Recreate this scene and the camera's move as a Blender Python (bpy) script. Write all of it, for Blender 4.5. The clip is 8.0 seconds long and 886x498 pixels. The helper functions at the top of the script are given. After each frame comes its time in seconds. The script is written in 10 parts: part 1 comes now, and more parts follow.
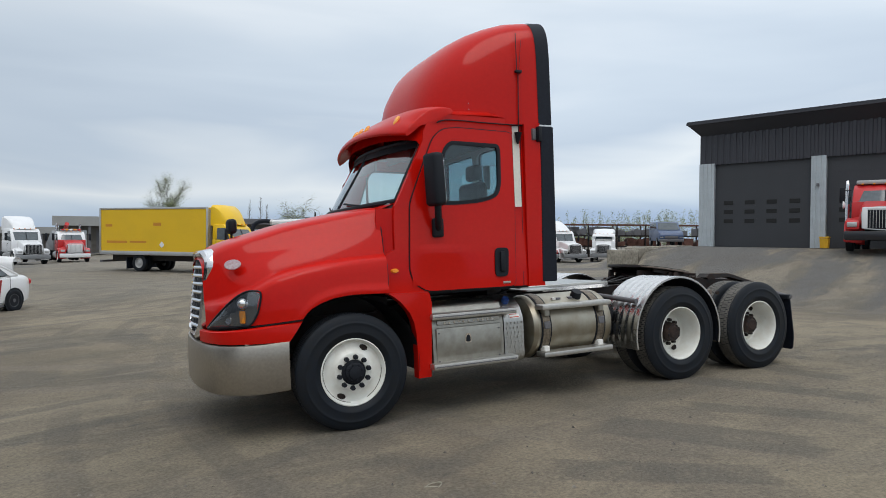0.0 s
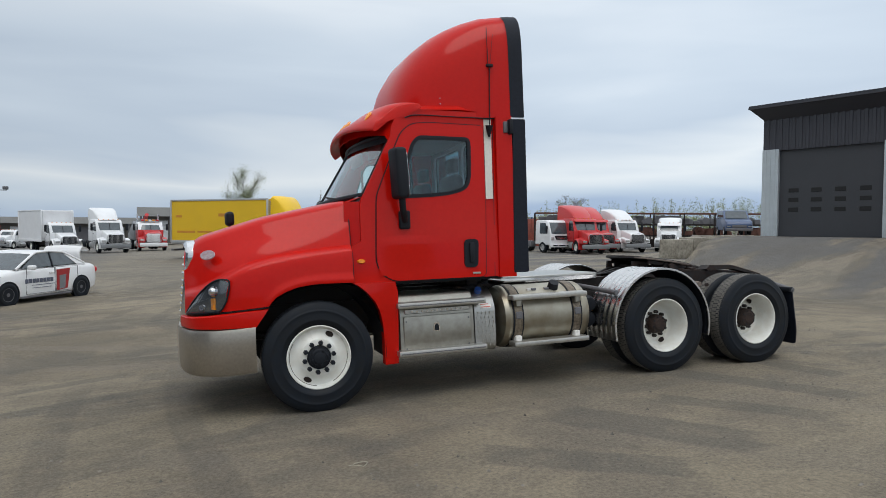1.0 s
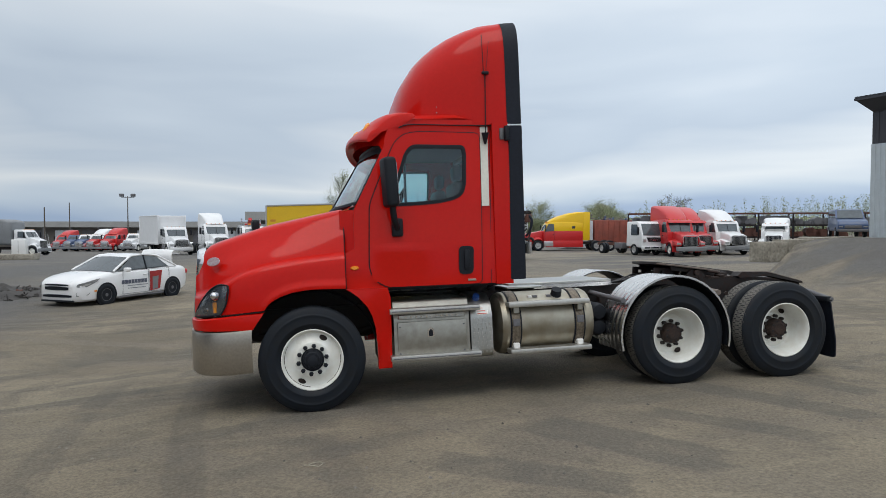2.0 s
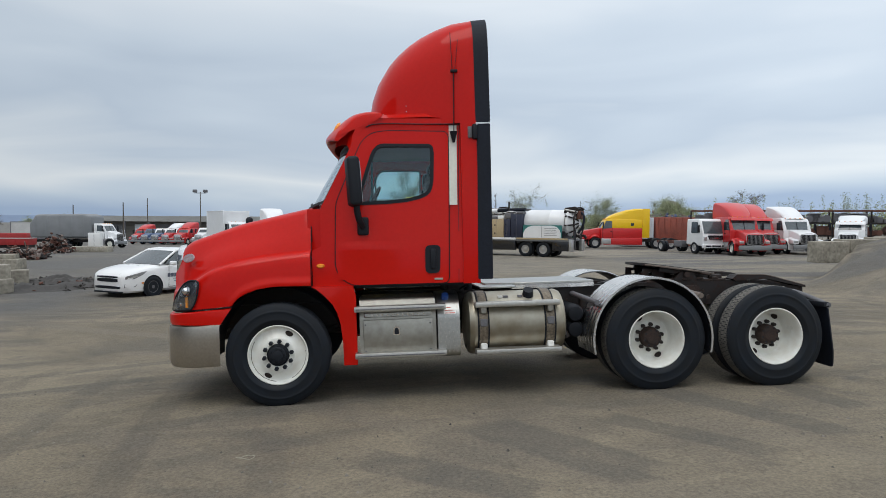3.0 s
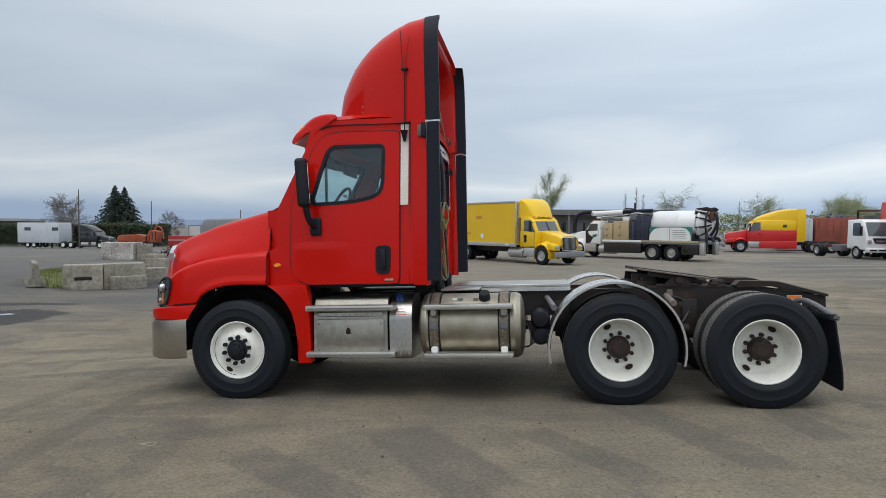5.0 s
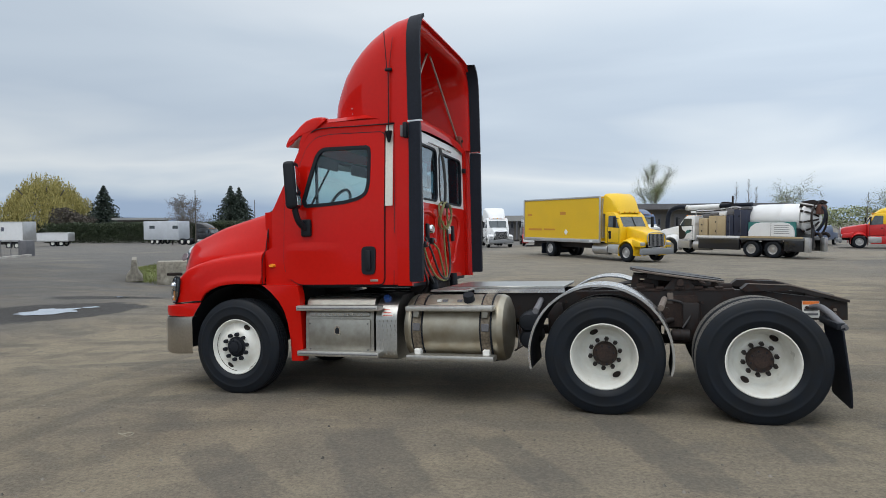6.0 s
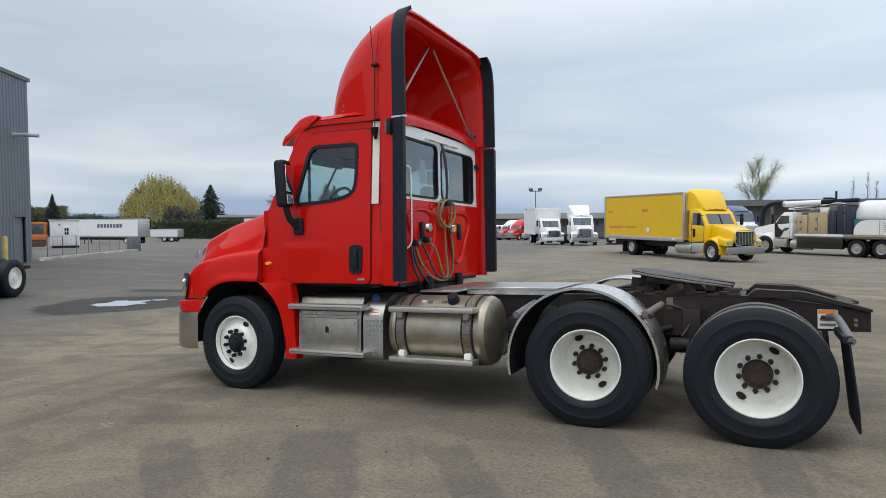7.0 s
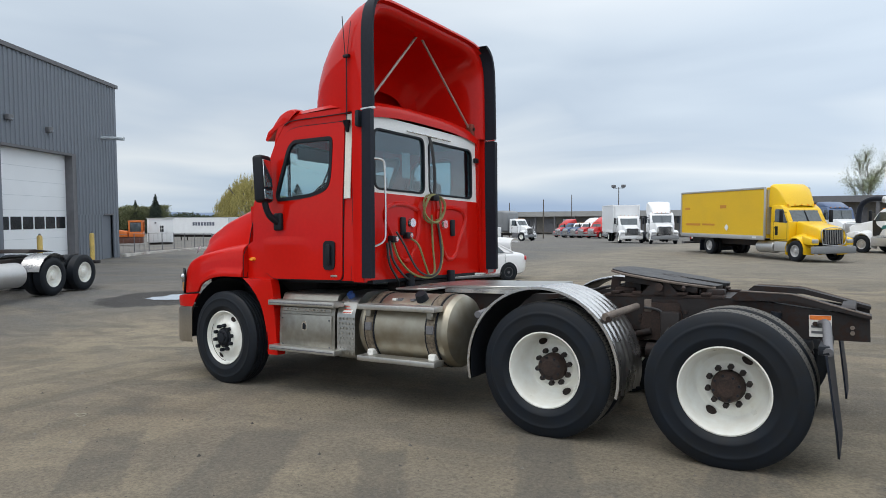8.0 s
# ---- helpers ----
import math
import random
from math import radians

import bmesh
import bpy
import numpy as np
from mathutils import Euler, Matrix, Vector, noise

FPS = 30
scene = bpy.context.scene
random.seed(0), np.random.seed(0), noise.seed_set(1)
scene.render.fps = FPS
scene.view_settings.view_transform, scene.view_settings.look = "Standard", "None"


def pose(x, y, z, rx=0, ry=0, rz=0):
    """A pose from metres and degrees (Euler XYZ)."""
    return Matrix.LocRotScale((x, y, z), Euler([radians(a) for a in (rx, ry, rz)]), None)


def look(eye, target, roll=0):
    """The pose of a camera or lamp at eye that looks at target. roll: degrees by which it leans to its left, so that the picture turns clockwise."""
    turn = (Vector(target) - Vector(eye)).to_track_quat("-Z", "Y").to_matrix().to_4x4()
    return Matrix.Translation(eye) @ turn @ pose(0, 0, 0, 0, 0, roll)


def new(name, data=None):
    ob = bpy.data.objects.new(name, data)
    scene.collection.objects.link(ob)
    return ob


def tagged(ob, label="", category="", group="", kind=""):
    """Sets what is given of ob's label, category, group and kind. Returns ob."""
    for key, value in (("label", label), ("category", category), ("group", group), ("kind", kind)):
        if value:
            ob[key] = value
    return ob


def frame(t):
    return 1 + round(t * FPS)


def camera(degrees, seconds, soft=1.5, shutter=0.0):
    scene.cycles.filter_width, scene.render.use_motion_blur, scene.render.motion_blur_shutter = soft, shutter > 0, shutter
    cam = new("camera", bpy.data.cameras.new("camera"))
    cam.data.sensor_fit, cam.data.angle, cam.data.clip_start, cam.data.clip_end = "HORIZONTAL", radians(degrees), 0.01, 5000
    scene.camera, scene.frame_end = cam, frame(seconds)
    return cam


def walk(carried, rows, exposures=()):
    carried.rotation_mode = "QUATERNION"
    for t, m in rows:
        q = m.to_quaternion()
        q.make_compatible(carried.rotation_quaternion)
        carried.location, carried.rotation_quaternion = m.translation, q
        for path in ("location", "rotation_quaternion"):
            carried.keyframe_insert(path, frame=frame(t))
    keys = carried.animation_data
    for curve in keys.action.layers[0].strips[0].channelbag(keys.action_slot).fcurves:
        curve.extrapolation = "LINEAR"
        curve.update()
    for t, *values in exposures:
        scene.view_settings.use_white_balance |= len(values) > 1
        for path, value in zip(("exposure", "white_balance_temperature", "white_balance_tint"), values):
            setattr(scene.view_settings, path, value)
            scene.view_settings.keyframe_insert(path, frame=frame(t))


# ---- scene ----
cam = camera(69.0, 8.0, soft=0.9)
# the yard under the truck slopes by two degrees, and the truck stands a little askew
LEVEL = Matrix.Rotation(radians(-1.21), 4, "Z") @ Vector((0.0347, -0.0348, 1)).rotation_difference(Vector((0, 0, 1))).to_matrix().to_4x4()
PATH = [
    (0, (-2.008, -6.765, 1.789), (-1.093, -4.987, 1.756), 0.5),
    (0.5, (-1.582, -7.125, 1.824), (-0.759, -5.303, 1.772), 0.6),
    (1, (-1.128, -7.377, 1.823), (-0.414, -5.51, 1.755), 0.4),
    (1.5, (-0.641, -7.597, 1.84), (-0.073, -5.68, 1.777), 0.4),
    (1.7, (-0.411, -7.683, 1.875), (0.091, -5.749, 1.812), 0.3),
    (2.8, (0.748, -7.905, 1.901), (0.999, -5.922, 1.829), 0.1),
    (3, (0.965, -7.934, 1.925), (1.18, -5.947, 1.847), 0.4),
    (3.5, (1.494, -7.919, 1.945), (1.6, -5.924, 1.864), 0.3),
    (4, (2.045, -7.923, 1.937), (2.025, -5.925, 1.856), 0.2),
    (4.5, (2.6, -7.877, 1.92), (2.461, -5.884, 1.837), 0.1),
    (4.7, (2.768, -7.842, 1.907), (2.593, -5.851, 1.837), 0.1),
    (5.8, (4.055, -7.524, 1.945), (3.551, -5.59, 1.855), 0.1),
    (6, (4.272, -7.448, 1.96), (3.713, -5.529, 1.875), -0.2),
    (6.5, (4.807, -7.198, 1.97), (4.115, -5.324, 1.88), -0.1),
    (7, (5.238, -6.859, 1.969), (4.408, -5.042, 1.876), -0.2),
    (7.5, (5.713, -6.514, 1.947), (4.774, -4.75, 1.855), -0.2),
    (8, (6.11, -6.088, 1.933), (5.049, -4.395, 1.835), -0.3),
]
walk(cam, [(t, look(eye, target, roll)) for t, eye, target, roll in PATH], exposures=[(0, -0.10), (3.0, -0.08), (4.5, -0.04), (6.5, 0.10), (8, 0.22)])

# ---- world and sun: overcast, brightest low over the far side ----
world = bpy.data.worlds.new("overcast")
scene.world = world
world.use_nodes = True
wn, wl = world.node_tree.nodes, world.node_tree.links
wn.clear()
w_out = wn.new("ShaderNodeOutputWorld")
w_bg = wn.new("ShaderNodeBackground")
w_sky = wn.new("ShaderNodeTexSky")
w_sky.sky_type = "NISHITA"
w_sky.sun_disc = False
w_sky.sun_elevation = radians(48)
w_sky.sun_rotation = radians(200)
w_sky.air_density, w_sky.dust_density = 1.0, 3.0
w_gain = wn.new("ShaderNodeMix")
w_gain.data_type, w_gain.blend_type = "RGBA", "MULTIPLY"
w_gain.inputs[0].default_value = 1.0
w_gain.inputs[7].default_value = (0.085, 0.085, 0.085, 1)
w_coord = wn.new("ShaderNodeTexCoord")
w_map = wn.new("ShaderNodeMapping")
w_map.inputs["Scale"].default_value = (1.0, 1.0, 5.2)
w_noise = wn.new("ShaderNodeTexNoise")
w_noise.inputs["Scale"].default_value = 1.7
w_noise.inputs["Detail"].default_value = 4.5
w_noise.inputs["Roughness"].default_value = 0.43
w_noise.inputs["Distortion"].default_value = 0.5
w_sep = wn.new("ShaderNodeSeparateXYZ")
w_bend = wn.new("ShaderNodeMath")
w_bend.operation = "MULTIPLY_ADD"
w_bend.inputs[1].default_value = 0.36
w_lift = wn.new("ShaderNodeMath")
w_lift.operation = "ADD"
w_lift.inputs[1].default_value = -0.18
w_ramp = wn.new("ShaderNodeValToRGB")
w_stops = ((0.0, (0.36, 0.47, 0.64)), (0.05, (0.54, 0.64, 0.75)), (0.10, (0.74, 0.80, 0.85)), (0.17, (0.52, 0.61, 0.72)), (0.24, (0.60, 0.69, 0.79)), (0.34, (0.76, 0.83, 0.90)), (0.55, (0.82, 0.88, 0.94)))
while len(w_ramp.color_ramp.elements) < len(w_stops):
    w_ramp.color_ramp.elements.new(0.5)
for e, (p, c) in zip(w_ramp.color_ramp.elements, w_stops):
    e.position, e.color = p, (*c, 1)
# an overcast sky is brightest overhead
w_zen = wn.new("ShaderNodeMapRange")
w_zen.interpolation_type = "SMOOTHSTEP"
w_zen.inputs["From Min"].default_value, w_zen.inputs["From Max"].default_value = 0.40, 0.95
w_zen.inputs["To Min"].default_value, w_zen.inputs["To Max"].default_value = 1.0, 1.42
w_mix = wn.new("ShaderNodeMix")
w_mix.data_type = "RGBA"
w_mix.inputs[0].default_value = 0.92
wl.new(w_coord.outputs["Generated"], w_map.inputs["Vector"])
wl.new(w_coord.outputs["Generated"], w_sep.inputs[0])
wl.new(w_map.outputs["Vector"], w_noise.inputs["Vector"])
wl.new(w_noise.outputs["Fac"], w_bend.inputs[0])
wl.new(w_sep.outputs["Z"], w_lift.inputs[0])
wl.new(w_lift.outputs[0], w_bend.inputs[2])
wl.new(w_bend.outputs[0], w_ramp.inputs["Fac"])
wl.new(w_sky.outputs["Color"], w_gain.inputs[6])
wl.new(w_gain.outputs[2], w_mix.inputs[6])
wl.new(w_ramp.outputs["Color"], w_mix.inputs[7])
wl.new(w_mix.outputs[2], w_bg.inputs["Color"])
wl.new(w_sep.outputs["Z"], w_zen.inputs["Value"])
# and somewhat brighter to the east than to the west
w_west = wn.new("ShaderNodeMapRange")
w_west.interpolation_type = "SMOOTHSTEP"
w_west.inputs["From Min"].default_value, w_west.inputs["From Max"].default_value = -0.9, 0.95
w_west.inputs["To Min"].default_value, w_west.inputs["To Max"].default_value = 0.90, 1.24
w_mul = wn.new("ShaderNodeMath")
w_mul.operation = "MULTIPLY"
wl.new(w_sep.outputs["X"], w_west.inputs["Value"])
wl.new(w_zen.outputs[0], w_mul.inputs[0])
wl.new(w_west.outputs[0], w_mul.inputs[1])
wl.new(w_mul.outputs[0], w_bg.inputs["Strength"])
wl.new(w_bg.outputs[0], w_out.inputs[0])

sun = new("sun", bpy.data.lights.new("sun", "SUN"))
sun.data.energy, sun.data.angle, sun.data.color = 1.0, radians(40), (1.0, 0.97, 0.93)
sun.matrix_world = look((0, 0, 60), (14, 26, 0))
tagged(sun, kind="structure")


# ---- materials ----
def mat(name, col, rough=0.5, metal=0.0, var=0.12, scale=2.0, fine=45.0, bump=0.03, coat=0.0, tint=None, spread=0.0, glass=False):
    m = bpy.data.materials.new(name)
    m.use_nodes = True
    n, l = m.node_tree.nodes, m.node_tree.links
    b = n["Principled BSDF"]
    b.inputs["Roughness"].default_value = rough
    b.inputs["Metallic"].default_value = metal
    b.inputs["Coat Weight"].default_value = coat
    b.inputs["Coat Roughness"].default_value = 0.05
    tc = n.new("ShaderNodeTexCoord")
    big, small = n.new("ShaderNodeTexNoise"), n.new("ShaderNodeTexNoise")
    big.inputs["Scale"].default_value, big.inputs["Detail"].default_value = scale, 5.0
    small.inputs["Scale"].default_value, small.inputs["Detail"].default_value = fine, 4.0
    for t in (big, small):
        l.new(tc.outputs["Object"], t.inputs["Vector"])
    add = n.new("ShaderNodeMath")
    add.operation = "ADD"
    l.new(big.outputs["Fac"], add.inputs[0])
    l.new(small.outputs["Fac"], add.inputs[1])
    ramp = n.new("ShaderNodeValToRGB")
    half = n.new("ShaderNodeMath")
    half.operation = "MULTIPLY"
    half.inputs[1].default_value = 0.5
    l.new(add.outputs[0], half.inputs[0])
    l.new(half.outputs[0], ramp.inputs["Fac"])
    t2 = tint or col
    ramp.color_ramp.elements[0].position, ramp.color_ramp.elements[1].position = 0.34, 0.66
    ramp.color_ramp.elements[0].color = (*[c * (1 - var) for c in t2], 1)
    ramp.color_ramp.elements[1].color = (*[min(1, c * (1 + var)) for c in col], 1)
    out = ramp.outputs["Color"]
    if spread:
        info = n.new("ShaderNodeObjectInfo")
        hsv = n.new("ShaderNodeHueSaturation")
        mr = n.new("ShaderNodeMapRange")
        mr.inputs["To Min"].default_value, mr.inputs["To Max"].default_value = 1 - spread, 1 + spread
        l.new(info.outputs["Random"], mr.inputs["Value"])
        l.new(mr.outputs[0], hsv.inputs["Value"])
        l.new(out, hsv.inputs["Color"])
        out = hsv.outputs["Color"]
    l.new(out, b.inputs["Base Color"])
    rr = n.new("ShaderNodeMapRange")
    rr.inputs["To Min"].default_value, rr.inputs["To Max"].default_value = max(0.02, rough * 0.75), min(1, rough * 1.25)
    l.new(big.outputs["Fac"], rr.inputs["Value"])
    l.new(rr.outputs[0], b.inputs["Roughness"])
    if bump:
        bp = n.new("ShaderNodeBump")
        bp.inputs["Strength"].default_value, bp.inputs["Distance"].default_value = min(1.0, bump * 4), 0.004
        l.new(small.outputs["Fac"], bp.inputs["Height"])
        l.new(bp.outputs[0], b.inputs["Normal"])
    if glass:
        b.inputs["Transmission Weight"].default_value = 1.0
        b.inputs["IOR"].default_value = 1.2
    return m


RED = mat("red_paint", (0.53, 0.007, 0.003), 0.42, 0, 0.05, 1.2, 25, 0.0, 0.42)
RED.node_tree.nodes["Principled BSDF"].inputs["Specular IOR Level"].default_value = 0.03
BLACKP = mat("black_plastic", (0.0093, 0.0116, 0.0164), 0.55, 0, 0.25, 3, 90, 0.03)
BLACKR = mat("black_rubber_trim", (0.0087, 0.0119, 0.0207), 0.6, 0, 0.3, 2, 40, 0.02)
TYRE = mat("tyre_rubber", (0.007, 0.010, 0.015), 0.52, 0, 0.35, 3.4, 16, 0.0, tint=(0.017, 0.019, 0.022))
TYRE.node_tree.nodes["Principled BSDF"].inputs["Specular IOR Level"].default_value = 0.20
TYRED = mat("dusty_tread", (0.125, 0.118, 0.105), 0.95, 0, 0.35, 8, 70, 0.08)
RIM = mat("white_wheel_paint", (0.75, 0.765, 0.73), 0.30, 0, 0.05, 4, 13, 0.0, coat=0.3, tint=(0.72, 0.70, 0.63))
RUST = mat("rusty_hub", (0.040, 0.024, 0.019), 0.8, 0.2, 0.5, 14, 90, 0.1, tint=(0.022, 0.016, 0.014))
FRAME = mat("oily_black_frame", (0.016, 0.014, 0.014), 0.55, 0.05, 0.5, 5, 22, 0.2, tint=(0.056, 0.031, 0.024))
GREASE = mat("greasy_plate", (0.010, 0.010, 0.011), 0.50, 0.0, 0.6, 7, 35, 0.4, tint=(0.055, 0.042, 0.034))
for m0, a0, b0 in ((FRAME, 0.40, 0.50), (GREASE, 0.42, 0.55)):
    cr = m0.node_tree.nodes["Color Ramp"].color_ramp
    cr.elements[0].position, cr.elements[1].position = a0, b0
FRAME.node_tree.nodes["Principled BSDF"].inputs["Specular IOR Level"].default_value = 0.25
for dark in (BLACKP, BLACKR):
    dark.node_tree.nodes["Principled BSDF"].inputs["Specular IOR Level"].default_value = 0.25
CHROME = mat("chrome", (0.75, 0.75, 0.76), 0.12, 1.0, 0.05, 4, 60, 0.01)
ALU = mat("aluminium", (0.62, 0.62, 0.62), 0.27, 1.0, 0.10, 2.5, 12, 0.0)
BOXALU = mat("dull_aluminium", (0.40, 0.39, 0.35), 0.42, 1.0, 0.08, 2.5, 16, 0.0, tint=(0.345, 0.33, 0.29))
STEPALU = mat("worn_step_aluminium", (0.50, 0.49, 0.46), 0.4, 0.9, 0.12, 4, 30, 0.02)
TANK = mat("stained_aluminium", (0.40, 0.38, 0.32), 0.44, 0.95, 0.08, 1.6, 7, 0.0, tint=(0.30, 0.26, 0.19))
STEEL = mat("dull_steel_bumper", (0.42, 0.385, 0.335), 0.34, 0.9, 0.12, 2.0, 40, 0.02)
WHITE = mat("white_paint", (0.78, 0.78, 0.77), 0.35, 0, 0.05, 2, 40, 0.0, 0.3)
STRIP = mat("cream_white_strip", (0.70, 0.69, 0.62), 0.45, 0, 0.1, 3, 40, 0.0)
AMBER = mat("amber_lens", (0.85, 0.30, 0.02), 0.2, 0, 0.1, 9, 80, 0.0, 0.5)
GREYP = mat("grey_plastic", (0.13, 0.13, 0.14), 0.6, 0, 0.2, 3, 60, 0.03)


def glass_mat(name, tint, clear, gloss=0.05):
    m = bpy.data.materials.new(name)
    m.use_nodes = True
    n, l = m.node_tree.nodes, m.node_tree.links
    n.remove(n["Principled BSDF"])
    mix = n.new("ShaderNodeMixShader")
    lw = n.new("ShaderNodeLayerWeight")
    lw.inputs["Blend"].default_value = 0.5
    pw = n.new("ShaderNodeMath")
    pw.operation = "POWER"
    pw.inputs[1].default_value = 4.0
    l.new(lw.outputs["Facing"], pw.inputs[0])
    fr = n.new("ShaderNodeMath")
    fr.operation = "MULTIPLY_ADD"
    fr.inputs[1].default_value, fr.inputs[2].default_value = 0.8, gloss
    l.new(pw.outputs[0], fr.inputs[0])
    tr, gl = n.new("ShaderNodeBsdfTransparent"), n.new("ShaderNodeBsdfGlossy")
    tr.inputs["Color"].default_value = (*[clear * c for c in tint], 1)
    gl.inputs["Color"].default_value, gl.inputs["Roughness"].default_value = (0.9, 0.93, 0.95, 1), 0.03
    l.new(fr.outputs[0], mix.inputs[0])
    l.new(tr.outputs[0], mix.inputs[1])
    l.new(gl.outputs[0], mix.inputs[2])
    l.new(mix.outputs[0], n["Material Output"].inputs[0])
    return m


GLASS = glass_mat("window_glass", (0.80, 0.93, 0.95), 0.92, 0.05)
GLASSW = glass_mat("windscreen_glass", (0.82, 0.93, 0.94), 0.95, 0.20)
GLASSD = glass_mat("dark_window_glass", (0.62, 0.78, 0.84), 0.80, 0.10)
LENS = glass_mat("clear_lens", (0.95, 0.97, 1.0), 0.85, 0.12)
HLBOX = mat("headlight_housing", (0.10, 0.11, 0.12), 0.25, 0.4, 0.3, 9, 40, 0.0)
EMBLEM = mat("worn_emblem", (0.36, 0.34, 0.35), 0.35, 0.7, 0.2, 25, 60, 0.0, tint=(0.40, 0.22, 0.24))


# ---- mesh helpers ----
def part(name, bm, material, parent=None, label="", smooth=38):
    me = bpy.data.meshes.new(name)
    bmesh.ops.remove_doubles(bm, verts=bm.verts, dist=1e-5)
    bmesh.ops.recalc_face_normals(bm, faces=bm.faces)
    lim = radians(smooth)
    for f in bm.faces:
        f.smooth = True
    for e in bm.edges:
        if len(e.link_faces) == 2 and e.calc_face_angle(0) > lim:
            e.smooth = False
    bm.to_mesh(me)
    bm.free()
    for m in (material if isinstance(material, (list, tuple)) else [material]):
        me.materials.append(m)
    ob = new(name, me)
    if parent is not None:
        ob.parent = parent
    if label:
        tagged(ob, label)
    return ob


def thing(name, label, category, m=None, group="", kind=""):
    ob = new(name)
    ob.empty_display_size = 0.2
    if m is not None:
        ob.matrix_basis = m
    return tagged(ob, label, category, group, kind)


def box(x0, x1, y0, y1, z0, z1, bevel=0.0, seg=2, bm=None):
    own = bmesh.new()
    vs = [own.verts.new((x, y, z)) for x in (x0, x1) for y in (y0, y1) for z in (z0, z1)]
    for q in ((0, 1, 3, 2), (4, 6, 7, 5), (0, 4, 5, 1), (2, 3, 7, 6), (0, 2, 6, 4), (1, 5, 7, 3)):
        own.faces.new([vs[i] for i in q])
    if bevel:
        bmesh.ops.bevel(own, geom=own.edges[:], offset=bevel, segments=seg, profile=0.5, affect="EDGES")
    return join(bm, own)


def join(bm, other):
    if bm is None:
        return other
    me = bpy.data.meshes.new("tmp")
    other.to_mesh(me)
    other.free()
    bm.from_mesh(me)
    bpy.data.meshes.remove(me)
    return bm


def loft(rows, bm=None, close_u=False, close_v=False, cap=False):
    """A skin over rows of points; close_v joins each row's ends, close_u the first and last row."""
    own = bmesh.new()
    vs = [[own.verts.new(p) for p in r] for r in rows]
    n, m = len(vs), len(vs[0])
    for i in range(n if close_u else n - 1):
        for j in range(m if close_v else m - 1):
            a, b = vs[i], vs[(i + 1) % n]
            q = [a[j], a[(j + 1) % m], b[(j + 1) % m], b[j]]
            if len({tuple(round(c, 6) for c in v.co) for v in q}) == 4:
                own.faces.new(q)
            else:
                u = []
                for v in q:
                    if all((v.co - w.co).length > 1e-6 for w in u):
                        u.append(v)
                if len(u) == 3:
                    own.faces.new(u)
    if cap:
        own.faces.new(vs[0][::-1])
        own.faces.new(vs[-1])
    return join(bm, own)


def rod(p0, p1, r, seg=12, r2=None, bm=None, cap=True):
    p0, p1 = Vector(p0), Vector(p1)
    q = (p1 - p0).to_track_quat("Z", "Y").to_matrix()
    r2 = r if r2 is None else r2
    ring = [Vector((math.cos(2 * math.pi * k / seg), math.sin(2 * math.pi * k / seg), 0)) for k in range(seg)]
    return loft([[p0 + q @ (c * r) for c in ring], [p1 + q @ (c * r2) for c in ring]], bm, close_v=True, cap=cap)


def tube(pts, r, seg=8, bm=None):
    """A bent pipe through the points, rounded by a spline."""
    pts = [Vector(p) for p in pts]
    fine = []
    for i in range(len(pts) - 1):
        p0, p1, p2, p3 = pts[max(i - 1, 0)], pts[i], pts[i + 1], pts[min(i + 2, len(pts) - 1)]
        for k in range(6):
            t = k / 6
            fine.append(0.5 * ((2 * p1) + (p2 - p0) * t + (2 * p0 - 5 * p1 + 4 * p2 - p3) * t * t + (3 * p1 - p0 - 3 * p2 + p3) * t ** 3))
    fine.append(pts[-1])
    rows, side = [], Vector((0.3, 0.5, 0.8))
    for i, p in enumerate(fine):
        d = (fine[min(i + 1, len(fine) - 1)] - fine[max(i - 1, 0)]).normalized()
        a = d.cross(side)
        if a.length < 1e-4:
            a = d.cross(Vector((1, 0, 0)))
        a.normalize()
        b = d.cross(a)
        side = -d.cross(d.cross(side)).normalized() if d.cross(side).length > 1e-4 else side
        rows.append([p + r * (math.cos(2 * math.pi * k / seg) * a + math.sin(2 * math.pi * k / seg) * b) for k in range(seg)])
    return loft(rows, bm, close_v=True, cap=True)


def lathe(profile, seg=40, at=(0, 0, 0), bm=None, sy=1):
    """Turns (radius, y) pairs round the y axis through at."""
    rows = []
    for k in range(seg):
        a = 2 * math.pi * k / seg
        rows.append([(at[0] + r * math.cos(a), at[1] + sy * y, at[2] + r * math.sin(a)) for r, y in profile])
    return loft(rows, bm, close_u=True)


def rounded(poly, r, n=4):
    """Rounds the corners of a closed 2D outline."""
    out, m = [], len(poly)
    for i in range(m):
        a, b, c = Vector(poly[i - 1]), Vector(poly[i]), Vector(poly[(i + 1) % m])
        da, dc = (a - b), (c - b)
        k = min(r, da.length * 0.45, dc.length * 0.45)
        p, q = b + da.normalized() * k, b + dc.normalized() * k
        for j in range(n + 1):
            t = j / n
            out.append(tuple((1 - t) ** 2 * p + 2 * t * (1 - t) * b + t * t * q))
    return out


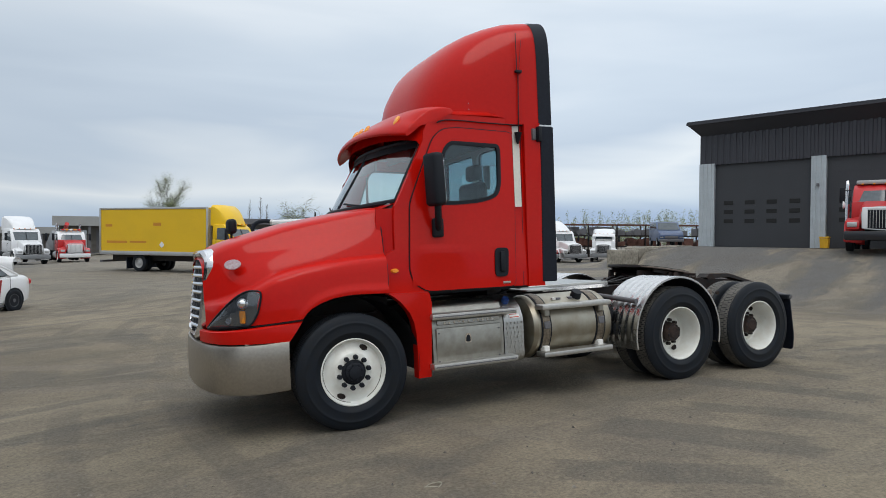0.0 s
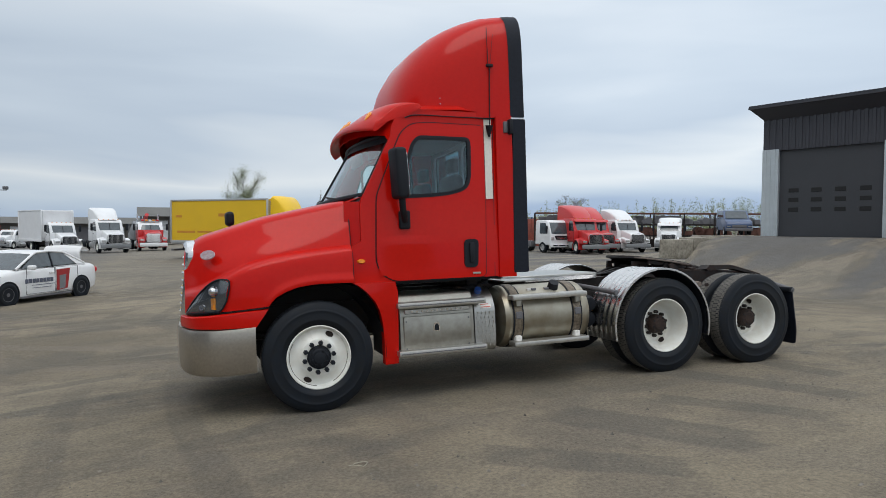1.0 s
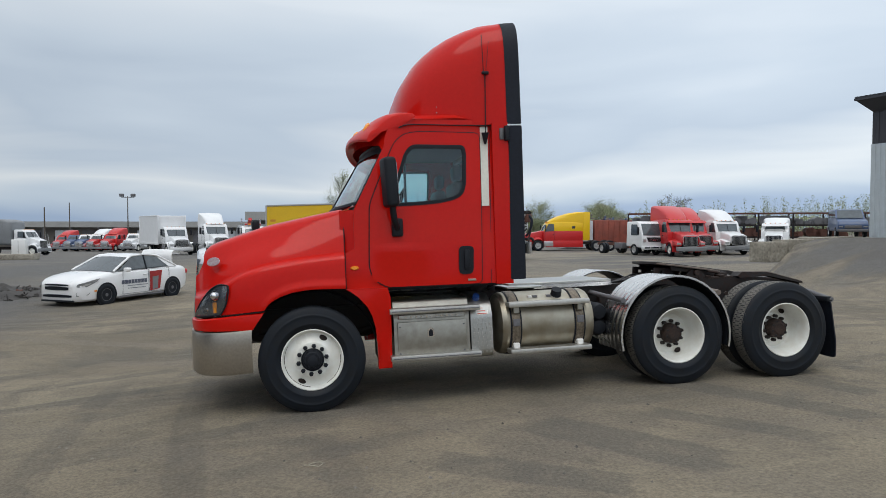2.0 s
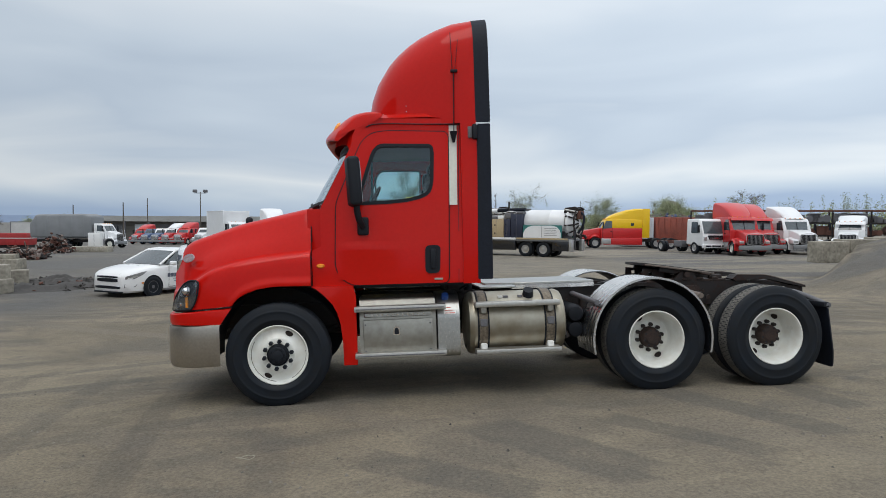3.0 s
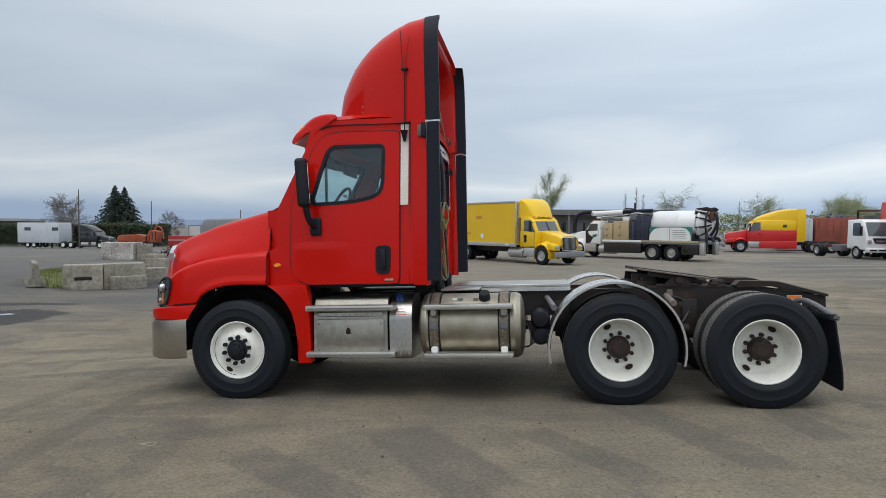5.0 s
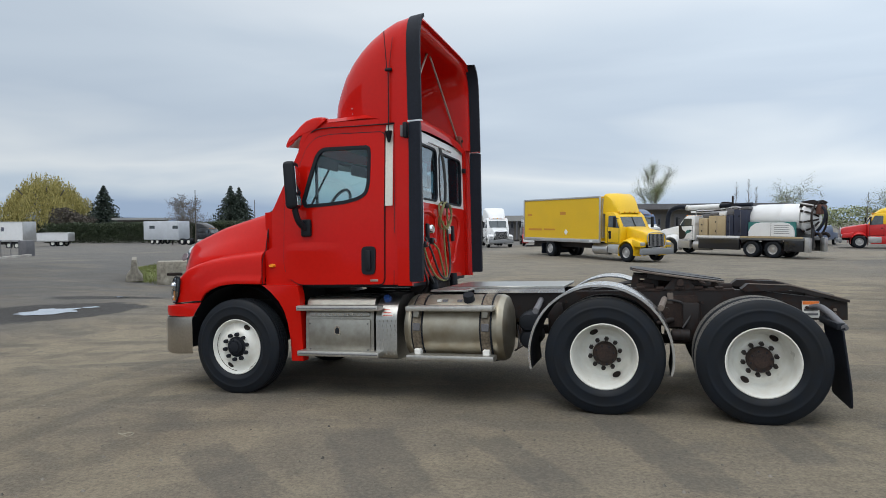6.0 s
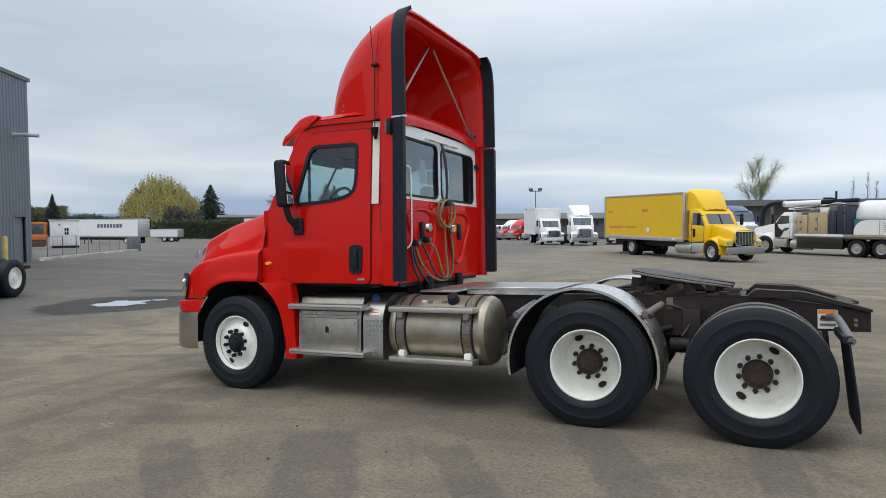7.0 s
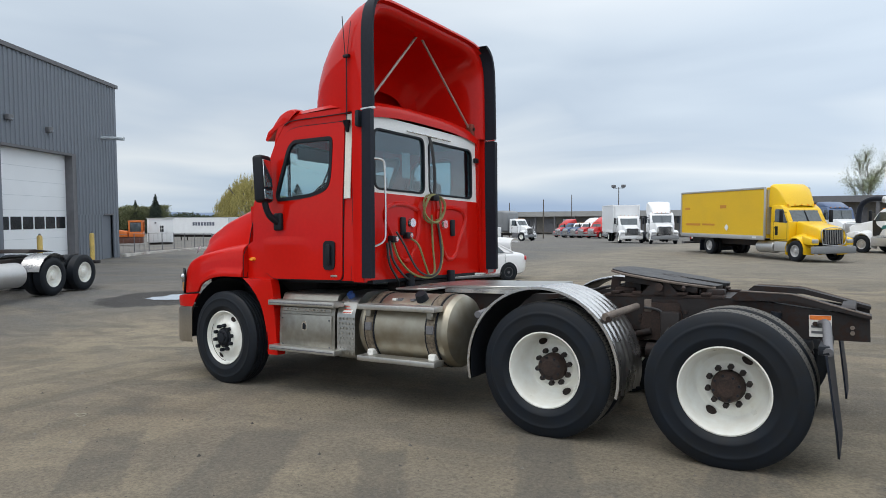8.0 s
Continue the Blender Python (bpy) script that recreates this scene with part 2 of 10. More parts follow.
def plate(outer, holes, place, thick, bm=None):
    """A sheet with holes: 2D outlines, place(u, v, d) puts them in space, d from 0 to thick."""
    from mathutils.geometry import tessellate_polygon
    own = bmesh.new()
    loops = [outer] + list(holes)
    flat = [p for lp in loops for p in lp]
    tris = tessellate_polygon([[Vector((u, v, 0)) for u, v in lp] for lp in loops])
    top = [own.verts.new(place(u, v, 0)) for u, v in flat]
    bot = [own.verts.new(place(u, v, thick)) for u, v in flat]
    for t in tris:
        if len(set(t)) == 3:
            for side, order in ((top, t), (bot, t[::-1])):
                try:
                    own.faces.new([side[i] for i in order])
                except ValueError:
                    pass
    k = 0
    for lp in loops:
        n = len(lp)
        for i in range(n):
            a, b = k + i, k + (i + 1) % n
            own.faces.new([top[a], top[b], bot[b], bot[a]])
        k += n
    return join(bm, own)


def lerp(table, x):
    """Piecewise linear reading of a small table of (x, value)."""
    if x <= table[0][0]:
        return table[0][1]
    for (a, p), (b, q) in zip(table, table[1:]):
        if x <= b:
            return p + (q - p) * (x - a) / (b - a)
    return table[-1][1]


def soft(table, x, w=0.12):
    return sum((1 - abs(k) / 5) * lerp(table, x + w * k / 4) for k in range(-4, 5)) / 5


def step01(a, b, x):
    t = min(1, max(0, (x - a) / (b - a)))
    return t * t * (3 - 2 * t)


# ---- ground ----
def ground_z(x, y):
    near = 0.0340 * x - 0.0355 * y - 0.024 - 0.022 * step01(1.0, 4.0, x) - 0.023 * step01(4.2, 5.4, x)
    dx, dy = max(-3.0 - x, 0, x - 8.0), max(-9.0 - y, 0, y - 2.5)
    w = step01(0, 9, math.hypot(dx, dy))
    far = -0.1 - 0.15 * step01(14, 27, y) - 0.30 * step01(9.5, 4.5, math.hypot(x + 8.0, y - 15.0))
    # the land falls away to the north-west
    far -= 0.022 * min(max(math.hypot(x, y) - 38, 0), 80) * step01(10, -15, x)
    z = near * (1 - w) + far * w
    # ramp up to the right-hand garage, held by concrete blocks, and the bank beyond it
    u = 0.952 * (x - 24.7) + 0.305 * (y - 16.5)
    v = 0.305 * (x - 24.7) - 0.952 * (y - 16.5)
    edge = -0.55 + 0.22 * max(0, -6.0 - u)
    rise = 0.65 * min(1, max(0, (u + 11.6) / 7.6)) + 0.35 * step01(-12.2, -3.6, u)
    z += (1.50 - z) * rise * step01(edge, edge + 0.4 + 0.55 * max(0, -6.0 - u), v)
    z += (1.30 - z) * step01(6.5, 4.0, math.hypot((x - 38.5) / 1.3, y - 29.5))
    return z


def lines(lo, hi, step, reach, grow=1.13):
    out = [lo + step * i for i in range(int(round((hi - lo) / step)) + 1)]
    d = step
    while out[-1] < reach:
        d *= grow
        out.append(out[-1] + d)
    d = step
    while out[0] > -reach:
        d *= grow
        out.insert(0, out[0] - d)
    return out


def ground_mat():
    m = bpy.data.materials.new("packed_gravel")
    m.use_nodes = True
    n, l = m.node_tree.nodes, m.node_tree.links
    b = n["Principled BSDF"]
    tc = n.new("ShaderNodeTexCoord")

    def tex(scale, detail=5.0, rough=0.55, squash=(1, 1, 1), turn=0.0, dist=0.0, kind="POINT"):
        mp = n.new("ShaderNodeMapping")
        mp.vector_type = kind
        mp.inputs["Scale"].default_value = squash
        mp.inputs["Rotation"].default_value = (0, 0, radians(turn))
        t = n.new("ShaderNodeTexNoise")
        t.inputs["Scale"].default_value, t.inputs["Detail"].default_value = scale, detail
        t.inputs["Roughness"].default_value, t.inputs["Distortion"].default_value = rough, dist
        l.new(tc.outputs["Object"], mp.inputs["Vector"])
        l.new(mp.outputs["Vector"], t.inputs["Vector"])
        return t.outputs["Fac"]

    def ramp(src, a, b2, lo=0.0, hi=1.0):
        r = n.new("ShaderNodeMapRange")
        r.interpolation_type = "SMOOTHSTEP"
        r.inputs["From Min"].default_value, r.inputs["From Max"].default_value = a, b2
        r.inputs["To Min"].default_value, r.inputs["To Max"].default_value = lo, hi
        l.new(src, r.inputs["Value"])
        return r.outputs[0]

    def mixc(fac, a, c):
        x = n.new("ShaderNodeMix")
        x.data_type = "RGBA"
        l.new(fac, x.inputs[0])
        for i, v in ((6, a), (7, c)):
            if isinstance(v, tuple):
                x.inputs[i].default_value = (*v, 1)
            else:
                l.new(v, x.inputs[i])
        return x.outputs[2]

    def rings(cx, cy, period, width, dist):
        """Curved wheel tracks: arcs round a far centre, broken up by noise."""
        mp = n.new("ShaderNodeMapping")
        mp.inputs["Location"].default_value = (-cx, -cy, 0)
        mp.inputs["Scale"].default_value = (1, 1, 0)
        l.new(tc.outputs["Object"], mp.inputs["Vector"])
        w = n.new("ShaderNodeTexWave")
        w.wave_type, w.rings_direction = "RINGS", "Z"
        w.inputs["Scale"].default_value = 0.314 / period
        w.inputs["Distortion"].default_value, w.inputs["Detail"].default_value = dist, 3.0
        w.inputs["Detail Scale"].default_value = 0.5
        l.new(mp.outputs["Vector"], w.inputs["Vector"])
        return ramp(w.outputs["Fac"], 1 - width, 1 - width * 0.4)

    def both(a, c):
        x = n.new("ShaderNodeMath")
        x.operation = "MULTIPLY"
        l.new(a, x.inputs[0])
        l.new(c, x.inputs[1])
        return x.outputs[0]

    patches = ramp(tex(0.16, 6, 0.6, dist=0.8), 0.40, 0.60)
    blots = ramp(tex(0.42, 7, 0.62, dist=1.2), 0.56, 0.63)
    edges = ramp(tex(0.9, 8, 0.68, (0.45, 1.0, 1), 15, 0.5), 0.50, 0.66)
    grit = ramp(tex(34, 8, 0.75), 0.28, 0.72)
    stones = ramp(tex(75, 3, 0.6), 0.665, 0.72)
    pits = ramp(tex(21, 4, 0.6), 0.655, 0.70)
    cluster = ramp(tex(0.8, 4, 0.6), 0.46, 0.60)
    c = mixc(patches, (0.205, 0.177, 0.134), (0.305, 0.262, 0.194))
    c = mixc(ramp(tex(0.55, 5, 0.5, (1.0, 0.7, 1), 35, 0.3), 0.545, 0.60, 0.0, 0.42), c, (0.140, 0.130, 0.116))
    c = mixc(ramp(tex(0.75, 5, 0.5, (0.6, 1.0, 1), -25, 0.3), 0.565, 0.615, 0.0, 0.36), c, (0.146, 0.135, 0.120))
    # straight wheel marks
    c = mixc(ramp(tex(1.5, 3, 0.5, (11.0, 1, 1), 24, 0.15, "TEXTURE"), 0.54, 0.64, 0.0, 0.18), c, (0.135, 0.125, 0.112))
    c = mixc(ramp(tex(1.3, 3, 0.5, (9.0, 1, 1), -52, 0.15, "TEXTURE"), 0.57, 0.66, 0.0, 0.15), c, (0.140, 0.130, 0.116))
    c = mixc(ramp(tex(1.8, 3, 0.5, (10.0, 1, 1), 3, 0.15, "TEXTURE"), 0.56, 0.66, 0.0, 0.38), c, (0.330, 0.284, 0.210))
    c = mixc(both(edges, blots), c, (0.130, 0.123, 0.113))
    ridges = ramp(tex(5.0, 8, 0.72, (0.8, 1.0, 1), 12, 0.6), 0.52, 0.68, 0.0, 0.26)
    c = mixc(ridges, c, (0.128, 0.117, 0.102))
    c = mixc(ramp(tex(3.2, 8, 0.72, (1.0, 0.7, 1), -20, 0.6), 0.54, 0.70, 0.0, 0.34), c, (0.29, 0.256, 0.203))
    c = mixc(both(rings(6, -21, 1.25, 0.20, 1.1), ramp(tex(0.35, 4), 0.47, 0.60, 0.0, 0.5)), c, (0.135, 0.126, 0.113))
    c = mixc(both(rings(-14, -17, 1.7, 0.20, 1.0), ramp(tex(0.3, 4, 0.5, (1, 1, 1), 40), 0.46, 0.60, 0.0, 0.55)), c, (0.235, 0.208, 0.168))
    c = mixc(both(rings(30, 2, 1.1, 0.24, 1.0), ramp(tex(0.25, 4, 0.5, (1, 1, 1), 70), 0.48, 0.58, 0.0, 0.26)), c, (0.095, 0.090, 0.086))
    # darker asphalt away from the trodden yard
    geo = n.new("ShaderNodeSeparateXYZ")
    l.new(tc.outputs["Object"], geo.inputs[0])
    wob = n.new("ShaderNodeMath")
    wob.operation = "MULTIPLY_ADD"
    wob.inputs[1].default_value = 9.0
    l.new(tex(0.10, 4), wob.inputs[0])
    l.new(geo.outputs["Y"], wob.inputs[2])
    far = ramp(wob.outputs[0], 16.0, 27.0, 0.0, 0.65)
    wob2 = n.new("ShaderNodeMath")
    wob2.operation = "MULTIPLY_ADD"
    wob2.inputs[1].default_value = 5.0
    l.new(tex(0.2, 4), wob2.inputs[0])
    l.new(geo.outputs["X"], wob2.inputs[2])
    left = ramp(wob2.outputs[0], -2.5, -7.0, 0.0, 0.85)
    right = ramp(wob2.outputs[0], 15.5, 21.0, 0.0, 1.0)
    c = mixc(far, c, (0.225, 0.209, 0.180))
    c = mixc(both(left, ramp(tex(0.22, 5, 0.6, (0.5, 1, 1), -50, 1.0), 0.34, 0.56, 0.45, 1.0)), c, (0.126, 0.128, 0.131))
    streak = tex(0.42, 5, 0.55, (8.0, 1, 1), 14, 0.3, "TEXTURE")
    c = mixc(both(right, ramp(streak, 0.44, 0.54, 0.15, 0.9)), c, (0.142, 0.140, 0.138))
    c = mixc(both(right, ramp(streak, 0.47, 0.40, 0.0, 0.7)), c, (0.27, 0.242, 0.195))
    dry = ramp(wob2.outputs[0], 1.0, 7.0, 0.0, 0.40)
    near = ramp(wob.outputs[0], 6.0, 1.0)
    c = mixc(ramp(tex(0.85, 6, 0.6, (0.7, 1.0, 1), 8, 0.6), 0.50, 0.58, 0.0, 0.30), c, (0.125, 0.116, 0.103))
    c = mixc(ramp(tex(1.9, 7, 0.65, (0.6, 1.0, 1), -14, 0.8), 0.55, 0.62, 0.0, 0.22), c, (0.12, 0.11, 0.096))
    c = mixc(both(both(dry, near), ramp(tex(0.3, 5, 0.6), 0.30, 0.55, 0.35, 1.0)), c, (0.355, 0.305, 0.228))
    fine = n.new("ShaderNodeMix")
    fine.data_type, fine.blend_type = "RGBA", "MULTIPLY"
    fine.inputs[0].default_value = 0.62
    l.new(c, fine.inputs[6])
    g2 = n.new("ShaderNodeValToRGB")
    g2.color_ramp.elements[0].color, g2.color_ramp.elements[1].color = (0.48, 0.48, 0.49, 1), (1.50, 1.47, 1.41, 1)
    l.new(grit, g2.inputs["Fac"])
    l.new(g2.outputs["Color"], fine.inputs[7])
    c = mixc(both(pits, cluster), fine.outputs[2], (0.095, 0.085, 0.073))
    c = mixc(stones, c, (0.27, 0.25, 0.215))

    def scrub(cx, cy, half, wide, turn):
        """A dark band where tyres scrubbed the soil: a ragged oblong."""
        mp = n.new("ShaderNodeMapping")
        mp.vector_type = "TEXTURE"
        mp.inputs["Location"].default_value = (cx, cy, 0)
        mp.inputs["Rotation"].default_value = (0, 0, radians(turn))
        mp.inputs["Scale"].default_value = (half, wide, 1e6)
        l.new(tc.outputs["Object"], mp.inputs["Vector"])
        ab = n.new("ShaderNodeVectorMath")
        ab.operation = "ABSOLUTE"
        l.new(mp.outputs["Vector"], ab.inputs[0])
        sp = n.new("ShaderNodeSeparateXYZ")
        l.new(ab.outputs["Vector"], sp.inputs[0])
        mx = n.new("ShaderNodeMath")
        mx.operation = "MAXIMUM"
        l.new(sp.outputs["X"], mx.inputs[0])
        l.new(sp.outputs["Y"], mx.inputs[1])
        sm = n.new("ShaderNodeMath")
        sm.operation = "MULTIPLY_ADD"
        sm.inputs[1].default_value = 0.9
        l.new(tex(2.6, 7, 0.66), sm.inputs[0])
        l.new(mx.outputs[0], sm.inputs[2])
        return ramp(sm.outputs[0], 1.62, 1.30, 0.0, 0.52)

    for band in ((5.52, -1.73, 0.6, 0.16, -84), (4.44, -2.1, 1.03, 0.21, -65), (3.57, -2.82, 0.71, 0.16, -54), (2.44, -2.98, 0.84, 0.29, -58), (1.47, -3.45, 0.7, 0.2, -39)):
        c = mixc(both(scrub(*band), ramp(grit, 0.1, 0.9, 1.0, 0.7)), c, (0.120, 0.114, 0.104))

    def soaked(cx, cy, rx, ry, turn):
        """Mud soaked round a puddle: a ragged oval."""
        mp = n.new("ShaderNodeMapping")
        mp.vector_type = "TEXTURE"
        mp.inputs["Location"].default_value = (cx, cy, 0)
        mp.inputs["Rotation"].default_value = (0, 0, radians(turn))
        mp.inputs["Scale"].default_value = (rx, ry, 1e6)
        l.new(tc.outputs["Object"], mp.inputs["Vector"])
        ln = n.new("ShaderNodeVectorMath")
        ln.operation = "LENGTH"
        l.new(mp.outputs["Vector"], ln.inputs[0])
        sm = n.new("ShaderNodeMath")
        sm.operation = "MULTIPLY_ADD"
        sm.inputs[1].default_value = 1.1
        l.new(tex(0.9, 6, 0.62), sm.inputs[0])
        l.new(ln.outputs["Value"], sm.inputs[2])
        return ramp(sm.outputs[0], 1.62, 1.40)

    wet = soaked(-9.05, 4.65, 2.15, 1.30, 62)
    wet2 = soaked(-10.1, 7.5, 1.5, 0.62, 45)
    most = n.new("ShaderNodeMath")
    most.operation = "MAXIMUM"
    l.new(wet, most.inputs[0])
    l.new(wet2, most.inputs[1])
    c = mixc(ramp(most.outputs[0], 0.0, 1.0, 0.0, 0.93), c, (0.040, 0.036, 0.033))
    l.new(c, b.inputs["Base Color"])
    l.new(ramp(most.outputs[0], 0.0, 1.0, 0.92, 0.60), b.inputs["Roughness"])
    b.inputs["Specular IOR Level"].default_value = 0.25
    bp = n.new("ShaderNodeBump")
    bp.inputs["Strength"].default_value, bp.inputs["Distance"].default_value = 0.75, 0.022
    rough_add = n.new("ShaderNodeMath")
    rough_add.operation = "MULTIPLY_ADD"
    rough_add.inputs[1].default_value = 1.6
    l.new(tex(5.5, 10, 0.75, (0.85, 1, 1), 12, 0.5), rough_add.inputs[0])
    l.new(grit, rough_add.inputs[2])
    l.new(rough_add.outputs[0], bp.inputs["Height"])
    l.new(bp.outputs[0], b.inputs["Normal"])
    return m


GROUND = ground_mat()
gx, gy = lines(-12, 12, 0.22, 2400), lines(-9, 15, 0.22, 2400)
gv = []
for y in gy:
    for x in gx:
        k = 1.0 if abs(x) < 40 and abs(y) < 60 else 0.0
        e = 0.05 * noise.noise((x * 0.18, y * 0.18, 3.1)) + 0.012 * noise.noise((x * 0.9, y * 0.9, 7.7))
        near = step01(0.6, 2.5, math.hypot(max(-1 - x, 0, x - 7), max(-1.6 - y, 0, y - 1.8)))
        gv.append((x, y, ground_z(x, y) + k * e * near))
nx = len(gx)
gf = [(j * nx + i, j * nx + i + 1, (j + 1) * nx + i + 1, (j + 1) * nx + i) for j in range(len(gy) - 1) for i in range(nx - 1)]
gm = bpy.data.meshes.new("ground")
gm.from_pydata(gv, [], gf)
gm.materials.append(GROUND)
gm.polygons.foreach_set("use_smooth", [True] * len(gf))
tagged(new("ground", gm), "brown-grey packed gravel yard with tyre tracks and darker asphalt", "ground", kind="structure")


# ---- the red truck: x to its rear from the front axle, y to its right, z up ----
truck = thing("semi_truck", "bright red day-cab semi truck with roof fairing and no trailer", "truck", Matrix.Translation((0.024, -0.003, -0.005)) @ LEVEL @ pose(0, 0.08, 0))
SIDE = 1.17          # half width of the cab
AX1, AX2 = 4.06, 5.424
HUBZ, MIDZ, REARZ, TR, TRR = 0.513, 0.507, 0.484, 0.540, 0.556
HOLE = mat("rusty_dark_hole", (0.012, 0.009, 0.008), 0.9, 0, 0.3, 20, 90, 0.0, tint=(0.03, 0.014, 0.008))

def tyre_profile(R):
    """Half section of a ribbed tyre of radius R, as (radius, y)."""
    k = (R - 0.311) / 0.222
    side = [(0.306, -0.10), (0.321, -0.122), (0.311 + 0.045 * k, -0.135), (0.311 + 0.052 * k, -0.1395), (0.311 + 0.062 * k, -0.1395), (0.311 + 0.068 * k, -0.1375), (0.311 + 0.11 * k, -0.1415), (0.311 + 0.128 * k, -0.1395), (0.311 + 0.133 * k, -0.142), (0.311 + 0.145 * k, -0.141), (0.311 + 0.15 * k, -0.1365), (0.311 + 0.16 * k, -0.134), (0.311 + 0.195 * k, -0.122), (R - 0.010, -0.110)]
    ribs = []
    for y in (-0.062, -0.018):
        ribs += [(R, y - 0.036 if y < -0.05 else y - 0.008 - 0.028), (R, y - 0.008), (R - 0.010, y - 0.004), (R - 0.010, y + 0.004), (R, y + 0.008)]
    half = side + ribs
    return half + [(r, -y) for r, y in half[::-1]]


STEER_RIM = [(0.285, 0.06), (0.295, -0.085), (0.310, -0.110), (0.313, -0.121), (0.304, -0.124), (0.295, -0.112), (0.288, -0.090), (0.277, -0.070),
             (0.257, -0.066), (0.222, -0.080), (0.192, -0.098), (0.182, -0.112), (0.172, -0.117), (0.118, -0.117), (0.116, -0.10)]
DRIVE_RIM = [(0.286, 0.125), (0.296, -0.085), (0.311, -0.110), (0.3145, -0.121), (0.305, -0.124), (0.294, -0.108), (0.286, -0.080), (0.277, -0.020),
             (0.263, 0.070), (0.254, 0.094), (0.246, 0.110), (0.228, 0.120), (0.196, 0.112), (0.186, 0.101), (0.176, 0.097), (0.116, 0.097), (0.114, 0.12)]


def nut_mesh(size, out, seg=6):
    bm = rod((0, 0, 0), (0, -out, 0), size, seg, size * 0.85)
    ob = part("nut", bm, BLACKP)
    me = ob.data
    bpy.data.objects.remove(ob)
    return me


HUBK = mat("greasy_dark_nut", (0.022, 0.016, 0.014), 0.6, 0.2, 0.4, 20, 90, 0.05)
NUT, NUT_R, NUT_S = nut_mesh(0.0245, 0.040), nut_mesh(0.0235, 0.045), nut_mesh(0.012, 0.014)
NUT_R.materials[0] = HUBK


def nuts(parent, me, cx, cy, cz, r, face, sy, n=10, name="lug_nut"):
    for k in range(n):
        a = 2 * math.pi * (k + 0.3) / n
        ob = new(name, me)
        ob.parent = parent
        ob.matrix_basis = Matrix.Translation((cx + r * math.cos(a), cy + sy * face, cz + r * math.sin(a))) @ Matrix.Diagonal((1, sy, 1, 1))


def hand_hole(parent, cx, cy, cz, r, face, sy, a):
    """A dark oval opening in the wheel disc, sunk behind a rolled edge."""
    rows = []
    for rr, dip in ((0.0, 0.004), (0.82, 0.003), (0.9, -0.001), (1.0, 0.0005)):
        ring = []
        for k in range(16):
            t = 2 * math.pi * k / 16
            u, v = 0.042 * rr * math.cos(t), 0.026 * rr * math.sin(t)
            x = cx + r * math.cos(a) - u * math.sin(a) + v * math.cos(a)
            z = cz + r * math.sin(a) + u * math.cos(a) + v * math.sin(a)
            ring.append((x, cy + sy * (face(math.hypot(x - cx, z - cz)) - 0.006 + dip), z))
        rows.append(ring)
    part("hand_hole", loft(rows, None, close_v=True), HOLE, parent, "dark oval hand hole with rusty edge")


def drive_lugs(cx, cy, cz):
    """Staggered tread blocks of a drive tyre."""
    bm = bmesh.new()
    for k in range(72):
        for j, (y0, y1) in enumerate(((-0.106, -0.080), (-0.074, -0.040), (-0.034, 0.034), (0.040, 0.074), (0.080, 0.106))):
            a = 2 * math.pi * (k + (0.5 if j % 2 else 0)) / 72
            h = 2 * math.pi / 72 * 0.40
            top, low = TRR + 0.002, TRR - 0.008
            vs = []
            for da, r, y in ((-h, low, y0), (h, low, y0), (h, low, y1), (-h, low, y1), (-h, top, y0 * 0.97), (h, top, y0 * 0.97), (h, top, y1 * 0.97), (-h, top, y1 * 0.97)):
                if abs(y) > 0.10:
                    r -= 0.006
                vs.append(bm.verts.new((cx + r * math.cos(a + da), cy + y, cz + r * math.sin(a + da))))
            for q in ((4, 5, 6, 7), (0, 1, 5, 4), (1, 2, 6, 5), (2, 3, 7, 6), (3, 0, 4, 7)):
                bm.faces.new([vs[i] for i in q])
    return bm


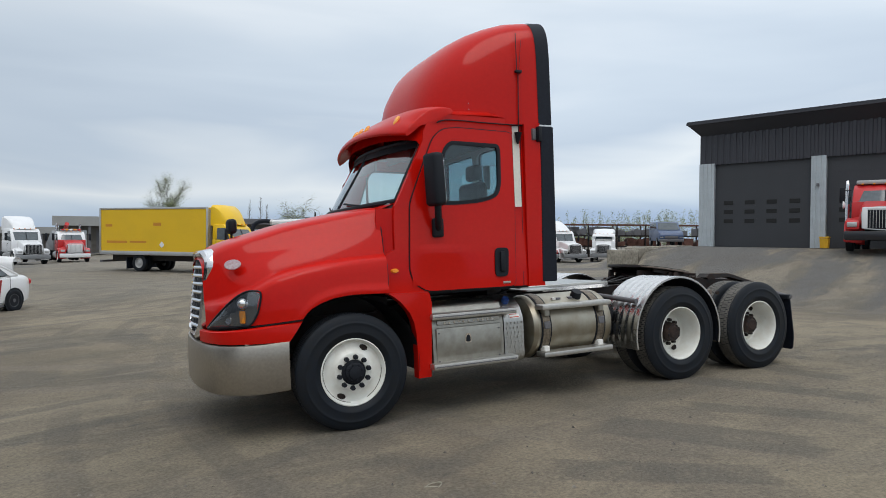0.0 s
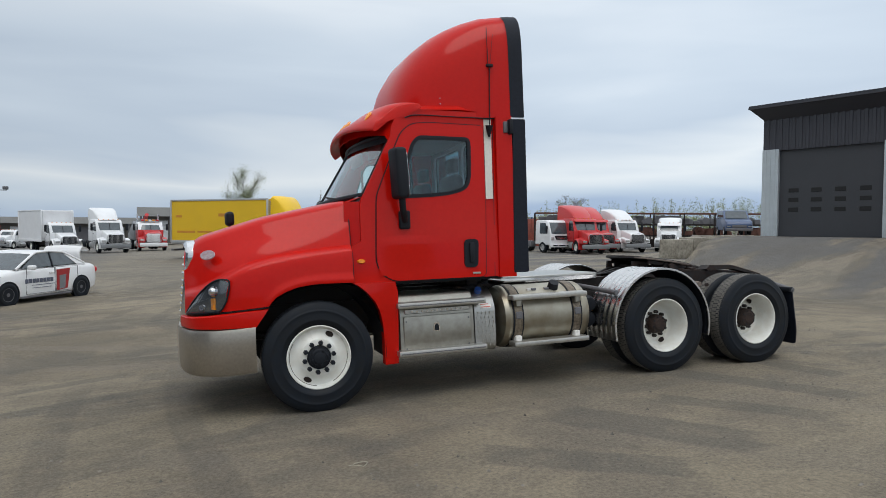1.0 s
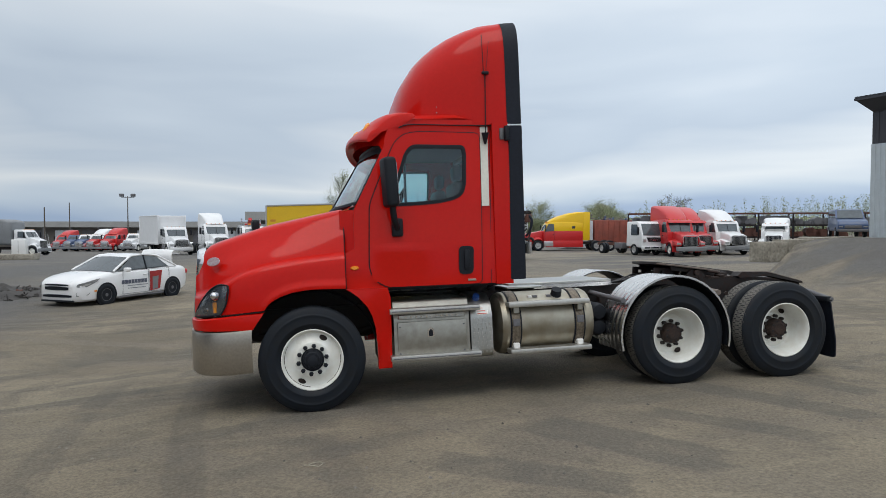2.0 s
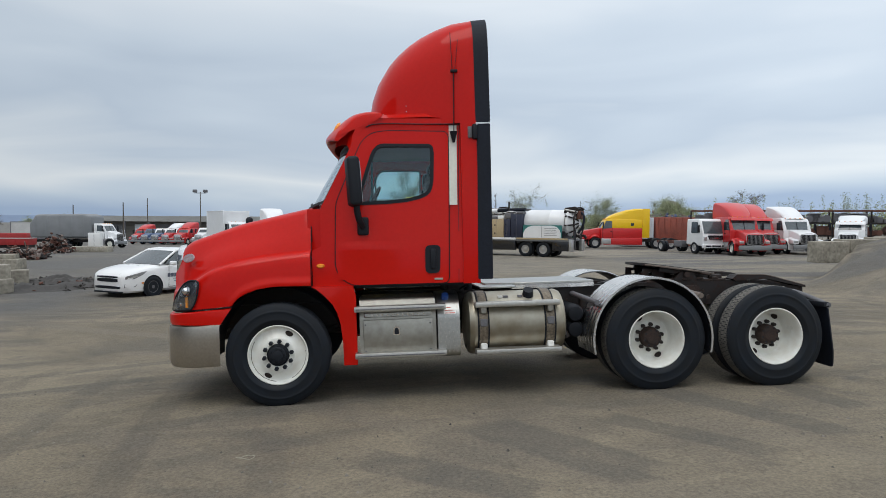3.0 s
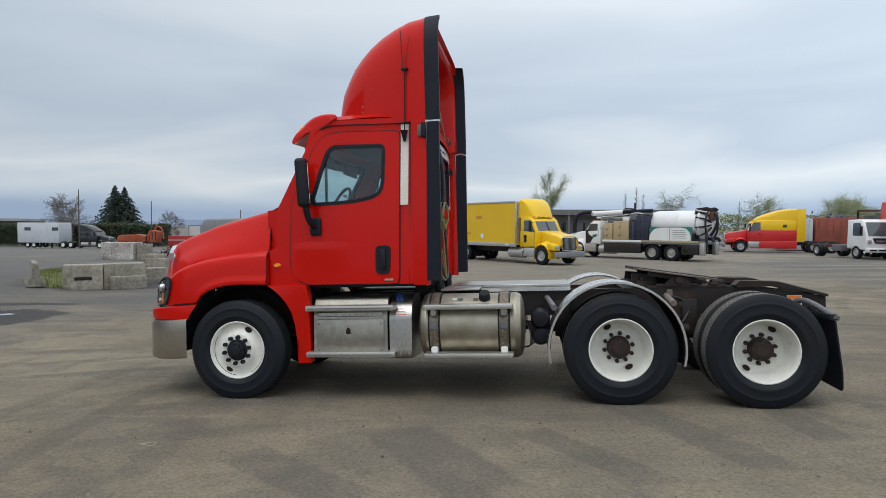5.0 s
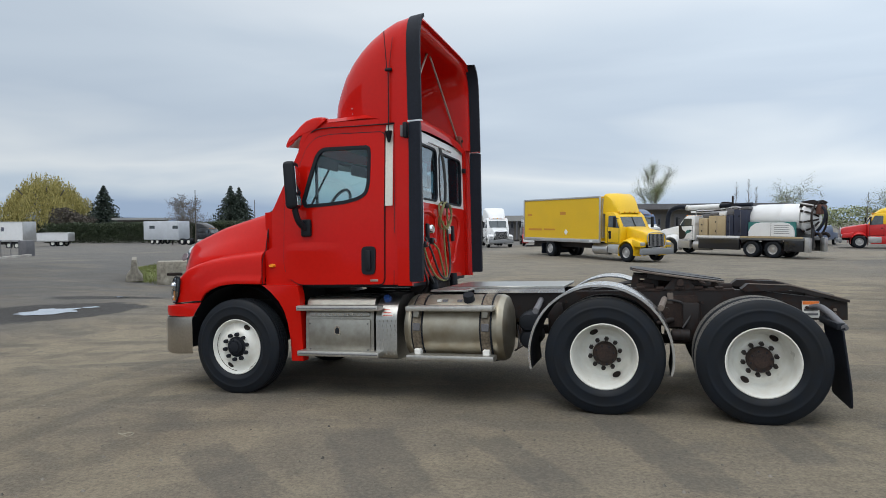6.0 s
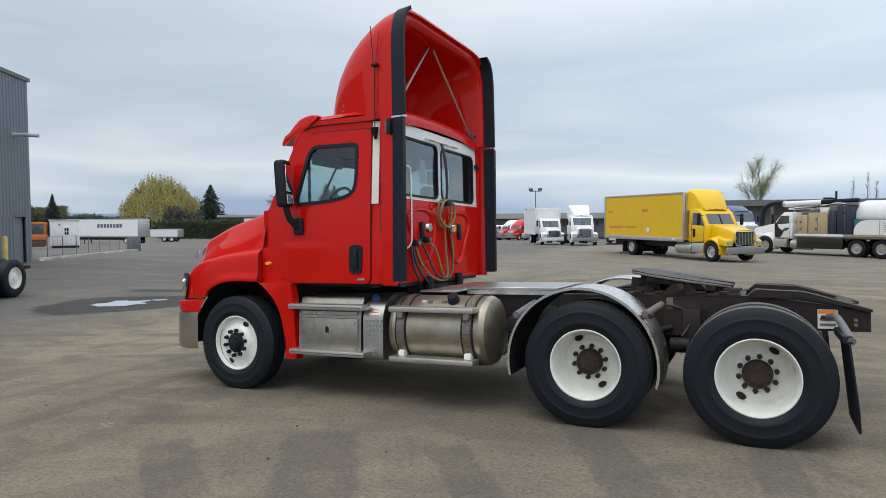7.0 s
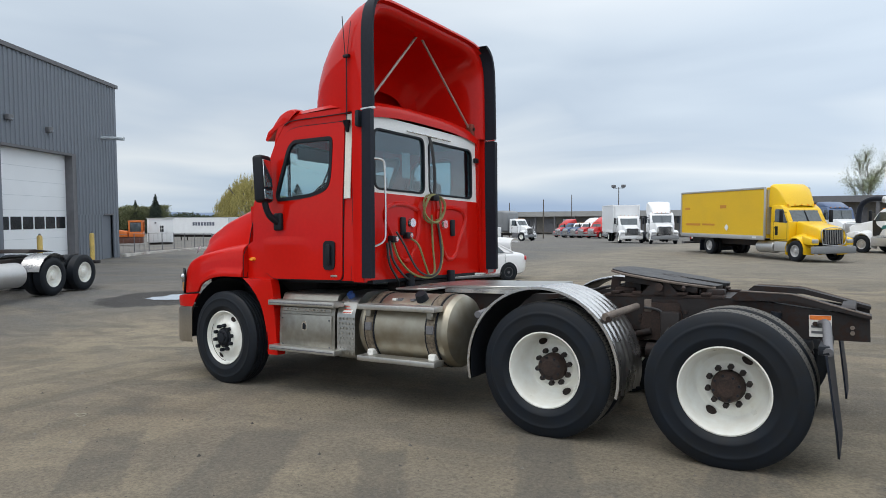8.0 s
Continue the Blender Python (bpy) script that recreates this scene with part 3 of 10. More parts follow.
def wheel(parent, x, y, sy, steer, turn, inner=False, hz=HUBZ):
    """One wheel of the truck; sy = 1 with the outer face to -y."""
    w = thing("wheel", "", "", None)
    w.parent = parent
    part("tyre", lathe(tyre_profile(TR if steer else TRR), 72, (x, y, hz), None, sy), TYRE, w, "black rubber tyre, dusty at the tread")
    if not steer:
        part("tread", drive_lugs(x, y, hz), TYRED, w, "worn dusty tread blocks")
    if inner:
        part("rim", lathe(DRIVE_RIM, 40, (x, y, hz), None, -sy), RIM, w)
        return w
    part("rim", lathe(STEER_RIM if steer else DRIVE_RIM, 56, (x, y, hz), None, sy), RIM, w, "white painted steel rim")
    face = -0.117 if steer else 0.097
    nuts(w, NUT if steer else NUT_R, x, y, hz, 0.1425, face, sy)
    if steer:
        hub = lathe([(0.116, -0.10), (0.114, -0.124), (0.104, -0.128), (0.094, -0.130), (0.090, -0.150), (0.082, -0.156), (0.062, -0.157), (0.058, -0.170), (0.030, -0.176), (0.0, -0.177)], 28, (x, y, hz), None, sy)
        hb = part("hub", hub, BLACKP, w, "black oil-stained hub")
        nuts(hb, NUT_S, x, y, hz, 0.072, -0.154, sy, 8, "hub_bolt")
        for a0, a1, rr, yy in ((2.6, 4.6, 0.2825, -0.0795), (5.2, 6.4, 0.2835, -0.0815)):
            part("rust_stain", tube([(x + rr * math.cos(a0 + (a1 - a0) * k / 12), y + sy * yy, hz + rr * math.sin(a0 + (a1 - a0) * k / 12)) for k in range(13)], 0.0035, 5), RUST, w, "thin rust line in the rim joint")
        for a in (turn, turn + math.pi):
            hand_hole(w, x, y, hz, 0.243, lambda r: lerp([(0.192, -0.100), (0.222, -0.080), (0.257, -0.066), (0.277, -0.070)], r), sy, a)
    else:
        hub = lathe([(0.118, 0.11), (0.116, 0.07), (0.112, 0.05), (0.108, 0.010), (0.098, -0.005), (0.07, -0.010), (0.062, -0.018), (0.0, -0.020)], 28, (x, y, hz), None, sy)
        hb = part("hub", hub, RUST, w, "rust-brown greasy axle hub")
        nuts(hb, NUT_S, x, y, hz, 0.088, 0.0, sy, 8, "hub_bolt")
        for a in (turn, turn + math.pi):
            hand_hole(w, x, y, hz, 0.228, lambda r: lerp([(0.196, 0.111), (0.210, 0.115), (0.228, 0.118), (0.246, 0.108), (0.254, 0.092), (0.263, 0.068)], r), sy, a)
    return w


for sy in (1, -1):
    wheel(truck, 0.0, -sy * 1.10, sy, True, 1.08)
    for ax, turn, hz in ((AX1, 2.04, MIDZ), (AX2, 0.99, REARZ)):
        wheel(truck, ax, -sy * 1.14, sy, False, turn, False, hz)
        wheel(truck, ax, -sy * 0.805, sy, False, turn, True, hz)

# hood and front fenders: one moulding, arched over the wheels
HOOD_Z = [(-1.24, 1.50), (-1.18, 1.63), (-1.08, 1.71), (-0.44, 1.90), (0.36, 2.05)]
CREASE_Z = [(-1.24, 1.19), (-1.05, 1.24), (-0.90, 1.305), (-0.83, 1.345), (-0.70, 1.425), (-0.455, 1.497), (-0.20, 1.540), (0.04, 1.568), (0.36, 1.592)]
FEND_Y = [(-1.24, 0.55), (-1.19, 0.74), (-1.12, 0.88), (-1.0, 1.02), (-0.875, 1.115), (-0.65, 1.20), (-0.45, 1.232), (-0.2, 1.24), (0.36, 1.24)]
TOP_Y = [(-1.24, 0.42), (-1.15, 0.55), (-1.0, 0.67), (-0.4, 0.83), (0.36, 1.02)]
BODY_Y = [(-1.24, 0.47), (-1.15, 0.69), (-1.0, 0.85), (-0.8, 0.96), (-0.4, 1.06), (0.36, 1.155)]
ARCH = [(-0.455, 1.038), (-0.42, 1.085), (-0.38, 1.122), (-0.30, 1.165), (-0.18, 1.205), (-0.05, 1.222), (0.06, 1.227), (0.36, 1.220)]


def hood_foot(x):
    """Lower edge of the hood: a seam over the bumper, then the wheel arch."""
    return lerp([(-1.24, 0.972), (-0.875, 1.003), (-0.455, 1.038)] if x < -0.455 else ARCH, x)


def hood_section(x):
    zt, zc, yf, yt, yb, zl = soft(HOOD_Z, x, 0.11), soft(CREASE_Z, x, 0.09), soft(FEND_Y, x, 0.08), soft(TOP_Y, x, 0.16), soft(BODY_Y, x, 0.16), hood_foot(x)
    f, zs = step01(-0.52, -0.36, x), zc - 0.075
    half = [(yf - 0.03 + 0.02 * f, zl), (yf + 0.020 * f, zl + 0.003), (yf + 0.026 * f, zl + 0.030), (yf + 0.020 * f, zl + 0.055), (yf + 0.002, zl + 0.085), (yf, zl + 0.12),
            (yf - 0.002, zl + 0.12 + 0.5 * max(0.005, zs - zl - 0.12)), (yf - 0.008, max(zs, zl + 0.135)), (yf - 0.022, zc - 0.042), (yf - 0.045, zc - 0.022), (yb + 0.022, zc - 0.006),
            (yb, zc + 0.008), (yb - 0.008, zc + 0.035), (0.5 * (yb + yt) + 0.022, 0.5 * (zc + zt) - 0.03),
            (yt + 0.028, zt - 0.14), (yt, zt - 0.06), (yt - 0.05, zt - 0.015), (yt - 0.14, zt + 0.008), (yt * 0.5, zt + 0.03), (0, zt + 0.04)]
    pts = [(x, -y, z) for y, z in half] + [(x, y, z) for y, z in half[-2::-1]]
    return pts


hx = [-1.215, -1.19, -1.165, -1.14, -1.11, -1.08, -1.05, -1.015, -0.98, -0.94, -0.90, -0.87, -0.84, -0.81, -0.78, -0.74, -0.70, -0.66, -0.62, -0.58, -0.54, -0.49, -0.455, -0.42, -0.38, -0.34, -0.30, -0.24, -0.18, -0.11, -0.05, 0.05, 0.15, 0.25, 0.31, 0.362]
part("hood", loft([hood_section(x) for x in hx] + [[(0.366, y * 0.93, z - 0.02 * (z > 1.6)) for _, y, z in hood_section(0.362)]]), RED, truck, "glossy red sloping hood with flared fenders")
# dark wheel housings inside the fenders
for s in (-1, 1):
    rows = []
    for k in range(15):
        a = math.pi * (1.02 - 1.06 * k / 14)
        rows.append([(0.69 * math.cos(a), s * y, 0.525 + 0.685 * math.sin(a)) for y in (1.18, 1.0, 0.62)])
    part("wheel_housing", loft(rows), BLACKP, truck)
    # red rear quarter of the front fender, fixed to the cab
    outer = [(0.362, 1.212), (0.795, 1.200), (0.82, 1.10), (0.82, 0.90), (0.818, 0.362), (0.676, 0.362), (0.672, 0.60), (0.656, 0.79), (0.625, 0.92), (0.575, 1.02), (0.49, 1.12), (0.41, 1.185)]
    part("fender_rear", plate(outer, [], lambda u, v, d, s=s: (u, s * (1.243 - 0.065 * step01(1.2, 0.4, v) - 0.025 * step01(0.5, 0.82, u)) - s * d, v), 0.11), RED, truck, "red fender tail behind the steer wheel")
    # dark joint behind the hood, with the recessed cowl side beyond it
    part("hood_gap", tube([(0.367, s * y, z) for y, z in ((1.228, 1.215), (1.235, 1.28), (1.225, 1.46), (1.19, 1.545), (1.145, 1.60), (1.12, 1.72), (1.075, 1.88), (1.02, 2.0))], 0.0045, 6), BLACKP, truck, "dark gap between hood and cab")
    part("cowl_recess", plate([(0.325, 1.58), (0.50, 1.58), (0.50, 2.03), (0.325, 2.03)], [], lambda u, v, d, s=s: (u, s * (1.075 + 0.05 * step01(0.37, 0.50, u) - d), v), 0.02), RED, truck)
    # black box painting in the shade of the gap behind the hood
    part("cowl_gap_shade", box(0.364, 0.380, s * 1.072 - 0.02, s * 1.072 + 0.02, 1.68, 1.84, 0.006, 1), BLACKP, truck)

# grille with chrome surround, between the fenders
GR = thing("grille", "", "")
GR.parent = truck
gz0, gz1 = 0.92, 1.63


def nose(z, y, out=0.0):
    return (-1.29 - out + 0.09 * (z - 0.9) + 0.10 * (y / 0.5) ** 2 * 0.55, y, z)


def grille_edge(k, grow):
    """Closed outline of the grille opening, wider at the top."""
    out = []
    for y, z in rounded([(-0.40 - grow, gz0 - grow), (0.40 + grow, gz0 - grow), (0.52 + grow, gz1 - 0.05), (0.40 + grow, gz1 + grow), (-0.40 - grow, gz1 + grow), (-0.52 - grow, gz1 - 0.05)], 0.12, 5):
        out.append(nose(z, y, k))
    return out


part("grille_surround", loft([grille_edge(-0.06, 0.075), grille_edge(0.012, 0.062), grille_edge(0.03, 0.035), grille_edge(0.02, 0.006), grille_edge(-0.05, 0.0)], close_v=True), CHROME, GR, "bright chrome grille surround")
part("grille_back", loft([[nose(z, y, -0.05) for y in (-0.5, -0.25, 0, 0.25, 0.5)] for z in (gz0, gz1)]), BLACKP, GR)
for k in range(8):
    z = gz0 + 0.055 + k * 0.079
    hw = lerp([(gz0, 0.39), (gz1 - 0.05, 0.51)], z)
    rows = []
    for i in range(9):
        y = -hw + 2 * hw * i / 8
        c = nose(z, y, 0.006)
        rows.append([(c[0], y, z + 0.016), (c[0] - 0.012, y, z), (c[0], y, z - 0.016), (c[0] + 0.02, y, z - 0.010), (c[0] + 0.02, y, z + 0.010)])
    part("grille_bar", loft(rows, close_v=True, cap=True), CHROME, GR)
for k in range(5):
    y = -0.32 + 0.16 * k
    p = nose(gz0 + 0.02, y, -0.02)
    q = nose(gz1 - 0.02, y, -0.02)
    part("grille_rib", rod(p, q, 0.008, 6), GREYP, GR)

# steel bumper, wrapped round the corners
BUMP = [(-0.585, 1.235), (-0.80, 1.205), (-0.95, 1.155), (-1.06, 1.085), (-1.15, 0.985), (-1.22, 0.82), (-1.275, 0.58), (-1.305, 0.30), (-1.315, 0.0)]
plan = [(x, -y) for x, y in BUMP] + [(x, y) for x, y in BUMP[-2::-1]]
rows = []
for z, ins in ((0.40, 0.05), (0.405, 0.015), (0.43, 0.0), (0.70, -0.006), (0.80, 0.0), (0.835, 0.012), (0.84, 0.035), (0.83, 0.08)):
    rows.append([(x + ins * 0.7 * (1 if abs(y) < 1.1 else 0.3), y - math.copysign(ins, y) * (1 if abs(y) > 0.3 else 0), z + 0.02 * step01(-0.9, -0.6, x)) for x, y in plan])
bumper = part("bumper", loft(rows), STEEL, truck, "dull steel front bumper")
for s in (-1, 1):
    part("fog_light_recess", box(-1.247, -1.20, s * 0.60 - 0.07, s * 0.60 + 0.05, 0.53, 0.67, 0.015), BLACKP, bumper)
part("bumper_slot", box(-1.308, -1.27, -0.26, 0.26, 0.53, 0.65, 0.012), BLACKP, bumper)
FILL = [(-0.455, -0.578, 1.228)] + [(x + 0.012, x + 0.012, y - 0.006) for x, y in BUMP[1:7]]
for s in (1, -1):
    rows = []
    for k, ins in ((0.0, 0.05), (0.02, 0.004), (0.5, -0.004), (0.92, 0.0), (0.985, 0.012), (1.0, 0.05)):
        rows.append([(xb + (xt - xb) * k + 0.6 * ins * step01(-0.9, -1.2, xt), s * (y - ins), 0.848 + (hood_foot(xt) - 0.016 - 0.848) * k) for xt, xb, y in FILL])
    part("bumper_filler", loft(rows), RED, truck, "red filler panel above the bumper")

# dark joint between the hood and the filler panel
for s in (-1, 1):
    part("hood_joint", tube([(x, s * (soft(FEND_Y, x, 0.06) - 0.004), hood_foot(x) - 0.008) for x in (-1.20, -1.12, -1.0, -0.9, -0.8, -0.7, -0.6, -0.50, -0.455)], 0.006, 6), BLACKP, truck)

# headlights: a swept wedge on each fender corner
for s in (-1, 1):
    hl = thing("headlight", "", "")
    hl.parent = truck
    top = [(-1.195, 0.988), (-1.15, 1.070), (-1.085, 1.160), (-1.0, 1.252), (-0.92, 1.304), (-0.845, 1.314), (-0.795, 1.282)]
    low = [(-1.19, 0.982), (-1.13, 0.988), (-1.06, 0.995), (-1.0, 1.001), (-0.94, 1.008), (-0.885, 1.018), (-0.825, 1.12)]

    def skin(x, z, out):
        return (x - 0.5 * out, s * (soft(FEND_Y, x, 0.06) + 0.004 + out), z)
    rows, rim = [], []
    for i in range(7):
        (xa, za), (xb, zb) = low[i], top[i]
        rows.append([skin(xa + (xb - xa) * t, za + (zb - za) * t, 0.012 + 0.022 * math.sin(math.pi * t)) for t in (0, 0.12, 0.3, 0.5, 0.7, 0.88, 1)])
    part("headlight_lens", loft(rows), LENS, hl, "clear headlight lens")
    back = [[skin(p[0] + 0.0, p[2], 0.004) for p in r] for r in rows]
    part("headlight_housing", loft([[(x, y, z) for x, y, z in r] for r in back]), HLBOX, hl)
    tb = tube([skin(x, z, 0.012) for x, z in low + top[::-1] + low[:1]], 0.009, 6)
    part("headlight_rim", tb, BLACKP, hl)
    c = skin(-0.94, 1.205, 0.012)
    d = Vector((-0.6, s * 0.8, 0.05)).normalized()
    part("projector", rod(Vector(c), Vector(c) + d * 0.018, 0.055, 18, 0.046), CHROME, hl)
    part("projector_lens", lathe([(0.0, -0.030), (0.020, -0.026), (0.034, -0.014), (0.040, 0.0)], 16), CHROME, hl).matrix_basis = Matrix.Translation(Vector(c) + d * 0.014) @ (-d).to_track_quat("Y", "Z").to_matrix().to_4x4()
    a = skin(-0.945, 1.085, 0.010)
    part("turn_signal", box(-0.03, 0.03, -0.012, 0.012, -0.055, 0.055, 0.008), AMBER, hl).matrix_basis = pose(a[0], a[1], a[2], 0, 0, s * 58)
    g = skin(-1.045, 1.05, 0.010)
    part("high_beam", rod(Vector(g), Vector(g) + d * 0.016, 0.034, 16, 0.028), CHROME, hl)


# ---- cab ----
def side_y(z):
    return SIDE - 0.035 * step01(2.0, 3.0, z)


DOOR = [(0.645, 2.08), (0.625, 1.60), (0.62, 1.40), (0.68, 1.28), (0.80, 1.21), (1.815, 1.205), (1.835, 2.0), (1.852, 2.82), (1.20, 2.84), (1.04, 2.82), (0.93, 2.73), (0.86, 2.58)]
WIN = [(0.90, 2.072), (1.18, 2.079), (1.39, 2.095), (1.54, 2.127), (1.625, 2.17), (1.66, 2.27), (1.675, 2.60), (1.665, 2.672), (1.12, 2.686), (1.05, 2.62), (0.965, 2.38), (0.885, 2.13)]
DOOR_R, WIN_R = rounded(DOOR, 0.06, 3), rounded(WIN, 0.05, 4)


def grown(poly, d):
    c = Vector((sum(p[0] for p in poly) / len(poly), sum(p[1] for p in poly) / len(poly)))
    out = []
    n = len(poly)
    for i in range(n):
        a, b = Vector(poly[i - 1]), Vector(poly[(i + 1) % n])
        t = (b - a).normalized()
        nrm = Vector((t.y, -t.x))
        if nrm.dot(Vector(poly[i]) - c) < 0:
            nrm = -nrm
        out.append(tuple(Vector(poly[i]) + nrm * d))
    return out


CABSIDE = [(0.375, 1.20), (2.10, 1.20), (2.12, 2.96), (1.12, 2.98), (1.0, 2.95), (0.83, 2.72), (0.66, 2.38), (0.52, 2.11), (0.48, 2.04), (0.47, 1.95), (0.47, 1.63), (0.375, 1.585)]
for s in (-1, 1):
    def on_side(u, v, d, s=s, out=0.0):
        return (u, s * (side_y(v) + out - d), v)
    part("cab_side", plate(CABSIDE, [grown(WIN_R, 0.035)], on_side, 0.05), RED, truck, "red cab side panel")
    door = part("door", plate(DOOR_R, [WIN_R], lambda u, v, d, s=s: on_side(u, v, d, s, 0.016), 0.03), RED, truck, "red cab door, closed")
    part("door_seam", plate(grown(DOOR_R, 0.011), [DOOR_R], lambda u, v, d, s=s: on_side(u, v, d, s, 0.005), 0.008), BLACKP, door)
    part("window_gasket", plate(grown(WIN_R, 0.020), [grown(WIN_R, -0.018)], lambda u, v, d, s=s: on_side(u, v, d, s, 0.022), 0.03), BLACKP, door, "black rubber window seal")
    g = part("window_pane", plate(WIN_R, [], lambda u, v, d, s=s: on_side(u, v, d, s, 0.004), 0.004), GLASS, door, "clear side window glass")
    g.visible_shadow = False
    part("quarter_divider", box(1.015, 1.04, s * (SIDE - 0.03) - 0.012, s * (SIDE - 0.03) + 0.012, 2.09, 2.60), BLACKP, door)
    hd = part("door_handle", plate(rounded([(1.565, 1.31), (1.72, 1.31), (1.735, 1.61), (1.57, 1.61)], 0.055, 4), [], lambda u, v, d, s=s: on_side(u, v, d, s, 0.030), 0.02), BLACKP, door, "black recessed door handle")
    part("handle_grip", box(1.622, 1.680, s * (SIDE + 0.028), s * (SIDE + 0.054), 1.36, 1.57, 0.012), BLACKP, hd)
    crease = []
    for k in range(13):
        u, e = 0.64 + 0.80 * k / 12, step01(0, 3, k) * step01(12, 3, k)
        crease.append([(u, s * (side_y(zz) + 0.0155 + 0.013 * e * b), zz) for zz, b in ((1.68, 0), (1.655, 0.18), (1.635, 0.65), (1.615, 1.0), (1.57, 0.84), (1.50, 0.58), (1.42, 0.30), (1.34, 0.10), (1.27, 0))])
    part("door_crease", loft(crease), RED, door)
    part("door_badge", box(1.66, 1.75, s * (SIDE + 0.014), s * (SIDE + 0.021), 1.235, 1.258, 0.003), STEEL, door, "small dull badge with plain bars")
    part("marker_light", rod((0, 0, 0), (0, s * 0.034, 0), 0.034, 16, 0.022), AMBER, truck, "amber side marker lamp").matrix_basis = pose(0.462, s * (SIDE - 0.004), 1.425) @ Matrix.Diagonal((1.35, 1, 0.72, 1))
    # rear side panel behind the door, cream strip, black edge trim
    part("rear_side_panel", plate([(1.975, 1.19), (2.15, 1.19), (2.15, 2.92), (1.985, 2.93)], [], lambda u, v, d, s=s: (u, s * (SIDE + 0.02 + 0.28 * (u - 1.975) - d), v), 0.05), RED, truck, "red side extender behind the door")
    part("strip", plate([(1.846, 2.035), (1.930, 2.035), (1.950, 2.892), (1.866, 2.892)], [], lambda u, v, d, s=s: on_side(u, v, d, s, 0.006), 0.008), STRIP, truck, "cream-white vertical strip beside the door")
    part("edge_trim", plate(rounded([(2.124, 1.232), (2.279, 1.232), (2.294, 2.880), (2.160, 2.884)], 0.015, 2), [], lambda u, v, d, s=s: (u, s * (SIDE + 0.075 + 0.22 * (u - 2.14) - d), v), 0.055), BLACKR, truck, "black rubber edge of the side extender")
    part("panel_seam", plate([(1.920, 1.20), (1.926, 1.20), (1.973, 2.88), (1.967, 2.88)], [], lambda u, v, d, s=s: on_side(u, v, d, s, 0.003), 0.006), BLACKP, truck)
    br = part("side_light_bracket", box(2.06, 2.105, s * (SIDE + 0.05) - 0.02, s * (SIDE + 0.05) + 0.02, 2.74, 2.86, 0.006), GREYP, truck, "grey work light on a bracket")
    part("work_light", box(2.105, 2.15, s * (SIDE + 0.085) - 0.035, s * (SIDE + 0.085) + 0.035, 2.72, 2.88, 0.012), BLACKP, br)
    # mirror on its arm
    mir = thing("mirror", "", "")
    mir.parent = truck
    head = box(-0.065, 0.065, -0.10, 0.10, -0.255, 0.255, 0.04, 4)
    part("mirror_head", head, BLACKP, mir, "tall black mirror housing").matrix_basis = pose(0.84, s * 1.345, 2.29, 0, -3, s * -14)
    face = box(-0.004, 0.004, -0.075, 0.075, -0.225, 0.07, 0.003, 1)
    part("mirror_glass", face, CHROME, mir, "mirror glass").matrix_basis = pose(0.84, s * 1.345, 2.29, 0, -3, s * -14) @ pose(0.066, 0, 0.13)
    part("mirror_glass", box(-0.004, 0.004, -0.075, 0.075, -0.225, -0.12, 0.003, 1), CHROME, mir).matrix_basis = pose(0.84, s * 1.345, 2.29, 0, -3, s * -14) @ pose(0.066, 0, 0.0)
    part("mirror_arm", tube([(0.865, s * 1.34, 2.10), (0.868, s * 1.335, 2.0), (0.885, s * 1.30, 1.90), (0.915, s * 1.23, 1.83), (0.92, s * 1.19, 1.82)], 0.034, 10), BLACKP, mir)
    part("mirror_foot", box(0.86, 0.98, s * 1.205 - 0.028, s * 1.205 + 0.028, 1.735, 1.925, 0.022, 3), BLACKP, mir)
    # hood mirror
    hm = thing("hood_mirror", "", "")
    hm.parent = truck
    if s == 1:
        part("hood_mirror_head", box(-0.05, 0.05, -0.085, 0.085, -0.09, 0.09, 0.045, 4), BLACKP, hm, "small black hood mirror").matrix_basis = pose(-0.72, 1.06, 1.98, 0, 0, 12)
        part("hood_mirror_stem", tube([(-0.72, 1.06, 1.92), (-0.72, 1.05, 1.8), (-0.70, 1.0, 1.6)], 0.016, 8), BLACKP, hm)
    else:
        bpy.data.objects.remove(hm)
    # aerials on a black cone
    if s == -1:
        part("aerial_base", rod((1.91, -SIDE - 0.005, 2.70), (1.91, -SIDE - 0.02, 2.82), 0.012, 14, 0.042), BLACKP, truck, "black aerial base")
        ae = part("aerial", rod((1.915, -SIDE - 0.02, 2.82), (1.93, -SIDE - 0.03, 3.46), 0.006, 6), BLACKP, truck, "thin black radio aerial")
        part("aerial_coil", box(1.895, 1.97, -SIDE - 0.05, -SIDE - 0.01, 3.445, 3.475, 0.008), BLACKP, ae)
        part("aerial_whip", rod((1.915, -SIDE - 0.03, 3.47), (1.90, -SIDE - 0.05, 3.86), 0.0045, 6), BLACKP, ae)
        part("aerial_whip", rod((1.94, -SIDE - 0.03, 3.47), (1.985, -SIDE - 0.02, 3.80), 0.0025, 6), BLACKP, ae)


def wind(u, v):
    """The windscreen's bowed sheet; u across, v up."""
    return (0.53 + 0.33 * v - 0.27 * (1 - u * u) * (1 - 0.25 * v), u * (1.10 - 0.05 * v), 2.07 + 0.66 * v + 0.03 * u * u * (1 - v))


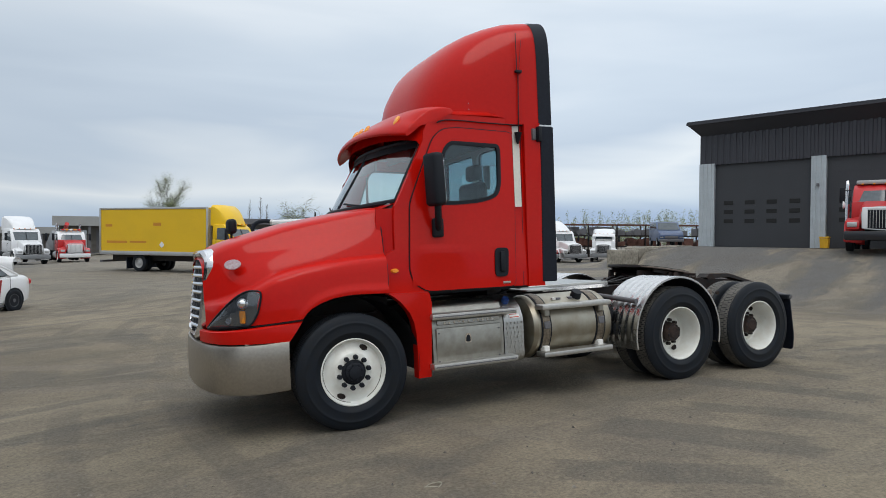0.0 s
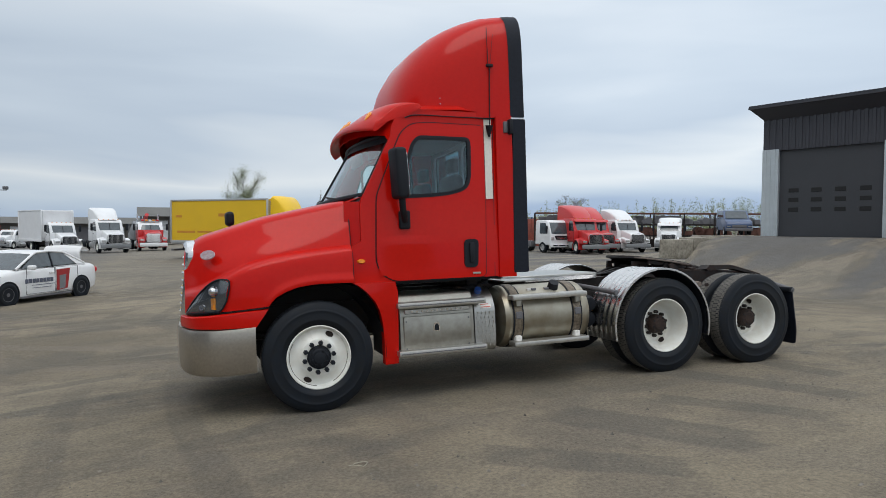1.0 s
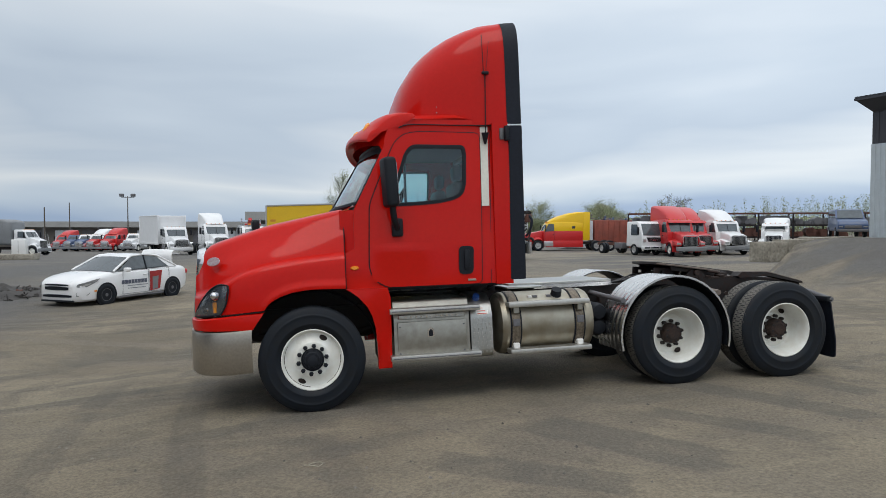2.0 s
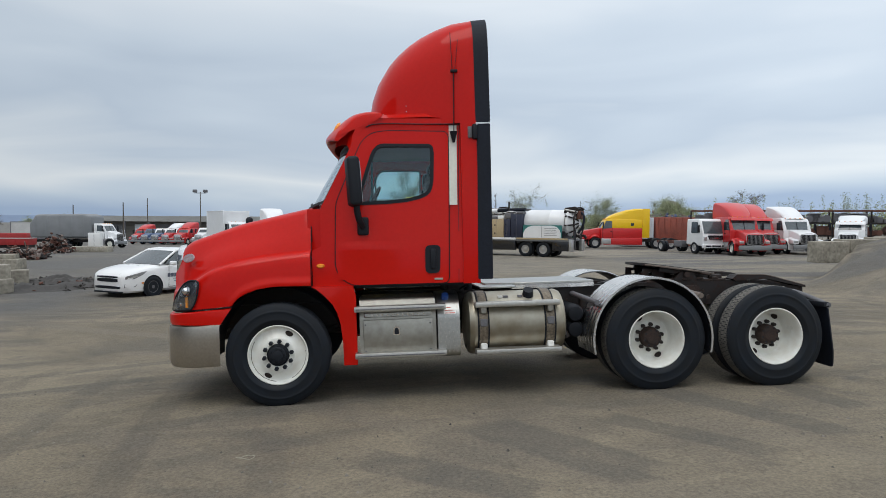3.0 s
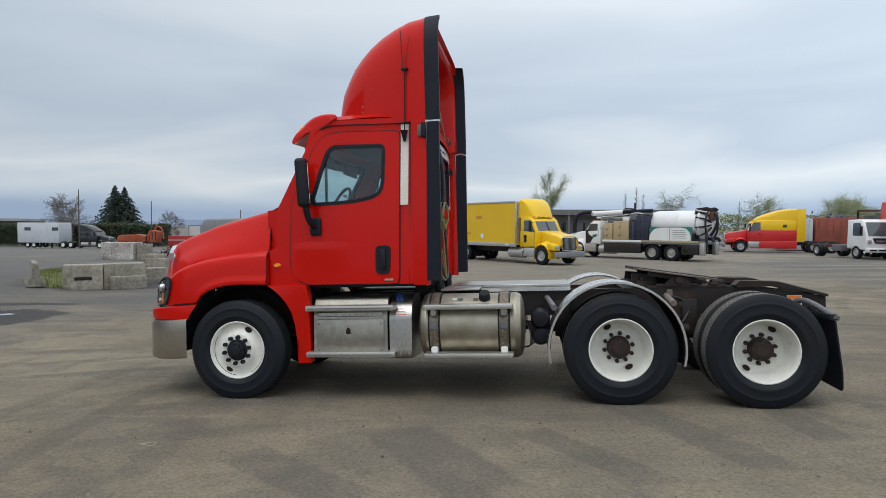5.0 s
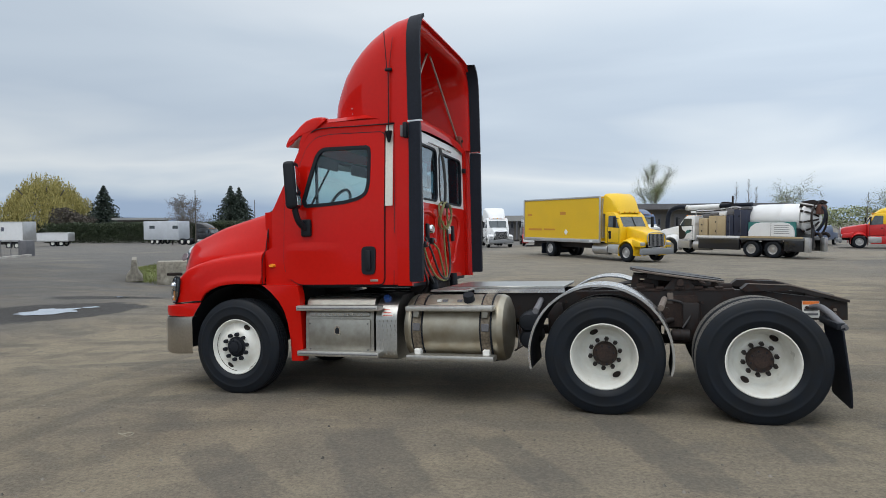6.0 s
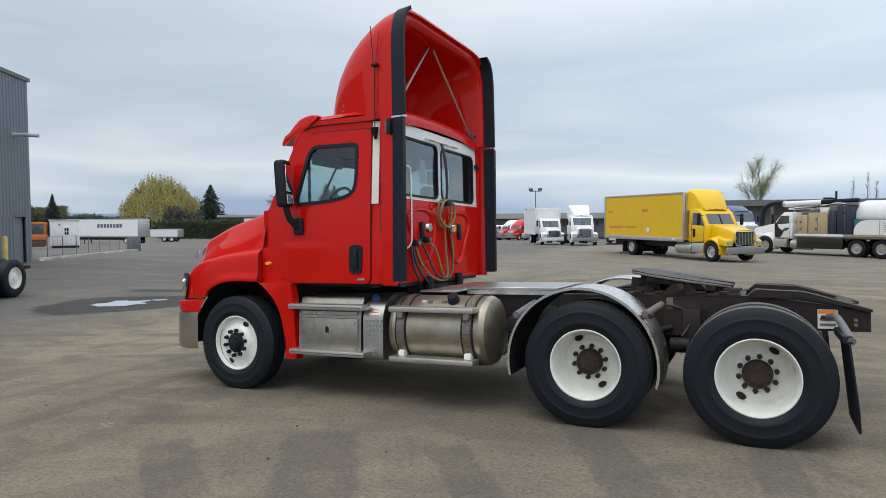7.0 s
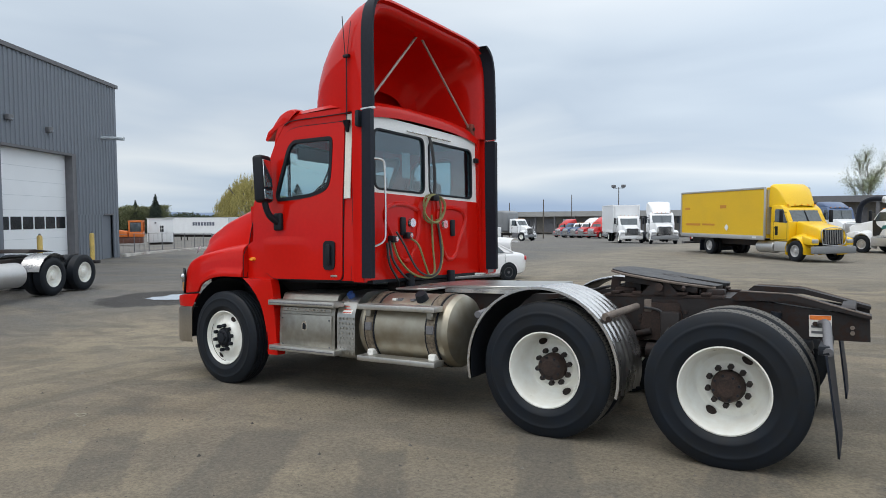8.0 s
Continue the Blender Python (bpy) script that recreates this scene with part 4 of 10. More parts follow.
us = [-1 + 2 * i / 16 for i in range(17)]
ws = part("windscreen", loft([[wind(u, v) for u in us] for v in (0, 0.25, 0.5, 0.75, 1)]), GLASSW, truck, "large two-piece windscreen")
ws.visible_shadow = False
edge = [wind(u, 0) for u in us] + [wind(1, 0.5)] + [wind(u, 1) for u in us[::-1]] + [wind(-1, 0.5), wind(-1, 0)]
part("windscreen_seal", tube(edge, 0.028, 8), BLACKP, ws, "black windscreen seal")
part("windscreen_divider", tube([wind(0, 0), wind(0, 0.5), wind(0, 1)], 0.014, 6), BLACKP, ws)
part("windscreen_frit", loft([[(wind(u, v)[0] - 0.006, wind(u, v)[1], wind(u, v)[2] + 0.003) for u in us] for v in (0.86, 0.93, 1.0)]), BLACKP, ws)
for y0 in (-0.62, 0.12):
    wp = [wind((y0 + d) / 1.1, v) for d, v in ((0, 0.02), (0.18, 0.06), (0.42, 0.11))]
    part("wiper", tube([(x - 0.025, y, z) for x, y, z in wp], 0.010, 6), BLACKP, ws, "black wiper arm")
part("cowl", loft([[(0.36, u * 1.08, 2.05 - 0.03 * u * u) for u in us], [(0.345 + 0.12 * u * u, u * 1.10, 2.065) for u in us], [(wind(u, 0)[0] + 0.01, u * 1.12, 2.085) for u in us]]), RED, truck)
for s in (-1, 1):
    part("a_pillar", loft([[(wind(s, v)[0] - 0.02, s * (1.08 - 0.05 * v), wind(s, v)[2]), (wind(s, v)[0] + 0.03, s * (side_y(2.1 + 0.7 * v) - 0.01), wind(s, v)[2] + 0.005), (wind(s, v)[0] + 0.12, s * (side_y(2.1 + 0.7 * v) - 0.004), wind(s, v)[2])] for v in (-0.05, 0.25, 0.5, 0.75, 1.08)]), RED, truck)

# roof, gutter and back wall
roof_rows = []
for x, dz in ((0.80, -0.30), (0.86, -0.13), (0.94, -0.02), (1.1, 0.02), (1.6, 0.03), (1.96, 0.015), (2.04, -0.01), (2.085, -0.05), (2.10, -0.10), (2.098, -0.16)):
    roof_rows.append([(x - 0.24 * (1 - u * u) * step01(1.3, 0.8, x), u * (SIDE - 0.03), 2.955 + dz + 0.09 * (1 - abs(u) ** 3.0) + (0.035 if abs(u) < 0.97 else 0)) for u in [-1, -0.985, -0.95, -0.88, -0.75, -0.5, -0.25, 0, 0.25, 0.5, 0.75, 0.88, 0.95, 0.985, 1]])
part("roof", loft(roof_rows), RED, truck, "red cab roof")
for s in (-1, 1):
    part("gutter", tube([(0.98, s * (SIDE - 0.02), 2.885), (1.12, s * (SIDE - 0.015), 2.915), (1.6, s * (SIDE - 0.012), 2.905), (2.06, s * (SIDE - 0.012), 2.90)], 0.007, 6), BLACKP, truck)

BX = 2.07
back_win = [rounded([(-0.96, 2.14), (-0.07, 2.14), (-0.07, 2.76), (-0.96, 2.76)], 0.09, 4), rounded([(0.03, 2.14), (0.98, 2.14), (0.98, 2.75), (0.03, 2.75)], 0.09, 4)]
part("back_wall_upper", plate([(-SIDE + 0.05, 2.10), (SIDE - 0.05, 2.10), (SIDE - 0.06, 2.90), (-SIDE + 0.06, 2.90)], back_win, lambda u, v, d: (BX - d, u, v), 0.05), WHITE, truck, "white upper back wall of the cab")
part("back_wall_lower", plate([(-SIDE + 0.05, 1.20), (SIDE - 0.05, 1.20), (SIDE - 0.05, 2.10), (-SIDE + 0.05, 2.10)], [], lambda u, v, d: (BX - d, u, v), 0.05), RED, truck, "red lower back wall with pressed ribs")
for w in back_win:
    p = part("rear_window", plate(w, [], lambda u, v, d: (BX - 0.012 - d, u, v), 0.005), GLASSD, truck, "tinted rear cab window")
    p.visible_shadow = False
    part("rear_window_seal", plate(grown(w, 0.010), [grown(w, -0.012)], lambda u, v, d: (BX + 0.010 - d, u, v), 0.03), BLACKP, p)
YS = mat("yellowed_trim", (0.66, 0.47, 0.06), 0.5, 0, 0.15, 6, 40, 0.0)
for y0, y1 in ((-1.13, -1.07),):
    part("yellow_trim", box(BX - 0.01, BX + 0.006, y0, y1, 2.12, 2.88, 0.004), YS, truck, "yellowed trim strip beside the rear window")
# pressed loops in the lower back wall
for s in (-1, 1):
    part("pressed_rib", tube([(BX, s * 0.20, 1.95), (BX, s * 0.45, 2.0), (BX, s * 0.72, 1.97), (BX, s * 0.80, 1.85), (BX, s * 0.66, 1.62), (BX, s * 0.55, 1.42), (BX, s * 0.38, 1.40), (BX, s * 0.24, 1.60), (BX, s * 0.18, 1.85), (BX, s * 0.20, 1.95)], 0.028, 8), RED, truck)
    part("vent_slot", box(BX, BX + 0.03, s * 0.50 - 0.045, s * 0.50 + 0.045, 1.66, 1.86, 0.015), BLACKP, truck, "black cab vent")
    part("rear_lamp", rod((BX, s * 0.33, 1.80), (BX + 0.03, s * 0.33, 1.80), 0.062, 18, 0.05), CHROME, truck, "round clear rear lamp")
part("headliner", box(0.98, 2.02, -1.08, 1.08, 2.80, 2.83, 0.01), BLACKP, truck, "dark headliner")
part("floor_pan", box(0.42, 2.08, -1.02, 1.02, 1.165, 1.20), BLACKP, truck)
part("firewall", box(0.40, 0.44, -1.03, 1.03, 1.2, 2.04), BLACKP, truck)
part("dashboard", box(0.44, 0.82, -1.08, 1.08, 1.7, 2.10, 0.06, 3), GREYP, truck, "dark dashboard")
for s in (-1, 1):
    seat = part("seat", box(1.25, 1.75, s * 0.55 - 0.26, s * 0.55 + 0.26, 1.55, 1.72, 0.06, 3), BLACKP, truck, "grey cloth driver's seat")
    part("seat_back", box(1.62, 1.76, s * 0.55 - 0.25, s * 0.55 + 0.25, 1.68, 2.35, 0.06, 3), BLACKP, seat)
    part("headrest", box(1.66, 1.76, s * 0.55 - 0.13, s * 0.55 + 0.13, 2.37, 2.55, 0.04, 3), BLACKP, seat)
    part("seat_base", box(1.32, 1.70, s * 0.55 - 0.20, s * 0.55 + 0.20, 1.2, 1.56, 0.03), BLACKP, seat)
    part("sun_flap", box(0.80, 0.83, s * 0.5 - 0.3, s * 0.5 + 0.3, 2.56, 2.70, 0.012), GREYP, truck)
ring = [(1.0 + 0.10 * math.sin(a), -0.55 + 0.22 * math.cos(a), 2.10 + 0.19 * math.sin(a)) for a in [2 * math.pi * k / 12 for k in range(13)]]
sw = part("steering_wheel", tube(ring, 0.018, 8), BLACKP, truck, "black steering wheel")
part("steering_column", rod((0.82, -0.55, 1.92), (1.0, -0.55, 2.10), 0.035, 10), BLACKP, sw)

for s in (-1, 1):
    part("visor_gusset", plate([(0.815, 2.69), (0.86, 2.76), (1.01, 2.955), (1.06, 2.99), (0.96, 2.955), (0.89, 2.91), (0.835, 2.80)], [], lambda u, v, d, s=s: (u, s * (side_y(v) + 0.004 - d), v), 0.10), RED, truck)

# sun visor with five amber lamps
VIS = [(1.16, 3.03), (1.05, 3.065), (0.95, 3.075), (0.84, 3.05), (0.73, 2.97), (0.66, 2.88), (0.605, 2.79), (0.60, 2.755), (0.625, 2.745), (0.70, 2.80), (0.78, 2.86), (0.90, 2.90)]


def rounded_loop(pts, n):
    """A closed outline through the points, drawn as a smooth spline with n steps between them."""
    out, m = [], len(pts)
    for i in range(m):
        a, b, c, d = (Vector((*pts[(i + k) % m], 0)) for k in (-1, 0, 1, 2))
        for q in range(n):
            t = q / n
            p = 0.5 * (2 * b + (c - a) * t + (2 * a - 5 * b + 4 * c - d) * t * t + (3 * b - a - 3 * c + d) * t ** 3)
            out.append((p.x, p.y))
    return out


VISD = rounded_loop(VIS, 3)


def visor(u, k):
    x, z = VISD[k]
    pinch = abs(u) ** 6
    e = max(0, (abs(u) - 0.88) / 0.12)
    turn_down = 1 - math.sqrt(max(0, 1 - e * e))
    up = step01(2.84, 2.96, z)
    return (x - 0.125 * (1 - u * u) + 0.05 * pinch * step01(1.0, 0.8, x), u * (1.14 - 0.02 * step01(0.9, 0.7, x) + 0.02 * step01(0.95, 1.1, x)),
            z - up * (0.035 * pinch * step01(1.1, 0.9, x) + 0.035 * turn_down) + 0.10 * (1 - u * u) * step01(3.0, 2.78, z))


vus = [-1, -0.995, -0.98, -0.955, -0.92, -0.88] + [-0.8 + 0.1 * i for i in range(17)] + [0.88, 0.92, 0.955, 0.98, 0.995, 1]
vs = part("sun_visor", loft([[visor(u, k) for k in range(len(VISD))] for u in vus], close_v=True, cap=True), RED, truck, "red moulded sun visor over the windscreen", 60)
for u in (-0.78, -0.18, 0.0, 0.18, 0.78):
    a, b = Vector(visor(u, 12)), Vector(visor(u, 15))
    d = Vector((-0.82, u * 0.3, 0.5)).normalized()
    lamp = lathe([(0.0, -0.022), (0.024, -0.019), (0.036, -0.008), (0.04, 0.01)], 14)
    ob = part("visor_lamp", lamp, AMBER, vs, "amber marker lamp")
    ob.matrix_basis = Matrix.Translation((a + b) / 2) @ (-d).to_track_quat("Y", "Z").to_matrix().to_4x4() @ Matrix.Diagonal((0.7, 1, 1.75, 1))

GREYS = mat("dull_grey_strut", (0.34, 0.30, 0.26), 0.5, 0.6, 0.2, 6, 40, 0.02)
PRIMER = mat("rusty_red_bracket", (0.20, 0.045, 0.03), 0.8, 0, 0.4, 9, 60, 0.05)
# roof fairing: a hollow shell, open to the rear
FZ = [(1.0, 3.08), (1.02, 3.22), (1.05, 3.36), (1.12, 3.53), (1.25, 3.73), (1.42, 3.89), (1.69, 4.035), (1.95, 4.095), (2.15, 4.10), (2.30, 4.10)]
FW = [(1.0, 0.40), (1.03, 0.56), (1.06, 0.67), (1.12, 0.79), (1.22, 0.90), (1.40, 1.01), (1.65, 1.10), (1.95, 1.18), (2.15, 1.225), (2.30, 1.245)]


def shell(x, ins=0.0, base=2.908):
    zt, w = lerp(FZ, x) - ins, lerp(FW, x) - ins
    n = lerp([(1.0, 2.8), (1.3, 3.6), (1.7, 5.0), (2.15, 7.2), (2.3, 8.0)], x)
    pts = []
    for k in range(33):
        a = math.pi * k / 32
        c, s = math.cos(a), math.sin(a)
        y = -math.copysign(abs(c) ** (2 / n), c) * w
        z = base + (zt - base) * abs(s) ** (2 / n)
        pts.append((x, y, z))
    return pts


fx = [1.0, 1.03, 1.05, 1.08, 1.12, 1.18, 1.26, 1.36, 1.48, 1.62, 1.78, 1.95, 2.15]
fair = part("roof_fairing", loft([shell(x) for x in fx] + [shell(2.165, 0.02), shell(2.172, 0.06), shell(2.165, 0.10), shell(2.13, 0.135), shell(2.06, 0.15)] + [shell(x, 0.155) for x in (1.9, 1.8, 1.6, 1.45, 1.36)] + [[(1.30, p[1] * 0.8, 2.908 + (p[2] - 2.908) * 0.75) for p in shell(1.36, 0.2)]], None), RED, truck, "tall red roof fairing, open and hollow at the back")
part("fairing_lip", loft([shell(2.148)[9:24], shell(2.20, 0.004)[9:24], shell(2.215, 0.035)[9:24], shell(2.16, 0.055)[9:24]]), RED, fair, "rolled red top lip of the fairing")
for a, b in ((0, 11), (21, 33)):
    part("fairing_edge", loft([shell(2.145, -0.006)[a:b], shell(2.22, -0.004)[a:b], shell(2.30, -0.002)[a:b], shell(2.30, 0.028)[a:b], shell(2.15, 0.045)[a:b]]), BLACKR, fair, "black rubber side edge of the fairing")
for s in (-1, 1):
    part("fairing_gap", box(2.145, 2.30, s * 1.225 - 0.02, s * 1.225 + 0.02, 2.886, 2.902), ALU, fair)
    yb = -1.0 if s < 0 else 1.02
    part("fairing_strut", rod((2.04, yb, 3.02), (1.98, 0.03 * s, 3.97), 0.014, 8), GREYS, fair, "diagonal metal strut")
    part("strut_bracket", box(2.0, 2.09, yb - 0.045, yb + 0.045, 2.92, 3.10, 0.02), PRIMER, fair, "rusty red bracket on the cab roof")
    part("bracket_bolt", rod((2.085, yb, 3.03), (2.11, yb, 3.03), 0.02, 8), RUST, fair)
for s in (-1, 1):
    for x, z in ((1.42, 3.07), (1.42, 3.13), (1.17, 3.07)):
        part("rivet", rod((x, s * (lerp(FW, x) - 0.006), z), (x, s * (lerp(FW, x) + 0.004), z), 0.006, 8), ALU, fair)
part("strut_joint", box(1.95, 2.0, -0.10, 0.10, 3.94, 4.0, 0.02), GREYS, fair)
# logo oval on the hood side: a plain shape
for s in (-1, 1):
    lg = lathe([(0.0, -0.004), (0.05, -0.004), (0.054, 0.002)], 24)
    ob = part("hood_emblem", lg, EMBLEM, truck, "oval silver emblem, plain")
    d = Vector((-0.42, s * 0.82, 0.38)).normalized()
    ob.matrix_basis = Matrix.Translation((-0.985, s * 0.835, 1.548)) @ (-d).to_track_quat("Y", "Z").to_matrix().to_4x4() @ Matrix.Diagonal((1.45, 1, 0.95, 1))


# ---- chassis ----
DIAMOND = mat("diamond_plate", (0.46, 0.46, 0.44), 0.36, 1.0, 0.12, 3, 30, 0.12)
LABELW = mat("white_label", (0.75, 0.74, 0.70), 0.5, 0, 0.05, 5, 60, 0.0)
REDINK = mat("red_label_ink", (0.55, 0.08, 0.05), 0.5, 0, 0.1, 5, 60, 0.0)
ORANGE = mat("orange_label", (0.80, 0.20, 0.03), 0.5, 0, 0.1, 5, 60, 0.0)
BLUE = mat("blue_cap", (0.02, 0.06, 0.22), 0.35, 0, 0.1, 5, 60, 0.0)
GREEN = mat("hose_green", (0.18, 0.20, 0.07), 0.55, 0, 0.35, 30, 90, 0.05, tint=(0.26, 0.17, 0.06))
POLE = mat("dusty_pipe", (0.16, 0.13, 0.11), 0.8, 0.1, 0.3, 8, 40, 0.05)
HOSEK = mat("hose_black", (0.03, 0.03, 0.032), 0.5, 0, 0.2, 20, 90, 0.03)

frame_ob = thing("chassis", "", "")
frame_ob.parent = truck
for s in (-1, 1):
    prof = [(-0.75, 0.72), (0.6, 0.72), (0.9, 0.78), (5.6, 0.78), (6.29, 0.78), (6.29, 0.955), (6.0, 1.00), (5.45, 1.075), (0.9, 1.06), (0.5, 0.98), (-0.75, 0.98)]
    part("frame_rail", plate(prof, [], lambda u, v, d, s=s: (u, s * 0.455 - s * d, v), 0.085), FRAME, frame_ob, "black frame rail, greasy and rust-stained")
    # sloped landing ramps at the tail
    part("ramp_plate", plate([(5.36, 1.085), (5.42, 1.135), (5.80, 1.115), (6.30, 0.975), (6.30, 0.95), (5.8, 1.07), (5.4, 1.06)], [], lambda u, v, d, s=s: (u, s * (0.50 - d), v), 0.17), FRAME, frame_ob, "black sloped landing ramp")
    part("worn_edge", tube([(5.43, s * 0.497, 1.137), (5.62, s * 0.497, 1.128), (5.80, s * 0.497, 1.117), (6.05, s * 0.497, 1.047), (6.29, s * 0.497, 0.978)], 0.006, 6), POLE, frame_ob, "bare worn ramp edge")
    for x, z in ((4.62, 0.86), (4.86, 0.86), (5.0, 0.95), (5.62, 0.90), (5.70, 0.97), (6.18, 0.88), (6.18, 0.84)):
        part("rail_bolt", rod((x, s * 0.452, z), (x, s * 0.478, z), 0.016, 6), POLE if x > 6 else RUST, frame_ob)
    part("spring_hanger_plate", plate(rounded([(4.60, 0.70), (5.02, 0.70), (4.95, 1.02), (4.66, 1.02)], 0.03, 2), [], lambda u, v, d, s=s: (u, s * (0.475 - d), v), 0.02), RUST, frame_ob, "rusty suspension bracket plate")
    part("torque_rod", rod((AX1 + 0.10, s * 0.50, 0.62), (4.72, s * 0.50, 0.78), 0.030, 10), FRAME, frame_ob)
    part("brake_chamber", lathe([(0.0, -0.13), (0.05, -0.13), (0.085, -0.11), (0.09, -0.01), (0.095, 0.0), (0.09, 0.01), (0.085, 0.11), (0.04, 0.13), (0.0, 0.13)], 18), FRAME, frame_ob, "dark dusty brake chamber").matrix_basis = pose(4.78, s * 0.54, 0.62, 0, 0, 90) @ Matrix.Scale(0.75, 4)
    part("brake_hose", tube([(4.80, s * 0.56, 0.70), (4.88, s * 0.52, 0.84), (4.80, s * 0.49, 0.95), (4.66, s * 0.49, 0.98)], 0.011, 6), HOSEK, frame_ob)
    for k in range(9):
        x = 3.3 + 0.33 * k
        part("frame_bolt", rod((x, s * 0.452, 0.90 + 0.06 * (k % 2)), (x, s * 0.475, 0.90 + 0.06 * (k % 2)), 0.018, 6), RUST, frame_ob)
for x in (0.9, 2.2, 3.2, 4.7, 6.15):
    part("crossmember", box(x - 0.05, x + 0.05, -0.40, 0.40, 0.80, 1.02, 0.01), FRAME, frame_ob)
for ax, hz in ((0.0, HUBZ), (AX1, MIDZ), (AX2, REARZ)):
    part("axle", rod((ax, -1.05, hz), (ax, 1.05, hz), 0.075, 14), FRAME, frame_ob, "black axle beam")
    if ax:
        part("differential", lathe([(0.0, -0.20), (0.10, -0.19), (0.19, -0.10), (0.21, 0.0), (0.19, 0.10), (0.10, 0.19), (0.0, 0.20)], 20, (ax, 0, hz)), FRAME, frame_ob)
        for s in (-1, 1):
            part("brake_drum", lathe([(0.205, 0.0), (0.215, 0.02), (0.215, 0.2), (0.10, 0.22), (0.06, 0.3)], 28, (ax, -s * 0.86, hz), None, s), RUST, frame_ob)
            part("air_spring", lathe([(0.05, 0.0), (0.12, 0.01), (0.13, 0.06), (0.11, 0.10), (0.13, 0.14), (0.12, 0.19), (0.05, 0.20)], 20), BLACKP, frame_ob).matrix_basis = pose(ax + 0.38, s * 0.46, 0.58) @ pose(0, 0, 0, 90)
            part("suspension_arm", plate(rounded([(ax - 0.55, 0.66), (ax - 0.5, 0.60), (ax, 0.40), (ax + 0.45, 0.50), (ax + 0.45, 0.57), (ax, 0.50)], 0.03, 2), [], lambda u, v, d, s=s: (u, s * (0.50 - d), v), 0.08), FRAME, frame_ob)
            part("hanger", box(ax - 0.62, ax - 0.46, s * 0.49 - 0.045, s * 0.49 + 0.045, 0.55, 0.95, 0.015), FRAME, frame_ob)
            part("shock", rod((ax + 0.16, s * 0.52, 0.45), (ax + 0.26, s * 0.50, 0.98), 0.04, 12), BLACKP, frame_ob)
    else:
        for s in (-1, 1):
            part("leaf_spring", tube([(-0.62, s * 0.44, 0.70), (-0.2, s * 0.44, 0.62), (0.2, s * 0.44, 0.62), (0.66, s * 0.44, 0.72)], 0.035, 8), FRAME, frame_ob)
            part("brake_drum", lathe([(0.205, 0.0), (0.21, 0.18), (0.08, 0.20)], 24, (0, -s * 1.0, hz), None, s), RUST, frame_ob)
part("drive_shaft", rod((1.9, 0, 0.72), (AX1 - 0.2, 0, 0.56), 0.055, 14), FRAME, frame_ob)
part("drive_shaft", rod((AX1 + 0.2, 0, 0.52), (AX2 - 0.2, 0, 0.50), 0.05, 14), FRAME, frame_ob)
part("engine", box(-0.7, 0.7, -0.38, 0.38, 0.6, 1.5, 0.08, 2), FRAME, frame_ob)
part("gearbox", box(0.7, 1.9, -0.26, 0.26, 0.55, 1.05, 0.08, 2), FRAME, frame_ob)
part("cab_mount", box(1.85, 2.05, -0.5, 0.5, 1.03, 1.16, 0.02), FRAME, frame_ob)
for s in (-1, 1):
    part("cab_shock", rod((2.12, s * 0.40, 1.0), (2.10, s * 0.42, 1.25), 0.05, 12), BLACKP, frame_ob)
# air tanks and valves between the fuel tank and the drive axle
for y, z in ((-0.62, 0.78), (-0.60, 0.60)):
    part("air_tank", lathe([(0.0, -0.28), (0.08, -0.26), (0.105, -0.20), (0.105, 0.20), (0.08, 0.26), (0.0, 0.28)], 18), BLACKP, frame_ob, "black air reservoir").matrix_basis = pose(3.28, y, z) @ pose(0, 0, 0, 0, 0, 0)
for k in range(4):
    part("air_line", tube([(3.12 + 0.02 * k, -0.62, 0.72), (3.17 + 0.02 * k, -0.80, 0.62 - 0.02 * k), (3.16, -0.85, 0.50), (3.10, -0.7, 0.46)], 0.008, 6), RUST if k % 2 else HOSEK, frame_ob)

# deck plate behind the cab
part("deck_plate", box(2.20, 2.62, -0.80, 0.60, 1.095, 1.115, 0.004, 1), DIAMOND, truck, "aluminium tread-plate deck")
dk = part("deck_plate", box(2.30, 3.62, -0.50, 0.50, 1.105, 1.135, 0.006, 1), DIAMOND, truck, "long aluminium deck plate")
part("deck_edge", box(2.62, 3.62, -0.506, -0.48, 1.06, 1.105), ALU, dk)

